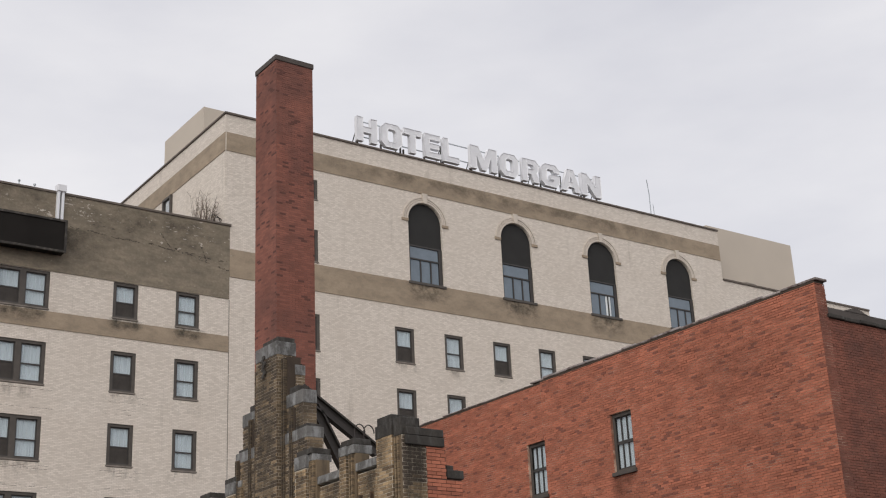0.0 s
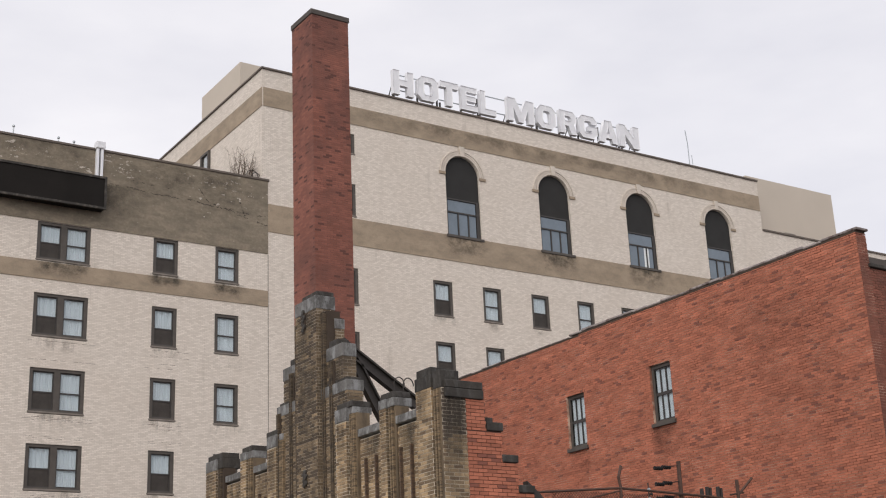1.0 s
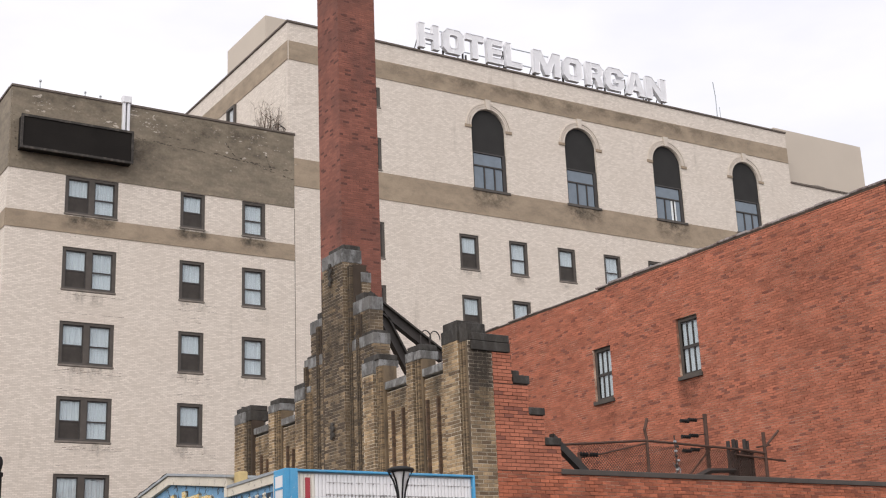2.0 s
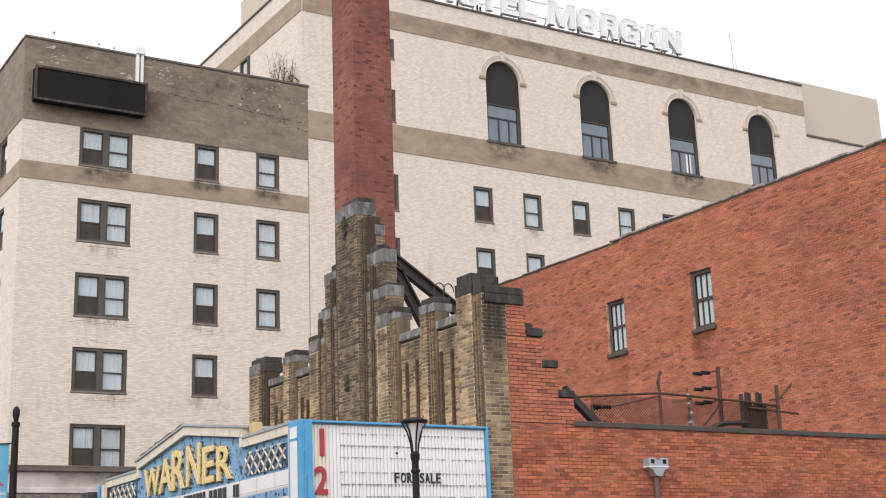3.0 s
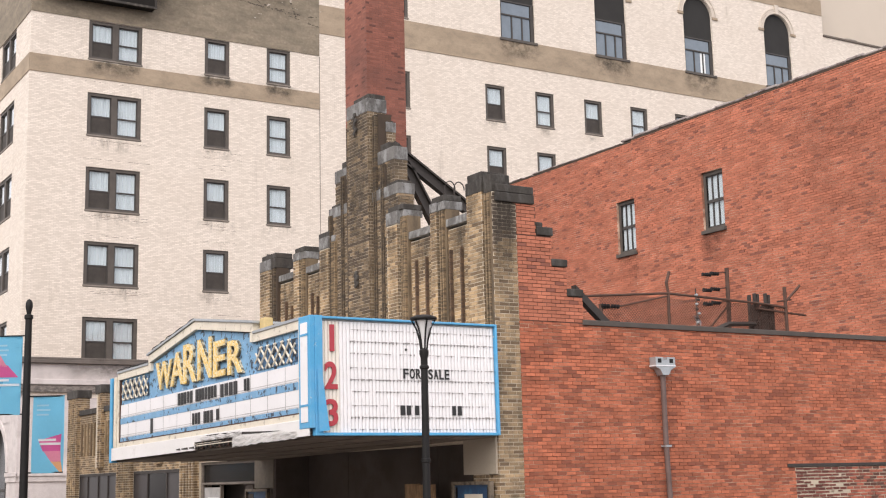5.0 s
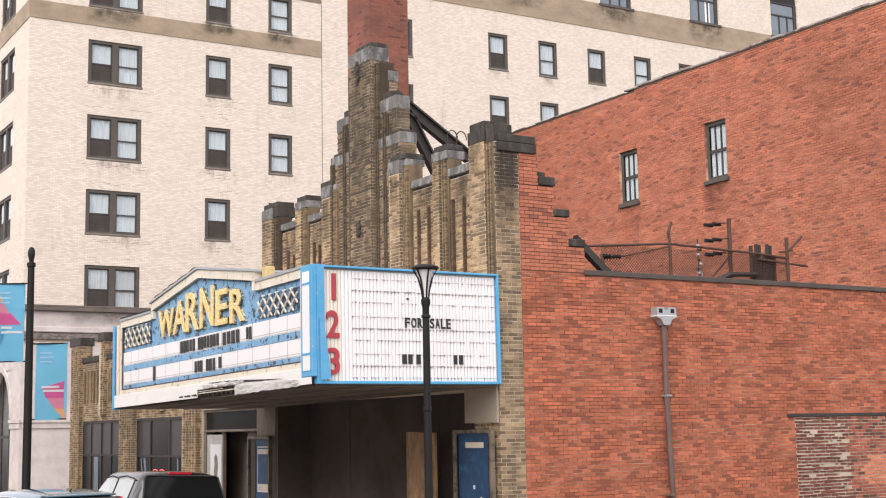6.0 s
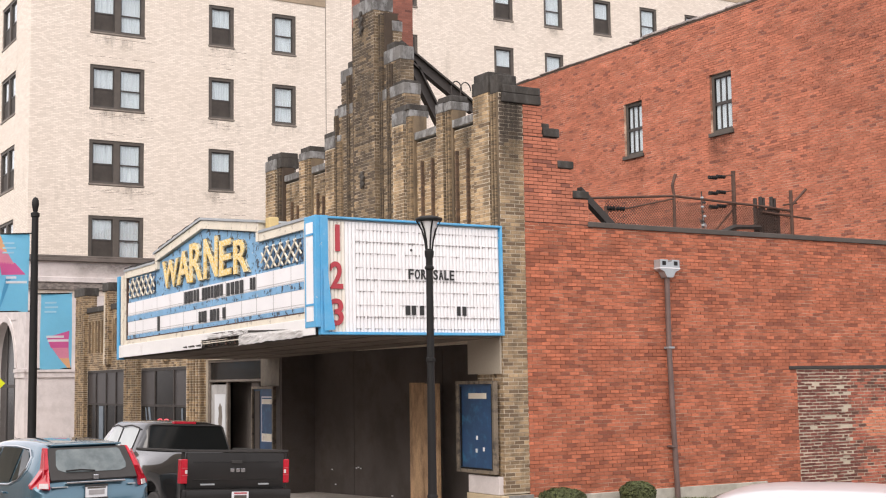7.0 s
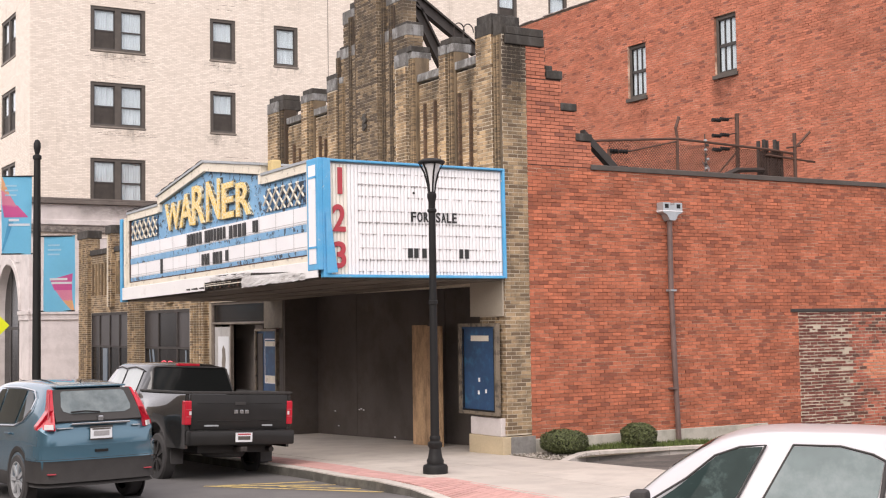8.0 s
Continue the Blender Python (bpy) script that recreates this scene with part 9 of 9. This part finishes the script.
for s in (-1, 1):
    lampo = part("tail_lamp", boxes((s * 0.90, s * 1.012, -0.012, 0.14, 0.88, 1.27), bevel=0.015), M["tail_red"], truck, "red tail lamp")
    part("clear_lens", boxes((s * 0.905, s * 0.945, -0.018, -0.013, 1.04, 1.10)), M["tail_clear"], lampo)
    for z in (1.005, 1.12):
        part("lamp_divider", boxes((s * 0.90, s * 1.0, -0.017, -0.0125, z, z + 0.015)), M["red_letter"], lampo, "darker red divider")
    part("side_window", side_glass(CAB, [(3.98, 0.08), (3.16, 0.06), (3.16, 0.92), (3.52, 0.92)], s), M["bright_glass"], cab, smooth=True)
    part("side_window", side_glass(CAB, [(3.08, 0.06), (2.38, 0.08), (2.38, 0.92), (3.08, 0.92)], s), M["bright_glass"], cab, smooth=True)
    for a, b in ((2.36, 3.10), (3.14, 3.66)):
        part("wind_deflector", tube(bmesh.new(), [on_side(CAB, a, 0.90, s, 0.03), on_side(CAB, (a + b) / 2, 0.96, s, 0.035), on_side(CAB, b, 0.92, s, 0.03)], 0.013, 6), M["trim_black"], cab)
    part("door_mirror", boxes((s * 1.0, s * 1.25, 3.78, 3.90, 1.22, 1.46), bevel=0.03), M["galvanised"], cab, "bright door mirror", True)
    part("door_handle", boxes((s * 0.985, s * 1.02, 2.42, 2.60, 1.08, 1.12), (s * 0.985, s * 1.02, 3.22, 3.40, 1.08, 1.12), bevel=0.006), M["chrome"], cab)
    wing, cols = bmesh.new(), []
    for k in range(41):                # bed side swelling out over the rear wheel, with the arch cut out
        y = 0.05 + 1.93 * k / 40
        b = 0.155 * max(0.0, math.cos((y - 1.10) / 0.98 * math.pi / 2)) ** 1.3
        d = 0.235 - (y - 1.15) ** 2
        low = max(0.50, 0.40 + math.sqrt(d)) if d > 0 else 0.50
        prof = [(0.925, 1.38), (0.985, 1.38), (1.0 + 0.10 * b, 1.345), (1.0 + 0.35 * b, 1.28), (1.0 + 0.85 * b, 1.19), (1.0 + b, 1.08), (0.998 + b, 0.97)]
        prof += [(0.998 + b * (0.6 + 0.4 * f) - 0.02 * (1 - f), low + (0.97 - low) * f) for f in (0.66, 0.33, 0.0)] + [(0.93, low)]
        cols.append([wing.verts.new((s * x, y, z)) for x, z in prof])
    for p, q in zip(cols, cols[1:]):
        for j in range(len(p) - 1):
            wing.faces.new((p[j], q[j], q[j + 1], p[j + 1]))
    wing.faces.new(cols[0])
    wing.faces.new(list(reversed(cols[-1])))
    bmesh.ops.recalc_face_normals(wing, faces=list(wing.faces))
    part("bed_side", wing, M["truck_paint"], truck, "swollen glossy black bed side", True)
    arch(truck, s * 0.99, 4.75, 0.39, s)
    for y in (1.15, 4.75):
        wheel(truck, s * 0.90, y, 0.395, s, "trim_black", 0.045 - 0.038 * s)
part("rear_glass", plate_of([(-0.80, 1.895, 1.38), (0.80, 1.895, 1.38), (0.71, 2.055, 1.775), (0.66, 2.065, 1.80), (-0.66, 2.065, 1.80), (-0.71, 2.055, 1.775)], 0.06), M["truck_glass"], cab, "dark rear window")
part("glass_frame", tube(bmesh.new(), [(-0.81, 1.89, 1.37), (-0.72, 2.05, 1.78), (-0.67, 2.06, 1.81), (0.67, 2.06, 1.81), (0.72, 2.05, 1.78), (0.81, 1.89, 1.37)], 0.016, 6), M["trim_black"], cab, "black rubber window seal")
part("brake_lamp", boxes((-0.22, 0.22, 2.12, 2.22, 1.83, 1.875), bevel=0.008), M["tail_red"], cab, "high red brake lamp")

# white saloon pulling out of the lot
SEDAN_X, SEDAN_Y = -4.06, -13.10      # middle of the rear bumper
SEDAN = [(0.0, 0.38, 0.66, 0.80, 0.72, 0.78, 0.94, 0.64, 1.06), (0.2, 0.28, 0.74, 0.88, 0.80, 0.86, 1.00, 0.66, 1.16), (0.65, 0.24, 0.78, 0.90, 0.82, 0.88, 1.02, 0.60, 1.32), (1.15, 0.22, 0.78, 0.91, 0.82, 0.88, 1.00, 0.60, 1.515), (1.65, 0.22, 0.78, 0.91, 0.82, 0.88, 0.99, 0.61, 1.55), (2.15, 0.22, 0.78, 0.91, 0.82, 0.88, 0.98, 0.61, 1.55),
    (2.6, 0.22, 0.78, 0.91, 0.81, 0.875, 0.97, 0.61, 1.49), (3.0, 0.22, 0.78, 0.91, 0.80, 0.87, 0.96, 0.64, 1.27), (3.5, 0.22, 0.78, 0.90, 0.76, 0.86, 0.86, 0.74, 0.90), (4.1, 0.24, 0.74, 0.84, 0.68, 0.78, 0.74, 0.66, 0.78), (4.45, 0.32, 0.62, 0.72, 0.56, 0.68, 0.62, 0.58, 0.66)]
sedan = thing("white_car", "white saloon car with painted window reflections leaving the lot", "car", pose(SEDAN_X, SEDAN_Y, -0.15, 0, 0, 38.5))
FRONT_PANE = [(3.28, 0.04), (2.50, 0.04), (2.27, 0.93), (2.45, 0.93), (2.64, 0.88), (2.85, 0.66)]
REAR_PANE = [(2.28, 0.04), (1.42, 0.06), (1.36, 0.72), (1.46, 0.82), (1.68, 0.92), (2.05, 0.93)]
QUARTER_PANE = [(1.36, 0.06), (0.98, 0.20), (1.08, 0.46), (1.31, 0.70)]
sedan_body = part("body", body_mesh(SEDAN, None), M["white_paint"], sedan, smooth=True)
for s in (-1, 1):
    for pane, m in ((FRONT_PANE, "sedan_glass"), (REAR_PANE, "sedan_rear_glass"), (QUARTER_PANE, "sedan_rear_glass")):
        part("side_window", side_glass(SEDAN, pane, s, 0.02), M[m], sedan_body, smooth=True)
    for loop in ([(3.30, 0.03), (2.87, 0.68), (2.65, 0.91), (2.45, 0.955), (2.25, 0.955), (2.485, 0.03)], [(2.29, 0.03), (2.035, 0.955), (1.68, 0.945), (1.44, 0.84), (1.06, 0.47), (0.95, 0.18), (1.36, 0.03)]):
        part("window_seal", tube(bmesh.new(), [on_side(SEDAN, a, f, s, 0.018) for a, f in loop + loop[:1]], 0.010, 6), M["trim_black"], sedan_body)
    part("window_bar", tube(bmesh.new(), [on_side(SEDAN, 1.39, 0.05, s, 0.024), on_side(SEDAN, 1.335, 0.74, s, 0.024)], 0.02, 6), M["trim_black"], sedan_body)
    part("door_mirror", boxes((s * 0.90, s * 1.10, 3.12, 3.26, 1.00, 1.12), bevel=0.035), M["trim_black"], sedan_body, "dark door mirror", True)
    part("door_handle", boxes((s * 0.91, s * 0.935, 1.40, 1.58, 0.80, 0.83), (s * 0.91, s * 0.935, 2.45, 2.63, 0.80, 0.83), bevel=0.006), M["white_paint"], sedan_body)
    part("sill_trim", boxes((s * 0.80, s * 0.915, 1.2, 3.4, 0.22, 0.30), bevel=0.01), M["trim_black"], sedan_body)
    part("tail_lamp", boxes((s * 0.60, s * 0.84, 0.03, 0.22, 0.72, 0.88), bevel=0.02), M["tail_red"], sedan_body)
    for y in (0.85, 3.55):
        arch(sedan, s * 0.905, y, 0.325, s)
        wheel(sedan, s * 0.83, y, 0.32, s)
part("windscreen", top_glass(SEDAN, 2.72, 3.42, True), M["car_glass"], sedan_body, "dark windscreen", True)
part("windscreen", top_glass(SUV, 2.55, 3.25), M["car_glass"], suv_body, "dark windscreen", True)
part("windscreen", top_glass(CAB, 3.78, 4.48), M["car_glass"], cab, "dark windscreen", True)


# ---- bricks of the large walls ----
COURSE, LONG = 0.0677, 0.206
side_rects = [(0.0, 12.1, 0.0, 5.13), (0.0, 1.44, 5.13, 5.62), (0.0, 1.10, 5.62, 6.16), (0.0, 0.77, 6.16, 6.72), (0.0, 0.43, 6.72, 7.28)]
side_holes = [(6.68, 10.2, -0.3, 2.45)]
rr = lay_bricks(side_rects, None, LONG, COURSE, 0.011, 0.010, holes=side_holes, rough=0.006, rnd=random.Random(1))
brickwork(side, [r for r in rr if r[2] < 5.12], facing_lot(0.0), M["red_brick"], near=(0.9, 3.0, 0.5, 2.6))
brickwork(side, [r for r in rr if r[2] >= 5.12], facing_lot(-0.003), M["dark_red_brick"])
patch_rnd = random.Random(2)
rr = lay_bricks([(6.675, 10.19, -0.1, 2.43)], None, LONG, COURSE, 0.013, 0.010, rough=0.008, rnd=patch_rnd)
old_joint = lambda u: 1.0 if u < 8.1 else 0.35
rr = [(p + patch_rnd.uniform(-0.003, 0.009), q - patch_rnd.uniform(-0.003, 0.009), a + old_joint(p) * patch_rnd.uniform(-0.002, 0.014), b - old_joint(p) * patch_rnd.uniform(-0.002, 0.012), d) for p, q, a, b, d in rr]
old = lambda r: r[0] < 8.05 + 0.55 * noise.noise(Vector((1.7, r[2] * 2.2, 0.5)))                # dark old courses
light = lambda r: r[0] > 8.62 + 0.12 * math.sin(r[2] * 9) and 1.02 < r[2] < 1.62                # paler mending
smeared = lambda r: old(r) and noise.noise(Vector((r[0] * 2.2, round(r[2] / COURSE) * 1.31, 4.0))) > (0.22 if r[0] > 7.5 else 0.5)   # bricks lost under mortar
rr = [r if not smeared(r) else (r[0] + patch_rnd.uniform(0, 0.08), r[1] - patch_rnd.uniform(0, 0.08), r[2] + patch_rnd.uniform(0.01, 0.03), r[3], r[4]) for r in rr if not smeared(r) or patch_rnd.random() < 0.45]
brickwork(patch, [r for r in rr if old(r)], facing_lot(-0.005), M["patch_brick"], near=(6.7, 8.2, 0.1, 2.4), limit=250)
brickwork(patch, [r for r in rr if not old(r) and not light(r)], facing_lot(-0.005), M["patch_red"])
brickwork(patch, [r for r in rr if light(r)], facing_lot(-0.005), M["patch_orange"])
rr = lay_bricks([(0.23, 10.9, 5.0, 12.42), (10.9, 17.6, 5.0, 12.37)], None, LONG, COURSE, 0.012, 0.012, holes=audit_holes, rough=0.007, rnd=random.Random(4))
brickwork(audit, rr, facing_street(AX), M["dark_red_brick"])
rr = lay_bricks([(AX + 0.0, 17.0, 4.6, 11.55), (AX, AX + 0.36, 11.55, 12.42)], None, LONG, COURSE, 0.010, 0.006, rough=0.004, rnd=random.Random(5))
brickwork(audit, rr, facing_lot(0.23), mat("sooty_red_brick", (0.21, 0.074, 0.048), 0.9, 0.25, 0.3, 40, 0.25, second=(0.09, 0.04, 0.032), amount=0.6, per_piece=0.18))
